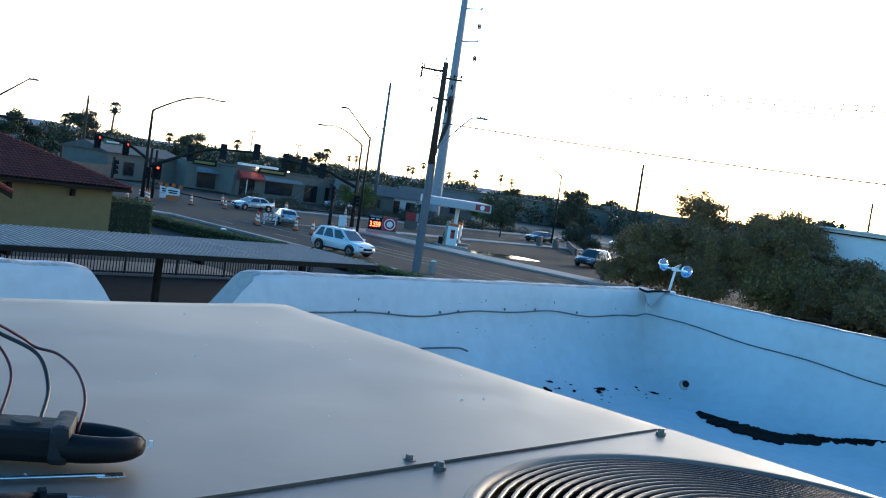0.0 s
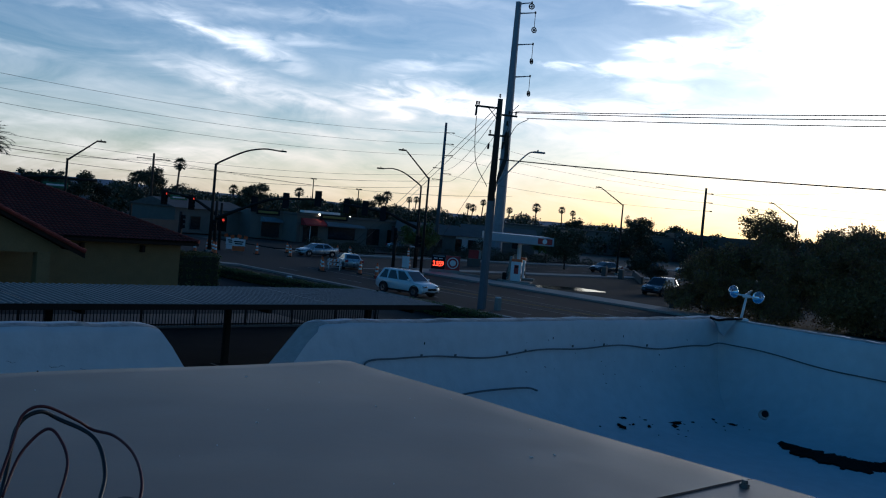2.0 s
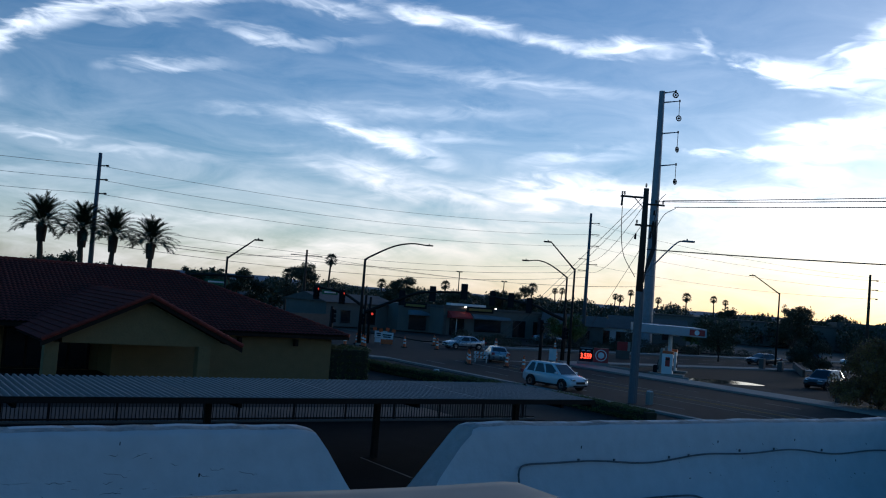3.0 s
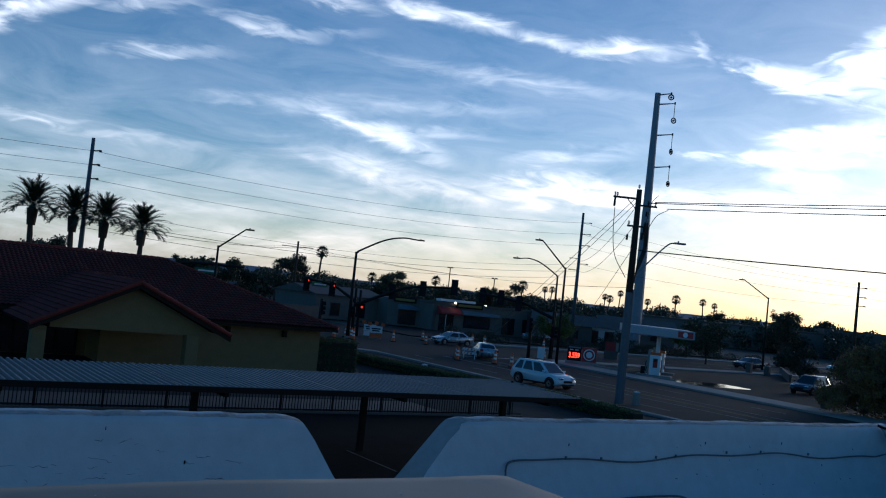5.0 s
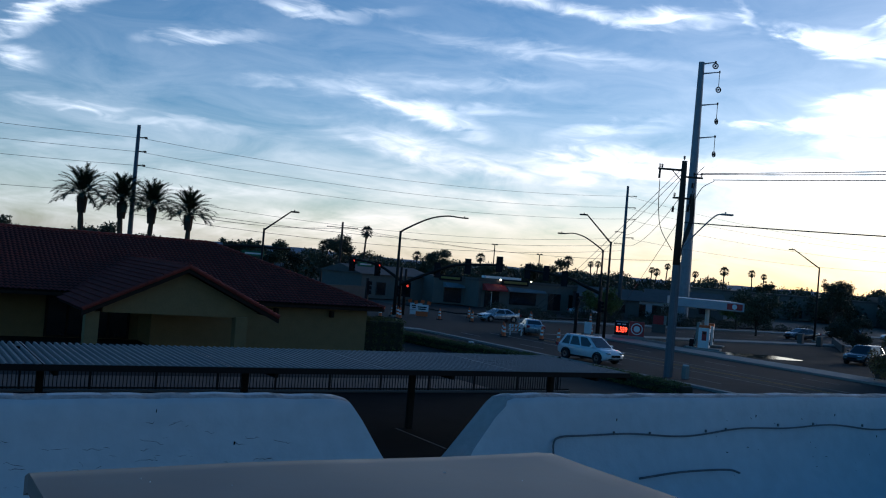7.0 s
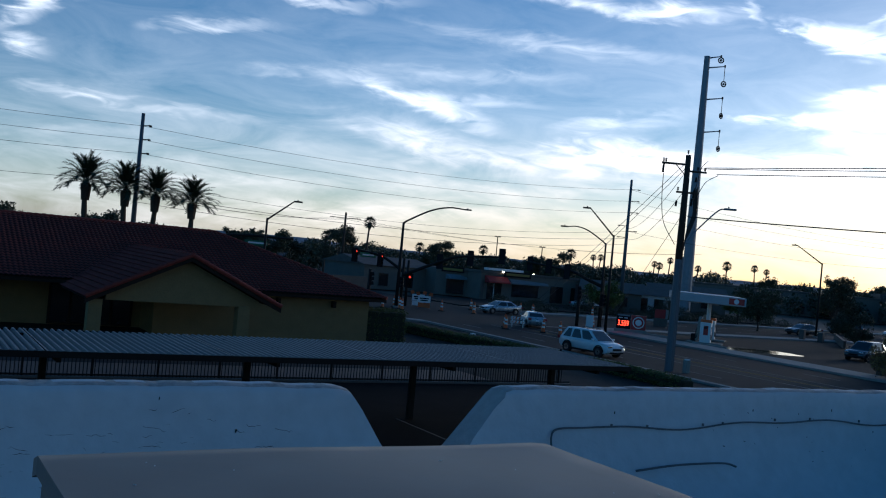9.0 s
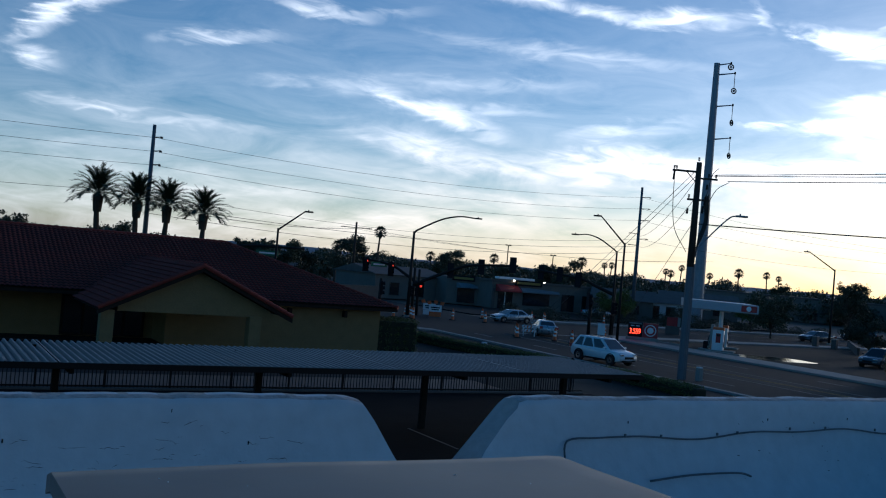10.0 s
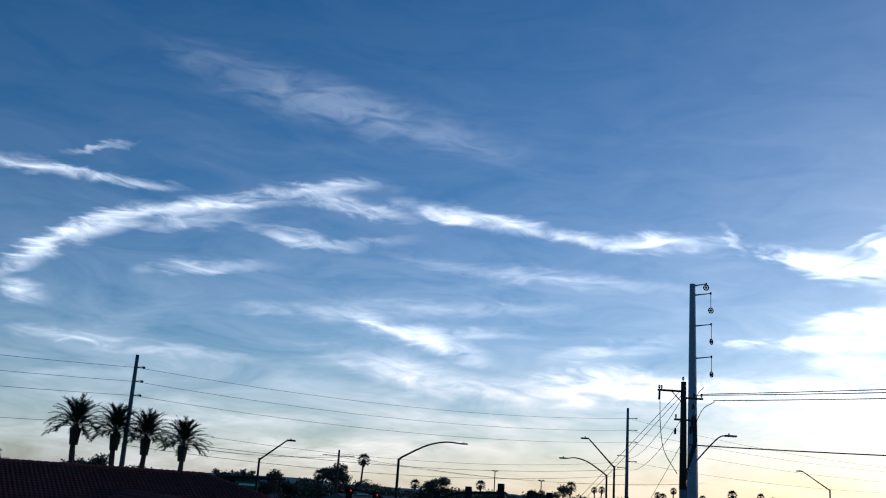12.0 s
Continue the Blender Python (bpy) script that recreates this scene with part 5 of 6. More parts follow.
def front_pole():
    x, y = 42.9, 43.8
    t = thing("utility_pole", (x, y, 0), 0, "old timber utility pole braced with a grey steel sleeve", "utility pole")
    part("sleeve", rod(B(), (0, 0, 0), (0, 0, 7.3), 0.27, 0.23, 12), M["sleeve"], t, "grey steel reinforcing sleeve")
    part("sleeve_edge", box(B(), (0.12, -0.20, 3.6), (0.10, 0.09, 7.2), 0.01), M["sleeve"], t)
    part("shaft", rod(B(), (0, 0, 7.0), (0.04, 0, 13.55), 0.24, 0.17, 12), M["timber"], t, "dark creosoted timber", True)
    u = Vector((0.86, -0.5, 0))
    part("crossarm", box(B(), Vector((0, 0, 12.95)) - u * 0.75, (1.7, 0.1, 0.13), 0.01, math.degrees(math.atan2(u.y, u.x))), M["timber"], t, "dark timber crossarm")
    part("crossarm", box(B(), Vector((0, 0, 12.55)) + u * 0.6, (1.3, 0.1, 0.12), 0.01, math.degrees(math.atan2(u.y, u.x))), M["timber"], t, "dark timber crossarm")
    part("crossarm", box(B(), Vector((0, 0, 11.2)) + u * 0.1, (1.3, 0.1, 0.12), 0.01, math.degrees(math.atan2(u.y, u.x))), M["timber"], t, "dark timber crossarm")
    part("brace", tube(B(), [Vector((0, 0, 12.2)), Vector((0, 0, 12.9)) - u * 0.7], 0.03, 6), M["darkpole"], t)
    for q, z in ((-1.5, 13.0), (-1.35, 13.0), (0.0, 13.6), (1.15, 12.6), (0.7, 12.6), (-0.45, 11.25), (0.6, 11.25)):
        bm = B()
        for k in range(3):
            rod(bm, u * q + Vector((0, 0, z + 0.07 + 0.07 * k)), u * q + Vector((0, 0, z + 0.12 + 0.07 * k)), 0.075, 0.05, 8)
        rod(bm, u * q + Vector((0, 0, z)), u * q + Vector((0, 0, z + 0.1)), 0.03)
        part("insulator", bm, M["darkpole"], t)
    for q, z, h in ((-1.5, 12.35, 0.6), (-0.5, 10.3, 0.35), (0.55, 10.9, 0.5), (0.45, 10.4, 0.45), (0.62, 11.9, 0.3)):
        part("cutout", rod(B(), u * q + Vector((0, 0, z)), u * q + Vector((0.03, 0, z + h)), 0.075, 0.06, 10), M["darkpole"], t)
    for k in range(5):
        o = 0.26 + 0.05 * k
        part("cable_bundle", tube(B(), smooth_pts([u * 0.24 + Vector((0, 0, 7.6 + 0.15 * k)), u * (o + 0.15) + Vector((0, 0.1, 8.8)), u * (o + 0.45) + Vector((0, 0.1, 10.0)), u * (0.5 + 0.07 * k) + Vector((0, 0, 11.2 + 0.1 * k))], 6), 0.035, 6), M["black"], t)
    part("jumper", tube(B(), smooth_pts([u * -1.45 + Vector((0, 0, 12.3)), u * -1.4 + Vector((0, 0, 10.6)), u * -1.15 + Vector((0, 0, 9.2)), u * -0.35 + Vector((0, 0, 7.9))], 7), 0.024, 6), M["black"], t)
    part("jumper", tube(B(), smooth_pts([u * 2.0 + Vector((0, 0, 12.45)), u * 1.3 + Vector((0, 0, 12.0)), u * 0.9 + Vector((0, 0, 11.3)), u * 0.55 + Vector((0, 0, 10.5))], 6), 0.022, 6), M["black"], t)
    part("jumper", tube(B(), smooth_pts([u * 1.3 + Vector((0, 0, 13.3)), u * 0.9 + Vector((0, 0, 12.8)), u * 0.7 + Vector((0, 0, 11.8)), u * 0.5 + Vector((0, 0, 10.9))], 6), 0.022, 6), M["black"], t)
    part("lamp_arm", tube(B(), smooth_pts([u * 0.2 + Vector((0, 0, 8.0)), u * 1.2 + Vector((0, 0, 9.2)), u * 2.2 + Vector((0, 0, 10.25)), u * 2.7 + Vector((0, 0, 10.4))], 5), 0.045, 8), M["galv"], t, "pale lamp arm", True)
    part("lamp_head", box(B(), u * 2.95 + Vector((0, 0, 10.4)), (0.75, 0.28, 0.12), 0.04, math.degrees(math.atan2(u.y, u.x))), M["galv"], t)
    part("photocell", rod(B(), u * 2.85 + Vector((0, 0, 10.45)), u * 2.85 + Vector((0, 0, 10.56)), 0.045), M["galv"], t)
    P = Vector((x, y, 0))
    for q, z, z2, s in ((1.15, 12.85, 11.6, 0.35), (0.7, 12.75, 11.2, 0.4), (1.9, 12.5, 10.9, 0.3), (0.3, 9.7, 8.0, 0.5)):
        wire(P + u * q + Vector((0, 0, z)), (44 + q, -14, z2 + 0.6), s, 0.027 if z > 10 else 0.035)
    wire(P + Vector((0, 0, 12.6)), (89, 101.2, 12.0), 1.0, 0.02)
    wire(P + Vector((0, 0, 11.4)), (89, 101.2, 10.6), 1.2, 0.02)
    for q in (-0.3, 0.1):
        wire(P + Vector((q, 0, 12.9)), (78 + q * 3, 106, 0.0), 0.2, 0.02, "taut steel guy wire of the pole")
    wire(P + Vector((0, 0, 9.9)), (76, 88, 0.0), 0.1, 0.018, "taut steel guy wire of the pole")


front_pole()


# ---------- buildings beyond the crossing ----------
def bank():
    t = thing("bank", (0, 0, 0), 0, "low grey stucco bank with red and blue awnings", "bank")
    part("wall", prism(B(), [(72.0, 123.5), (76.0, 121.0), (76.0, 117.2), (99.0, 115.4), (101, 131), (72, 134)], 0, 3.95), M["greystucco"], t)
    part("parapet", prism(B(), [(71.8, 123.3), (75.8, 120.8), (75.8, 117.0), (99.2, 115.2), (99.2, 115.7), (76.3, 117.5), (76.3, 121.3), (72.2, 123.8)], 3.85, 4.25), M["greystucco2"], t)
    part("roof_unit", box(B(), (81.5, 119.5, 4.5), (6.5, 1.2, 0.35), 0.03), M["white"], t, "pale metal edging on the roof")
    part("roof", prism(B(), [(72.3, 124), (76.3, 121.5), (98.8, 116), (100.5, 130.5), (72.5, 133.5)], 3.9, 4.05), M["shingle"], t)
    def front(x, y, w, d, z0, z1, name, m, label="", out=0.06):
        a = math.atan2(115.4 - 117.2, 23.0)
        yy = 117.2 + (x - 76) * math.tan(a)
        return part(name, box(B(), (x, yy - out, (z0 + z1) / 2), (w, d, z1 - z0), 0.015, math.degrees(a)), m, t, label)
    bm = slab(B(), [(117.0, 2.55), (115.7, 2.55), (115.7, 2.75), (116.9, 3.55), (117.1, 3.55)], "x", 76.6, 80.3)
    part("awning", bm, M["redpaint"], t, "red fabric awning over the door")
    bm = slab(B(), [(117.0, 2.6), (115.9, 2.6), (115.9, 2.75), (116.7, 3.3), (117.0, 3.3)], "x", 80.7, 87.5)
    part("awning", bm, M["bluegrey"], t, "faded blue awning over the windows")
    bm = slab(B(), [(122.0, 2.5), (120.6, 2.5), (120.6, 2.65), (121.6, 3.2), (122.0, 3.2)], "x", 72.8, 75.9)
    part("awning", bm, M["bluegrey"], t, "faded blue awning over the side door")
    front(78.3, 0, 2.4, 0.12, 0.05, 2.5, "door", M["window"], "dark glazed double door")
    front(78.2, 0, 0.14, 0.16, 0.05, 2.45, "door_frame", M["white"])
    front(83.6, 0, 4.6, 0.12, 0.7, 2.5, "window", M["window"], "wide dark window")
    front(89.2, 0, 2.2, 0.12, 0.2, 2.7, "window", M["window"], "dark recessed window")
    front(93.6, 0, 3.6, 0.12, 0.2, 2.7, "window", M["window"], "dark recessed window")
    front(75.4 + 0.9, 0, 0.4, 0.2, 0.0, 2.9, "pillar", M["greystucco2"])
    part("window", box(B(), (74.4, 121.75, 1.4), (2.6, 0.16, 2.2), 0.02, -32), M["window"], t, "dark recessed window")
    front(82.0, 0, 4.6, 0.18, 3.55, 4.35, "sign_panel", M["signdark"], "dark sign board with gold bars", 0.2)
    front(82.0, 0, 4.0, 0.05, 3.78, 4.12, "sign_bar", M["gold"], "gold lettering shown as a bar", 0.32)
    part("sign_panel", box(B(), (74.0, 122.0, 3.9), (3.4, 0.18, 0.75), 0.02, -32), M["signdark"], t, "dark sign board with gold bars")
    part("sign_bar", box(B(), (73.93, 121.88, 3.9), (2.9, 0.05, 0.34), 0.01, -32), M["gold"], t, "gold lettering shown as a bar")
    for x in (79.4, 84.9):
        part("wall_lamp", box(B(), (x, 116.55, 4.25), (0.22, 0.2, 0.2), 0.04), M["warmlamp"], t, "small lit wall lamp")


bank()


def gable_house(x, y, w, d, h, roof, turn, wallm, label, windows=()):
    t = thing("house", (x, y, 0), turn, label, "house", "far houses")
    part("wall", box(B(), (0, 0, h / 2), (w, d, h), 0.02), wallm, t)
    bm = slab(B(), [(-d / 2 - 0.5, h - 0.05), (d / 2 + 0.5, h - 0.05), (0, h + roof)], "x", -w / 2 - 0.4, w / 2 + 0.4)
    part("roof", bm, M["shingle"], t)
    for q, ww, z0, z1 in windows:
        wn = thing("window", (q, -d / 2 - 0.03, (z0 + z1) / 2), 0, "dark window in a dull frame")
        wn.parent = t
        part("frame", box(B(), (0, 0, 0), (ww + 0.2, 0.1, z1 - z0 + 0.2), 0.02), M["greystucco2"], wn)
        part("pane", box(B(), (0, -0.05, 0), (ww, 0.06, z1 - z0)), M["window"], wn)


def flat_block(x, y, w, d, h, turn, wallm, label, windows=(), cornice=0.4):
    t = thing("shop_building", (x, y, 0), turn, label, "building", "far buildings")
    part("wall", box(B(), (0, 0, h / 2), (w, d, h), 0.03), wallm, t)
    part("cornice", box(B(), (0, 0, h + cornice / 2 - 0.02), (w + 0.3, d + 0.3, cornice), 0.05), M["greystucco2"], t)
    for q, ww, z0, z1 in windows:
        wn = thing("window", (q, -d / 2 - 0.04, (z0 + z1) / 2), 0, "dark recessed shop window")
        wn.parent = t
        part("frame", box(B(), (0, 0, 0), (ww + 0.25, 0.12, z1 - z0 + 0.25), 0.03), M["greystucco2"], wn)
        part("pane", box(B(), (0, -0.05, 0), (ww, 0.08, z1 - z0)), M["window"], wn)
    return t


gable_house(66.5, 131.5, 13, 11, 3.6, 1.2, 8, M["greystucco"], "low grey stucco building with a gabled roof", ((-3, 1.6, 0.6, 2.4), (1.5, 1.6, 0.6, 2.4)))
gable_house(106.0, 113.5, 9.0, 8, 2.7, 1.3, -42, M["whitewall"], "small house with white walls and a grey roof", ((-3.0, 1.0, 0.8, 2.1), (-1.0, 0.9, 0.1, 2.1), (1.2, 1.2, 0.8, 2.1), (3.2, 0.9, 0.8, 2.1)))
gable_house(97.0, 112.5, 9.0, 8, 2.8, 1.5, -42, M["greystucco2"], "small brown house with a gabled roof", ((-2.0, 1.0, 0.8, 2.1), (2.0, 1.0, 0.8, 2.1)))
gable_house(49.0, 146.0, 14, 9, 2.9, 1.5, 10, M["greystucco"], "low stucco house with a brown roof", ((-4, 1.5, 0.9, 2.1), (2, 1.5, 0.9, 2.1)))
gable_house(33.0, 141.0, 15, 9, 2.9, 1.6, 6, M["greystucco2"], "low brown house with a shingle roof", ((-4, 1.5, 0.9, 2.1), (2, 1.5, 0.9, 2.1)))
gable_house(18.0, 150.0, 15, 9, 2.9, 1.6, 4, M["greystucco"], "low stucco house with a brown roof")
gable_house(124.0, 124.0, 13, 9, 3.0, 1.5, -40, M["greystucco2"], "low brown house behind the planting", ((-3, 1.3, 0.9, 2.1), (3, 1.3, 0.9, 2.1)))
flat_block(175.0, 145.0, 40, 14, 4.9, -42, M["greystucco"], "long low brown stucco shop building", ((-11, 3, 0.5, 2.6), (-6, 2.2, 0.5, 2.6), (2, 3, 0.5, 2.6), (8, 3, 0.5, 2.6)))
flat_block(197.0, 124.0, 22, 16, 5.6, -48, M["greystucco2"], "taller brown stucco shop building", ((-4, 3.2, 0.4, 2.8), (1, 3.2, 0.4, 2.8), (6, 1.6, 0.4, 2.8)), 0.8)
flat_block(220.0, 100.0, 36, 16, 5.2, -58, M["greystucco"], "low brown shop building beyond the lot", ((-6, 3, 0.4, 2.8), (4, 3, 0.4, 2.8)))


def white_building():
    t = thing("white_building", (0, 0, 0), 0, "plain white painted building with a dark roof edge", "building")
    part("wall", prism(B(), [(69.6, 29.3), (70.9, 8.0), (95, 8.0), (95, 29.3)], 0, 6.75), M["whitewall"], t)
    part("roof_edge", prism(B(), [(69.4, 29.6), (70.7, 7.8), (95.2, 7.8), (95.2, 29.6)], 6.45, 6.55), M["darkpole"], t, "dark line under the roof edge")
    part("coping", prism(B(), [(69.35, 29.65), (70.65, 7.7), (95.3, 7.7), (95.3, 29.65)], 6.75, 6.88), M["whitewall"], t)
    part("annex", prism(B(), [(67.4, 31.0), (67.9, 24.5), (69.9, 24.5), (69.5, 31.0)], 0, 4.35), M["greystucco"], t, "lower grey stucco annex")


white_building()


def block_wall(o, h, label):
    bm = B()
    for (xa, ya), (xb, yb) in zip(o, o[1:]):
        d = math.hypot(xb - xa, yb - ya)
        a = math.degrees(math.atan2(yb - ya, xb - xa))
        box(bm, ((xa + xb) / 2, (ya + yb) / 2, h / 2), (d, 0.25, h), 0.02, a)
        box(bm, ((xa + xb) / 2, (ya + yb) / 2, h + 0.04), (d + 0.05, 0.33, 0.08), 0.02, a)
    solid("boundary_wall", bm, M["greystucco2"], label, kind="structure")


block_wall([(8, 112), (44, 112), (58, 118)], 1.9, "low brown boundary wall on the far corner")
block_wall([(88, 64.5), (101, 75.5)], 0.75, "low brown wall round the tree bed")


# ---------- filling station ----------
def station():
    t = thing("price_sign", (63.0, 69.9, 0), -42, "low filling station sign with red digits", "sign")
    part("plinth", box(B(), (0, 0, 0.22), (3.1, 0.5, 0.44), 0.03), M["concrete"], t)
    part("price_panel", box(B(), (-0.72, 0, 1.14), (1.36, 0.3, 1.4), 0.02), M["signdark"], t, "dark panel with lit red digits")
    part("logo_panel", box(B(), (0.72, 0, 1.14), (1.42, 0.3, 1.4), 0.02), M["signred"], t, "red panel with a white ring")
    part("logo_disc", rod(B(), (0.72, -0.15, 1.14), (0.72, -0.175, 1.14), 0.56, 0.56, 32), M["white"], t, "plain white disc")
    part("logo_ring", rod(B(), (0.72, -0.17, 1.14), (0.72, -0.185, 1.14), 0.47, 0.47, 32), M["signred"], t)
    part("logo_core", rod(B(), (0.72, -0.18, 1.14), (0.72, -0.195, 1.14), 0.30, 0.30, 32), M["white"], t)
    for q in (-1.0, -0.5):
        part("grade_bar", box(B(), (q, -0.16, 1.5), (0.34, 0.02, 0.09)), M["white"], t, "small white bar of lettering")
    part("header", box(B(), (-0.72, -0.16, 1.74), (1.2, 0.02, 0.14)), M["bluegrey"], t)
    cu = bpy.data.curves.new("digits", "FONT")
    cu.body, cu.size, cu.extrude, cu.align_x = "3.559", 0.72, 0.012, "CENTER"
    tx = new("digits", cu)
    dep = bpy.context.evaluated_depsgraph_get()
    dep.update()
    me = bpy.data.meshes.new_from_object(tx.evaluated_get(dep))
    bpy.data.objects.remove(tx)
    me.materials.clear()
    me.materials.append(M["leds"])
    d = new("digits", me)
    d.parent = t
    d.matrix_basis = pose(-0.72, -0.165, 0.74, 90, 0, 0) @ Matrix.Diagonal((0.68, 1, 1, 1))
    tagged(d, "lit red price digits")
    # canopy
    t = thing("station_canopy", (0, 0, 0), 0, "flat white filling station canopy with a red panel", "canopy")
    a, b = Vector((66.55, 67.7, 4.1)), Vector((68.7, 61.0, 4.1))
    w = Vector((5.0, 6.2, 0))
    part("fascia", prism(B(), [(a.x, a.y), (b.x, b.y), (b.x + w.x, b.y + w.y), (a.x + w.x, a.y + w.y)], 3.72, 4.5), M["fascia"], t, "pale ribbed metal fascia")
    ang = math.degrees(math.atan2((b - a).y, (b - a).x))
    c = a.lerp(b, 0.87)
    part("red_panel", box(B(), (c.x, c.y, 4.11), (1.5, 0.12, 0.56), 0.02, ang), M["signred"], t, "red panel with a plain disc")
    nrm = Vector((-(b - a).y, (b - a).x, 0)).normalized()
    if nrm.x > 0:
        nrm = -nrm
    part("disc", rod(B(), Vector((c.x, c.y, 4.11)) + nrm * 0.05, Vector((c.x, c.y, 4.11)) + nrm * 0.08, 0.24, 0.24, 20), M["white"], t)
    part("soffit", prism(B(), [(a.x + 0.4, a.y), (b.x + 0.2, b.y + 0.5), (b.x + w.x - 0.4, b.y + w.y), (a.x + w.x - 0.2, a.y + w.y - 0.5)], 3.66, 3.74), M["concrete"], t)
    for p in (a.lerp(b, 0.55) + w * 0.35,):
        part("column", box(B(), (p.x, p.y, 1.85), (0.3, 0.3, 3.7), 0.02), M["white"], t)
    for p in (a.lerp(b, 0.3), a.lerp(b, 0.6)):
        part("soffit_lamp", box(B(), (p.x + 1.5, p.y + 1.7, 3.62), (0.7, 0.4, 0.1), 0.02), M["white"], t)
    for x, y in ((65.6, 62.8), (70.0, 66.5)):
        p = thing("fuel_pump", (x, y, 0.02), -58, "white fuel pump with a red panel on a kerb island", "fuel pump", "fuel pumps")
        part("island", box(B(), (0, 0.3, 0.08), (3.2, 1.1, 0.16), 0.05), M["concrete"], p)
        part("housing", box(B(), (0.1, 0, 1.05), (1.0, 0.6, 1.85), 0.06), M["white"], p)
        part("side_panel", box(B(), (-0.55, 0.05, 1.35), (0.28, 0.5, 2.2), 0.05, 0, Matrix.Rotation(radians(6), 4, "Y")), M["concrete"], p)
        part("red_panel", box(B(), (0.15, -0.31, 1.25), (0.42, 0.03, 0.85), 0.01), M["signred"], p, "red panel on the pump")
        part("screen", box(B(), (0.15, -0.33, 1.5), (0.3, 0.02, 0.2)), M["window"], p)
        part("topper", box(B(), (0.1, 0, 2.08), (1.05, 0.4, 0.3), 0.04), M["orange"], p)
        for s in (-0.62, 0.62):
            part("hose", tube(B(), smooth_pts([(s, -0.1, 1.6), (s * 1.2, -0.3, 1.0), (s * 1.1, -0.35, 0.45), (s, -0.2, 0.9)], 5), 0.03, 6), M["rubber"], p)
        part("bin", box(B(), (-1.0, 0.2, 0.45), (0.45, 0.45, 0.8), 0.06), M["plastic"], p, "dark waste bin")
    t = thing("clearance_sign", (78.3, 81.9, 0), -40, "dull red and pale board on a low brown plinth", "sign")
    t.scale = (0.6, 0.6, 0.75)
    part("plinth", box(B(), (0, 0, 0.6), (2.6, 0.6, 1.3), 0.04), M["greystucco2"], t)
    part("board", box(B(), (-0.15, 0, 1.95), (2.0, 0.3, 1.35), 0.03), M["redpaint"], t)
    part("side", box(B(), (1.15, 0, 1.95), (0.5, 0.3, 1.35), 0.03), M["concrete"], t)
    # things on the lot
    for x, y, h in ((91.4, 72.6, 1.25), (92.6, 71.0, 1.1), (63.6, 43.4, 1.7)):
        c = thing("pillar", (x, y, 0), 20, "short grey-brown utility pillar on the lot", "pillar")
        part("body", box(B(), (0, 0, h / 2), (0.75, 0.55, h), 0.05), M["greystucco2"], c)
        part("lid", box(B(), (0, 0, h + 0.03), (0.8, 0.6, 0.06), 0.02), M["concrete"], c)
    for x, y in ((64.2, 68.0), (63.4, 60.0)):
        solid("kerb_stone", box(B(), (x, y, 0.12), (0.25, 3.4, 0.24), 0.05, 14), M["concrete"], "pale kerb at the forecourt entry", kind="structure")


station()


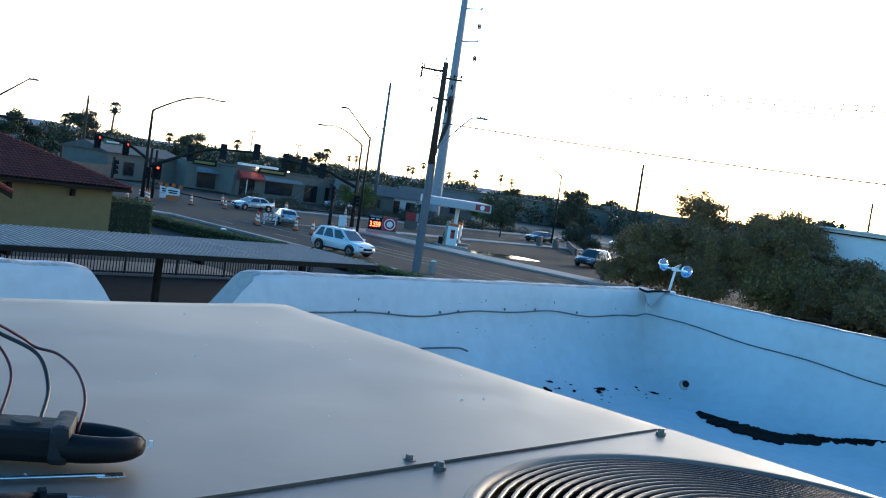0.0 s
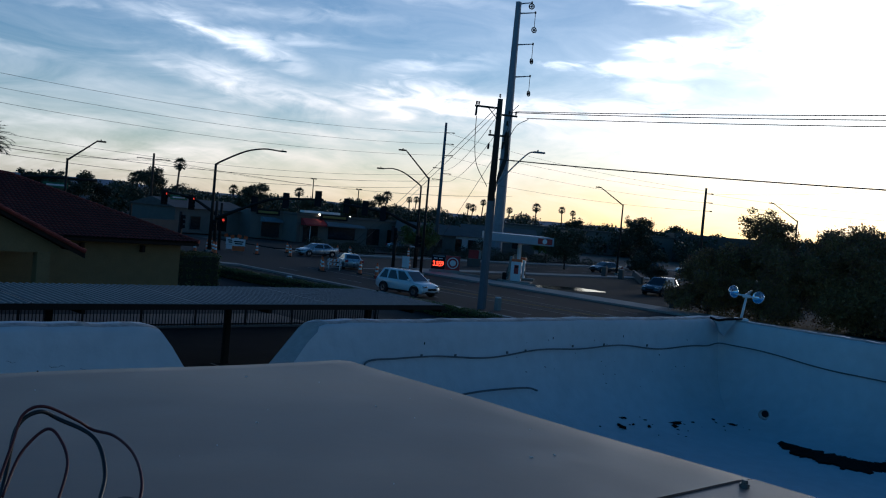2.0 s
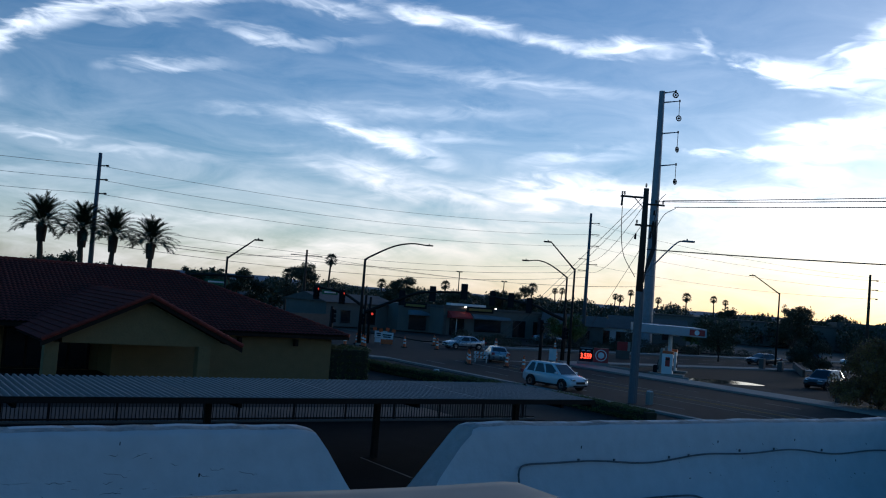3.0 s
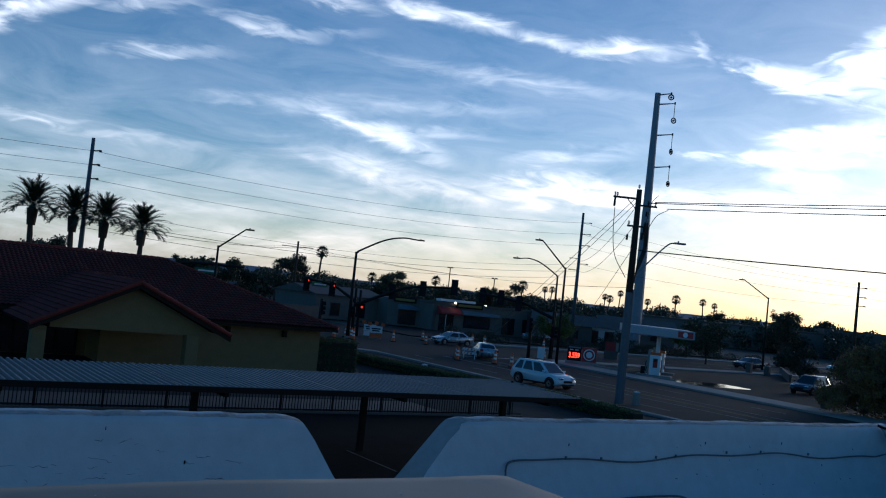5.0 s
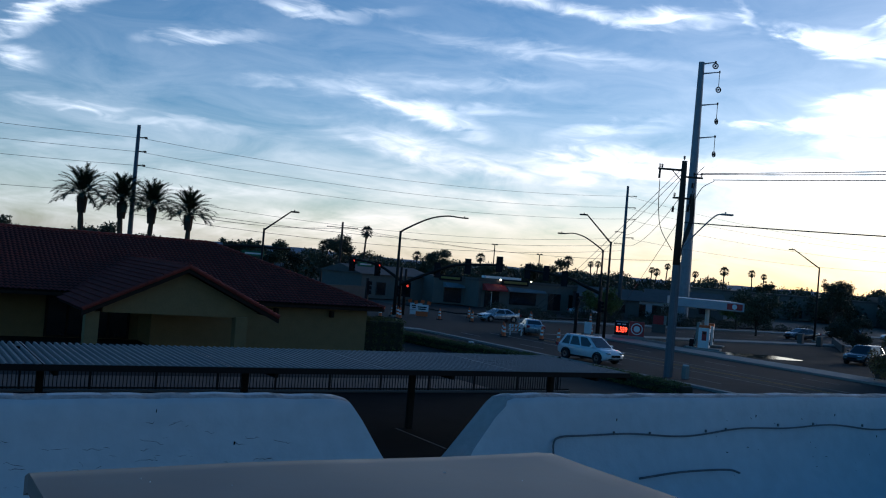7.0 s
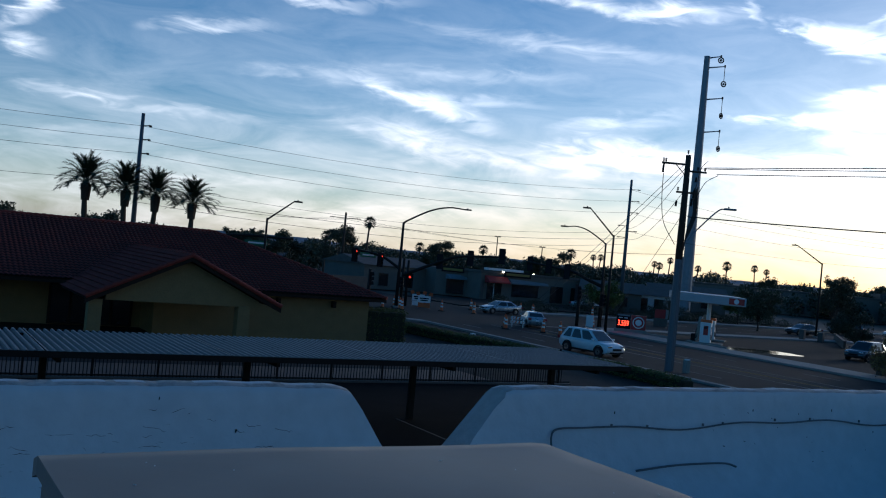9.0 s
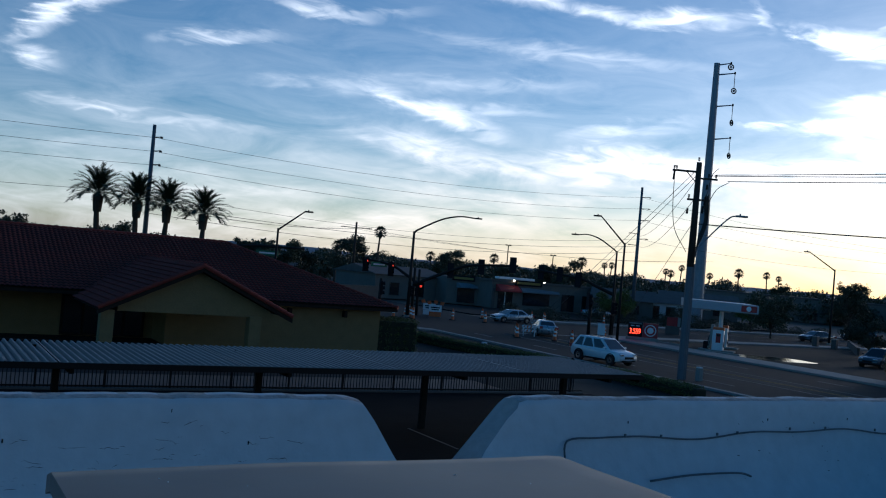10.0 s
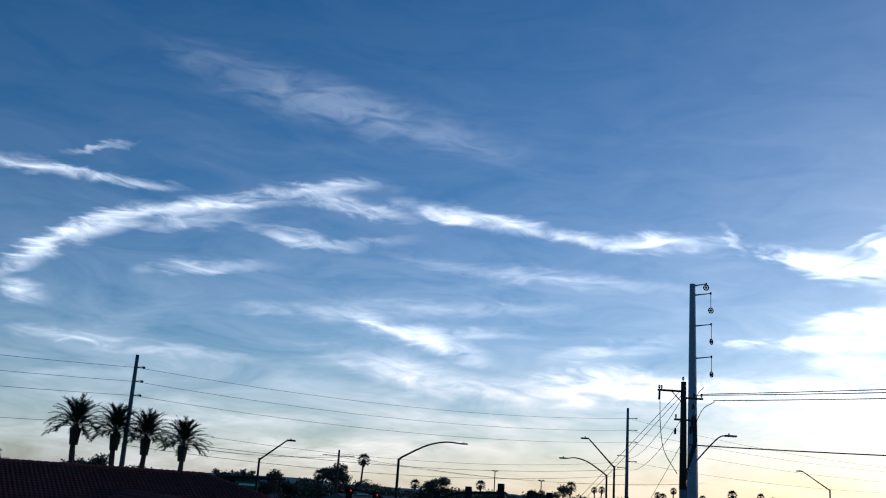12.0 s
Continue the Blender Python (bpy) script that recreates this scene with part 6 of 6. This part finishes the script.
# ---------- vehicles ----------
def car(kind, at, turn, paint, label, lights=False):
    x, y = at
    t = thing(kind, (x, y, 0.0), turn, label, "car" if kind != "pickup" else "pickup", "vehicles on the road")
    L, W, H, belt = dict(sedan=(4.8, 1.84, 1.46, 0.93), suv=(4.8, 1.92, 1.76, 1.04), pickup=(5.7, 1.95, 1.85, 1.10))[kind]
    h = L / 2
    if kind == "pickup":
        prof = [(-h, 0.5), (-h + 0.02, 1.08), (-h + 0.1, 1.14), (-0.62, 1.14), (-0.55, 1.12), (1.2, 1.12), (1.75, 1.09), (h - 0.35, 1.02), (h - 0.05, 0.88), (h, 0.5), (h - 0.25, 0.33), (-h + 0.25, 0.36)]
    elif kind == "suv":
        prof = [(-h, 0.5), (-h - 0.01, 0.82), (-h + 0.1, 1.06), (-1.2, 1.04), (0.9, 1.02), (1.25, 1.02), (1.75, 0.97), (h - 0.25, 0.86), (h - 0.03, 0.66), (h - 0.02, 0.42), (h - 0.3, 0.28), (-h + 0.3, 0.32)]
    else:
        prof = [(-h + 0.02, 0.45), (-h, 0.78), (-h + 0.12, 1.0), (-1.55, 1.03), (-0.6, 0.96), (0.9, 0.93), (1.2, 0.92), (1.75, 0.85), (h - 0.28, 0.72), (h - 0.03, 0.52), (h - 0.04, 0.34), (h - 0.35, 0.22), (-h + 0.4, 0.24)]
    # flanks bulge at the waist and the plan narrows towards both ends
    bm = B()
    rings = []
    for q in (-1.0, -0.97, -0.8, 0.0, 0.8, 0.97, 1.0):
        k = 1.0 - (0.12 if abs(q) == 1.0 else 0.03 if abs(q) > 0.9 else 0.0)
        zc = 0.62
        rings.append([bm.verts.new((x * (1 - 0.05 * abs(q) ** 4) + 0.0, q * W / 2 * (1 - 0.10 * (abs(x) / h) ** 6) * (1 - 0.06 * max(0.0, (z - 0.7))), zc + (z - zc) * k)) for x, z in prof])
    for a0, b0 in zip(rings, rings[1:]):
        for k in range(len(prof)):
            bm.faces.new((a0[k], a0[(k + 1) % len(prof)], b0[(k + 1) % len(prof)], b0[k]))
    bm.faces.new(rings[0][::-1]), bm.faces.new(rings[-1])
    part("body", bm, paint, t, smooth=True)
    a, b, c, d = dict(sedan=(-1.95, -0.95, 0.35, 1.35), suv=(-2.22, -1.75, 0.35, 1.35), pickup=(-0.6, -0.4, 0.85, 1.65))[kind]
    top = H - 0.02

    def at(k, z, s, out=0.0):
        """A point on the cabin's side: k from the rear to the front, s the side."""
        f = (z - belt + 0.05) / (top - belt + 0.05)
        xa, xb = a + (b - a) * f, d + (c - d) * f
        return Vector((xa + (xb - xa) * k, s * (W / 2 - 0.09 - 0.20 * f - 0.02 * (2 * k - 1) ** 4 + out), z))

    bm = B()
    zs = (belt - 0.05, (belt + top) / 2, top - 0.05, top)
    ks = [i / 8 for i in range(9)]
    grid = []
    for z in zs:
        pull = 0.07 if z == top else 0.0
        left, right = [at(k, z, 1, -pull) for k in ks], [at(k, z, -1, -pull) for k in reversed(ks)]
        grid.append([bm.verts.new(q) for q in left + right])
    n = len(grid[0])
    for r0, r1 in zip(grid, grid[1:]):
        for k in range(n):
            bm.faces.new((r0[k], r0[(k + 1) % n], r1[(k + 1) % n], r1[k]))
    for k in range(8):
        bm.faces.new((grid[-1][k], grid[-1][k + 1], grid[-1][n - 2 - k], grid[-1][n - 1 - k]))
    part("cabin", bm, paint, t, smooth=True)

    def pane(corners, out):
        bm = B()
        lo, hi = [bm.verts.new(q - out * 0.01) for q in corners], [bm.verts.new(q + out * 0.006) for q in corners]
        m = len(corners)
        bm.faces.new(lo[::-1]), bm.faces.new(hi)
        for k in range(m):
            bm.faces.new((lo[k], lo[(k + 1) % m], hi[(k + 1) % m], hi[k]))
        part("window", bm, M["carglass"], t)

    z0, z1 = belt + 0.02, top - 0.10
    for s in (-1, 1):
        for k0, k1 in dict(sedan=((0.10, 0.46), (0.49, 0.92)), suv=((0.06, 0.27), (0.30, 0.58), (0.61, 0.93)), pickup=((0.10, 0.45), (0.49, 0.92)))[kind]:
            pane([at(k0, z0, s), at(k1, z0, s), at(k1 - 0.03, z1, s), at(k0 + 0.03, z1, s)], Vector((0, s, 0.25)))
    pane([at(1, z0, -1, -0.07), at(1, z0, 1, -0.07), at(1, z1 + 0.02, 1, -0.07), at(1, z1 + 0.02, -1, -0.07)], Vector((0.8, 0, 0.6)))
    pane([at(0, z0 + 0.02, -1, -0.09), at(0, z0 + 0.02, 1, -0.09), at(0, z1, 1, -0.09), at(0, z1, -1, -0.09)], Vector((-0.9, 0, 0.4)))
    if kind == "suv":
        for s in (-1, 1):
            part("roof_rail", tube(B(), [(b + 0.25, s * 0.62, top), (b + 0.35, s * 0.62, top + 0.06), (c - 0.35, s * 0.62, top + 0.06), (c - 0.2, s * 0.62, top)], 0.018, 6), M["plastic"], t)
    if kind == "pickup":
        part("bed", box(B(), (-1.75, 0, 1.13), (2.05, W - 0.3, 0.06), 0.01), M["plastic"], t, "dark open load bed")
    wr = 0.37 if kind != "sedan" else 0.33
    for px in (-h * 0.60, h * 0.62):
        for s in (-1, 1):
            w = thing("wheel", (px, s * (W / 2 - 0.10), wr), 0)
            w.parent = t
            part("tyre", rod(B(), (0, -0.11, 0), (0, 0.125, 0), wr, wr, 24), M["rubber"], w, smooth=False)
            part("rim", rod(B(), (0, 0.0, 0), (0, s * 0.135, 0), wr * 0.62, wr * 0.58, 12), M["chrome"], w)
            part("hub", rod(B(), (0, 0, 0), (0, s * 0.15, 0), 0.06, 0.05, 10), M["plastic"], w)
            part("wheel_arch", tube(B(), [(wr * 1.14 * math.cos(q), s * 0.075, wr * 1.14 * math.sin(q)) for q in [math.pi * i / 10 for i in range(11)]], 0.035, 6), M["plastic"], w)
    for s in (-1, 1):
        zl = 0.80 if kind == "sedan" else 0.92
        part("headlight", box(B(), (h - 0.24, s * (W / 2 - 0.33), zl - 0.13), (0.3, 0.36, 0.13), 0.05), M["headlamp"] if lights else M["chrome"], t)
        part("tail_light", box(B(), (-h + 0.03, s * (W / 2 - 0.2), zl + 0.05), (0.12, 0.3, 0.22), 0.03), M["signred"], t)
        part("mirror", box(B(), (d - 0.35, s * (W / 2 + 0.09), belt + 0.1), (0.12, 0.2, 0.14), 0.04), paint, t)
        part("sill", box(B(), (0, s * (W / 2 - 0.02), 0.33), (L * 0.5, 0.06, 0.12), 0.02), M["plastic"], t)
    part("grille", box(B(), (h - 0.06, 0, 0.6), (0.08, W * 0.46, 0.16), 0.03), M["plastic"], t)
    part("front_bumper", box(B(), (h - 0.09, 0, 0.40), (0.1, W * 0.7, 0.10), 0.03), M["plastic"], t)
    part("number_plate", box(B(), (-h - 0.0, 0, 0.72), (0.05, 0.32, 0.15), 0.005), M["white"], t)
    return t


car("suv", (42.9, 51.4), -82, M["carwhite"], "white sport utility car driving on the road")
car("sedan", (59.6, 87.4), 176, M["carsilver"], "silver sedan waiting at the crossing")
car("sedan", (53.0, 72.2), 64, M["carsilver"], "silver sedan waiting among the traffic cones")
car("suv", (76.0, 53.5), 190, M["cargrey"], "dark sport utility car on the station lot")
car("sedan", (78.5, 50.6), 195, M["carsilver"], "grey sedan parked on the station lot")
car("sedan", (101.5, 80.5), 172, M["cargrey"], "dark sedan on the far street")
car("suv", (118.0, 86.6), 150, M["cargrey"], "dark car parked before the shops")
car("pickup", (124.0, 81.5), 150, M["carwhite"], "white truck parked before the shops")
car("sedan", (88.0, 107.5), 5, M["carsilver"], "silver car parked before the bank")


# ---------- road works ----------
def works():
    c = thing("traffic_cone", (47.2, 68.2, 0), 0, "orange and white striped channelizer on a black base", "traffic cone", "traffic cones")
    part("base", box(B(), (0, 0, 0.05), (0.5, 0.5, 0.1), 0.03), M["rubber"], c)
    for k in range(6):
        part("band", rod(B(), (0, 0, 0.1 + 0.16 * k), (0, 0, 0.26 + 0.16 * k), 0.17 - 0.012 * k, 0.158 - 0.012 * k, 12), M["white"] if k in (2, 4) else M["orange"], c)
    part("handle", rod(B(), (0, 0, 1.06), (0, 0, 1.2), 0.05, 0.06, 8), M["orange"], c)
    for x, y in ((48.2, 69.8), (50.0, 66.5), (50.3, 64.5), (48.8, 59.6), (49.4, 58.7), (51.3, 86.2), (58.0, 91.0), (64.8, 90.9), (66.4, 90.7), (65.4, 89.2), (45.7, 84.6), (49.6, 92.6), (77.0, 92.6), (75.0, 88.6), (61.3, 73.5), (46.2, 86.0), (44.4, 86.4), (46.9, 88.6), (54.6, 85.0), (94.0, 89.2)):
        copy_thing(c, pose(x, y, 0, 0, 0, (x * 37) % 90))
    t = thing("barricade", (50.0, 70.4, 0), -40, "striped white and orange barricade on the road", "barricade")
    for z in (0.5, 0.85):
        part("board", box(B(), (0, 0, z), (1.3, 0.04, 0.22), 0.01), M["white"], t)
        for k in range(4):
            part("stripe", box(B(), (-0.48 + 0.32 * k, -0.025, z), (0.13, 0.012, 0.21), 0, 0, Matrix.Rotation(radians(30), 4, "Y")), M["orange"], t)
    for s in (-0.5, 0.5):
        part("leg", box(B(), (s, 0, 0.5), (0.06, 0.3, 1.0), 0.01, 0), M["white"], t)
    for x, y, turn, low in ((51.3, 91.4, -30, M["white"]), (50.6, 88.8, -30, M["orange"])):
        t = thing("work_sign", (x, y, 0), turn, "temporary road works board with orange flags", "sign", "road works signs")
        t.scale = (0.8, 0.8, 0.8)
        part("panel", box(B(), (0, 0, 1.25), (1.7, 0.05, 0.9), 0.01), M["white"], t)
        part("bar", box(B(), (0, -0.03, 1.35), (1.2, 0.02, 0.16)), M["signdark"], t, "dark bar of unreadable lettering")
        part("bar", box(B(), (0, -0.03, 1.08), (1.0, 0.02, 0.16)), M["signdark"], t, "dark bar of unreadable lettering")
        part("panel", box(B(), (0, 0, 0.45), (1.6, 0.05, 0.62), 0.01), low, t)
        for s in (-0.75, 0.75):
            part("leg", box(B(), (s, 0.06, 0.75), (0.06, 0.06, 1.5)), M["galv"], t)
            part("flag", box(B(), (s * 1.15, 0, 1.95), (0.5, 0.03, 0.45), 0.01, 0, Matrix.Rotation(radians(20 * s), 4, "Y")), M["orange"], t, "orange warning flag")
    t = thing("sign_frame", (59.3, 71.6, 0), -40, "white folding sign frame on the pavement", "sign")
    part("panel", box(B(), (0, 0, 0.85), (0.7, 0.05, 1.2), 0.01), M["white"], t)
    for s in (-0.3, 0.3):
        part("leg", box(B(), (s, 0.2, 0.5), (0.06, 0.06, 1.1), 0, 0, Matrix.Rotation(radians(18), 4, "X")), M["galv"], t)


works()


# ---------- trees, palms, bushes, distance ----------
def tree(at, h, spread, n, size, material, label, seed, trunk=0.35, second=None, group="trees", limbs=11):
    x, y = at
    rng = random.Random(seed)
    t = thing("tree", (x, y, -0.05), 0, label, "tree", group)
    fork = h * trunk
    bm = tube(B(), smooth_pts([(0, 0, 0), (0.08, 0.05, fork * 0.5), (0.0, 0.1, fork), (0.1, 0.0, h * 0.7)], 4), [0.17 * h / 6 - 0.012 * h / 6 * i for i in range(13)], 8)
    part("trunk", bm, M["bark"], t, smooth=True)
    bl = []
    for k in range(limbs):
        a = 2.4 * k + rng.random()
        r = spread * (0.25 + 0.7 * rng.random())
        z = fork + (h - fork) * (0.15 + 0.78 * rng.random())
        r *= 1.0 - 0.55 * max(0, (z - fork) / (h - fork) - 0.45)
        c = Vector((r * math.cos(a), r * math.sin(a), z))
        part("limb", tube(B(), smooth_pts([(0.02, 0.05, fork * rng.uniform(0.75, 1.0)), c * 0.45 + Vector((0, 0, fork * 0.4)), c], 4), [0.07 * h / 6 * (1 - i / 10) for i in range(9)], 6), M["bark"], t)
        s = spread * rng.uniform(0.24, 0.42)
        bl.append((c.x, c.y, c.z, s, s, s * rng.uniform(0.6, 0.9)))
        for q in range(8):
            o = Vector((rng.gauss(0, 1), rng.gauss(0, 1), rng.gauss(0, 0.8))).normalized() * s * rng.uniform(0.8, 1.35)
            w = s * rng.uniform(0.16, 0.46)
            bl.append((c.x + o.x, c.y + o.y, max(c.z + o.z, fork * 0.5), w, w, w * 0.8))
    leaves("crown", bl, n, size, material, t, "", seed, 0.5, 0.15)
    if second:
        leaves("crown", bl, n // 4, size * 1.1, second, t, "rusty seed clusters over the crown", seed + 50, 0.6, 0.75)
    return t


for i, (x, y, h, s, lb) in enumerate(((63.6, 40.2, 5.0, 2.3, "broad olive-green tree with rusty seed clusters beside the road"), (65.4, 37.0, 7.6, 2.4, "tall olive tree with rusty clusters beside the road"), (64.4, 34.2, 5.6, 2.3, "broad olive-green tree with rusty seed clusters beside the road"),
                                      (67.6, 32.0, 7.6, 2.5, "tall olive tree with rusty clusters beside the road"), (66.2, 29.4, 6.6, 2.4, "olive tree with rusty clusters beside the white building"), (65.6, 25.4, 4.6, 2.2, "smaller olive-green tree beside the white building"), (65.2, 21.0, 4.7, 2.4, "smaller olive-green tree beside the white building"))):
    tree((x, y), h, s * 1.25, 42000, 0.075, M["leafdry"], lb, 20 + i, 0.08, M["leafrust"], "roadside trees", 26)
bl = []
rq = random.Random(77)
for k in range(60):
    s = rq.uniform(0.8, 1.7)
    bl.append((rq.uniform(63.6, 67.2), rq.uniform(18.5, 41.5), rq.uniform(0.5, 3.2), s, s, s * 0.9))
tagged(leaves("underbrush", bl, 26000, 0.085, M["leafdry"], None, "dense olive underbrush below the roadside trees", 31, 0.5, 0.4), kind="stuff")
tree((86.5, 62.2), 3.9, 2.2, 16000, 0.075, M["leafdark"], "round dark green tree on the station lot", 40, 0.3)
tree((96.5, 83.5), 5.2, 3.0, 9000, 0.12, M["leafdark"], "dark green tree beyond the far street", 41, 0.3)
tree((104.5, 88.0 + 6), 4.3, 2.4, 7000, 0.12, M["hedge"], "small green tree beyond the far street", 42, 0.3)
tree((80.5, 95.0), 4.2, 2.4, 7000, 0.11, M["hedge"], "small green tree on the corner", 43, 0.3)
for i, (x, y, z) in enumerate(((127.9, 96.3, 8.2), (80.0, 138.6, 7.8), (98.9, 127.5, 8.7), (89.0, 135.5, 6.9), (71.0, 143.5, 6.4), (153.7, 115.1, 8.0), (121.0, 55.5, 8.2), (118.0, 50.5, 8.6), (113.0, 47.0, 8.6), (100.8, 172.8, 9.5), (118.8, 162.3, 9.0), (165.4, 123.3, 9.4), (39.6, 116, 7.0), (43.8, 119.4, 7.6), (47.9, 122.7, 6.8), (12.4, 120.4, 8.0), (66.6, 146.5, 9.5), (177.7, 150.9, 8.2), (21.5, 112, 7.8))):
    tree((x, y), z * 0.92, z * 0.38, 10000, 0.14, M["leafdark"], "dark full-grown tree in the distance", 60 + i, 0.3, None, "far trees")


def date_palm(h):
    rng = random.Random(5)
    t = thing("date_palm", (14.5, 84.6, 0), 0, "date palm with a thick trunk and feathery crown", "palm", "date palms")
    part("trunk", tube(B(), [(0.05 * math.sin(k), 0.05 * math.cos(k * 1.3), h * k / 12) for k in range(13)], [0.21 + 0.03 * (k % 2) for k in range(11)] + [0.3, 0.3], 10), M["bark"], t)
    part("boot", rod(B(), (0, 0, h - 1.5), (0, 0, h - 0.1), 0.34, 0.46, 12), M["bark"], t, "ragged swelling below the crown")
    for k in range(60):
        a = 2.39996 * k
        lift = 1.45 - 1.55 * (k / 60) ** 1.1
        L = rng.uniform(2.35, 2.95)
        v, f = [], []
        P = []
        for i in range(9):
            s = i / 8
            e = lift + 0.10 - (0.75 + 0.45 * (1 - abs(lift - 0.5))) * s * s
            P.append(Vector((0, 0, 0)) if i == 0 else P[-1] + Vector((math.cos(a) * math.cos(e), math.sin(a) * math.cos(e), math.sin(e))) * L / 8)
        side = Vector((-math.sin(a), math.cos(a), 0))
        for i in range(3, 9):
            for q in (0.0, 0.2, 0.4, 0.6, 0.8):
                p = P[i - 1].lerp(P[i], q)
                d = (P[i] - P[i - 1]).normalized()
                ll = 0.52 * (1.0 - 0.6 * abs(i / 8 - 0.55)) * rng.uniform(0.8, 1.1)
                for s in (-1, 1):
                    tip = p + (side * s * 0.62 + d * 0.8 + Vector((0, 0, rng.uniform(-0.05, 0.3)))).normalized() * ll
                    n = len(v)
                    v += [p - d * 0.04, p + d * 0.04, tip + d * 0.015, tip - d * 0.015]
                    f.append((n, n + 1, n + 2, n + 3))
        n = len(v)
        for i in range(9):
            v += [P[i] + side * 0.025 * (1 - i / 9), P[i] - side * 0.025 * (1 - i / 9), P[i] + Vector((0, 0, 0.03 * (1 - i / 9)))]
        for i in range(8):
            for j in range(3):
                f.append((n + 3 * i + j, n + 3 * i + (j + 1) % 3, n + 3 * i + 3 + (j + 1) % 3, n + 3 * i + 3 + j))
        o = raw("frond", v, f, M["frond"], t)
        o.location = (0, 0, h)
    return t


dp = date_palm(9.2)
for x, y, s, a in ((17.4, 82.9, 0.97, 70), (19.6, 81.6, 0.94, 160), (22.3, 80.0, 0.90, 250)):
    q = copy_thing(dp, pose(x, y, 0, 0, 0, a))
    q.scale = (s, s, s)


def fan_palm(x, y, z, seed):
    t = thing("fan_palm", (x, y, -0.1), 0, "slender fan palm with a round head in the distance", "palm", "fan palms")
    rng = random.Random(seed)
    b, k = rng.uniform(-0.8, 0.8), rng.uniform(0.65, 1.05)
    part("trunk", tube(B(), smooth_pts([(b, 0, 0), (b * 0.6, 0.1, z * 0.5), (0, 0, z)], 5), [0.24 - 0.011 * i for i in range(11)], 8), M["bark"], t, smooth=True)
    v, f = [], []
    for j in range(34):
        a, e = 2.39996 * j, 1.4 - 2.3 * j / 34
        d = Vector((math.cos(a) * math.cos(e), math.sin(a) * math.cos(e), math.sin(e)))
        sd = Vector((-math.sin(a), math.cos(a), 0))
        up = sd.cross(d)
        hub = Vector((0, 0, z)) + d * 0.75 * k
        n = len(v)
        v += [Vector((0, 0, z)) - sd * 0.03, Vector((0, 0, z)) + sd * 0.03, hub + sd * 0.02, hub - sd * 0.02]
        f.append((n, n + 1, n + 2, n + 3))
        for q in range(-4, 5):
            b2 = q * 0.3
            tip = hub + (d * math.cos(b2) + sd * math.sin(b2)) * 0.75 * k * rng.uniform(0.85, 1.1) - Vector((0, 0, 0.16 * rng.random() + 0.1 * abs(b2)))
            w2 = sd * math.cos(b2) * 0.075 * k - d * math.sin(b2) * 0.075 * k
            mid = hub.lerp(tip, 0.5) + up * 0.04
            n = len(v)
            v += [hub, mid + w2, tip, mid - w2]
            f.append((n, n + 1, n + 2, n + 3))
    raw("crown", v, f, M["frond"], t)
    part("skirt", rod(B(), (0, 0, z - 1.3 * k), (0, 0, z + 0.05), 0.22, 0.42 * k, 9), M["bark"], t, "dry hanging skirt of old fronds")


for i, p in enumerate([(70.4, 144.3, 10.3), (68.3, 157.2, 7.5), (71.1, 161.3, 7.9), (125.3, 193.3, 8.2), (116.9, 209.8, 7.5), (118.6, 150.8, 8.6), (154.8, 187.6, 9.0), (159.6, 190.5, 9.2), (182.2, 194.7, 9.0), (186.9, 197.7, 8.6), (171.5, 177.7, 10.0), (177.7, 174.1, 8.6), (160.9, 149.1, 9.4), (205.8, 180.8, 10.2), (207.5, 178.1, 9.6)]):
    fan_palm(*p, 80 + i)

# belt of trees along the horizon, low planting, mountains
rng = random.Random(12)
bl = []
for k in range(1150):
    az = rng.uniform(-12, 86)
    d = rng.uniform(205, 380)
    h = (rng.uniform(3.6, 5.4) + 3.2 * max(0.0, noise.noise((az * 0.55, 3, 7)) + 0.1)) * (d / 230) ** 0.5
    r = rng.uniform(1.6, 3.6)
    x, y = d * math.sin(radians(az)), d * math.cos(radians(az))
    bl.append((x, y, h * 0.55, r, r, h * 0.55))
tagged(leaves("tree_belt", bl, 380000, 0.32, M["leafdark"], None, "dark belt of distant trees along the horizon", 9, 0.75, 0.3, 0.06), kind="stuff")
bl = []
for k in range(34):
    x = rng.uniform(64, 130)
    y = rng.uniform(93.5, 99.5) + max(0, (x - 100)) * 0.1
    s = rng.uniform(0.35, 0.95)
    bl.append((x, y, s * 0.6 - 0.1, s * 1.2, s * 1.2, s * 0.8))
for k in range(26):
    x, y, s = rng.uniform(70, 125), rng.uniform(99.5, 110), rng.uniform(0.4, 1.0)
    bl.append((x, y, s * 0.6 - 0.1, s * 1.2, s * 1.2, s * 0.8))
for x, y, s in ((93.8, 94.2, 1.3), (87.3, 100.5, 1.5), (85.0, 104.0, 1.5), (100.7, 104, 1.7), (68.4, 92.9, 1.2), (94.0, 97.5, 1.3), (64.6, 95.2, 1.3)):
    bl.append((x, y, s * 0.6, s, s, s * 0.85))
tagged(leaves("low_planting", bl, 46000, 0.075, M["leafdark"], None, "dark rounded desert shrubs on the gravel", 15, 0.5, 0.6), kind="stuff")
bm = B()
prev = None
for k in range(121):
    az = radians(-30 + k)
    h = 14 + 26 * max(0, noise.noise((k * 0.09, 1, 4))) + 12 * noise.noise((k * 0.35, 2, 5))
    a = bm.verts.new((3900 * math.sin(az), 3900 * math.cos(az), -2))
    b = bm.verts.new((4100 * math.sin(az), 4100 * math.cos(az), max(h, 4)))
    if prev:
        bm.faces.new((prev[0], a, b, prev[1]))
    prev = (a, b)
solid("backdrop_mountain", bm, M["hill"], "low hazy mountain ridge on the horizon", kind="structure")
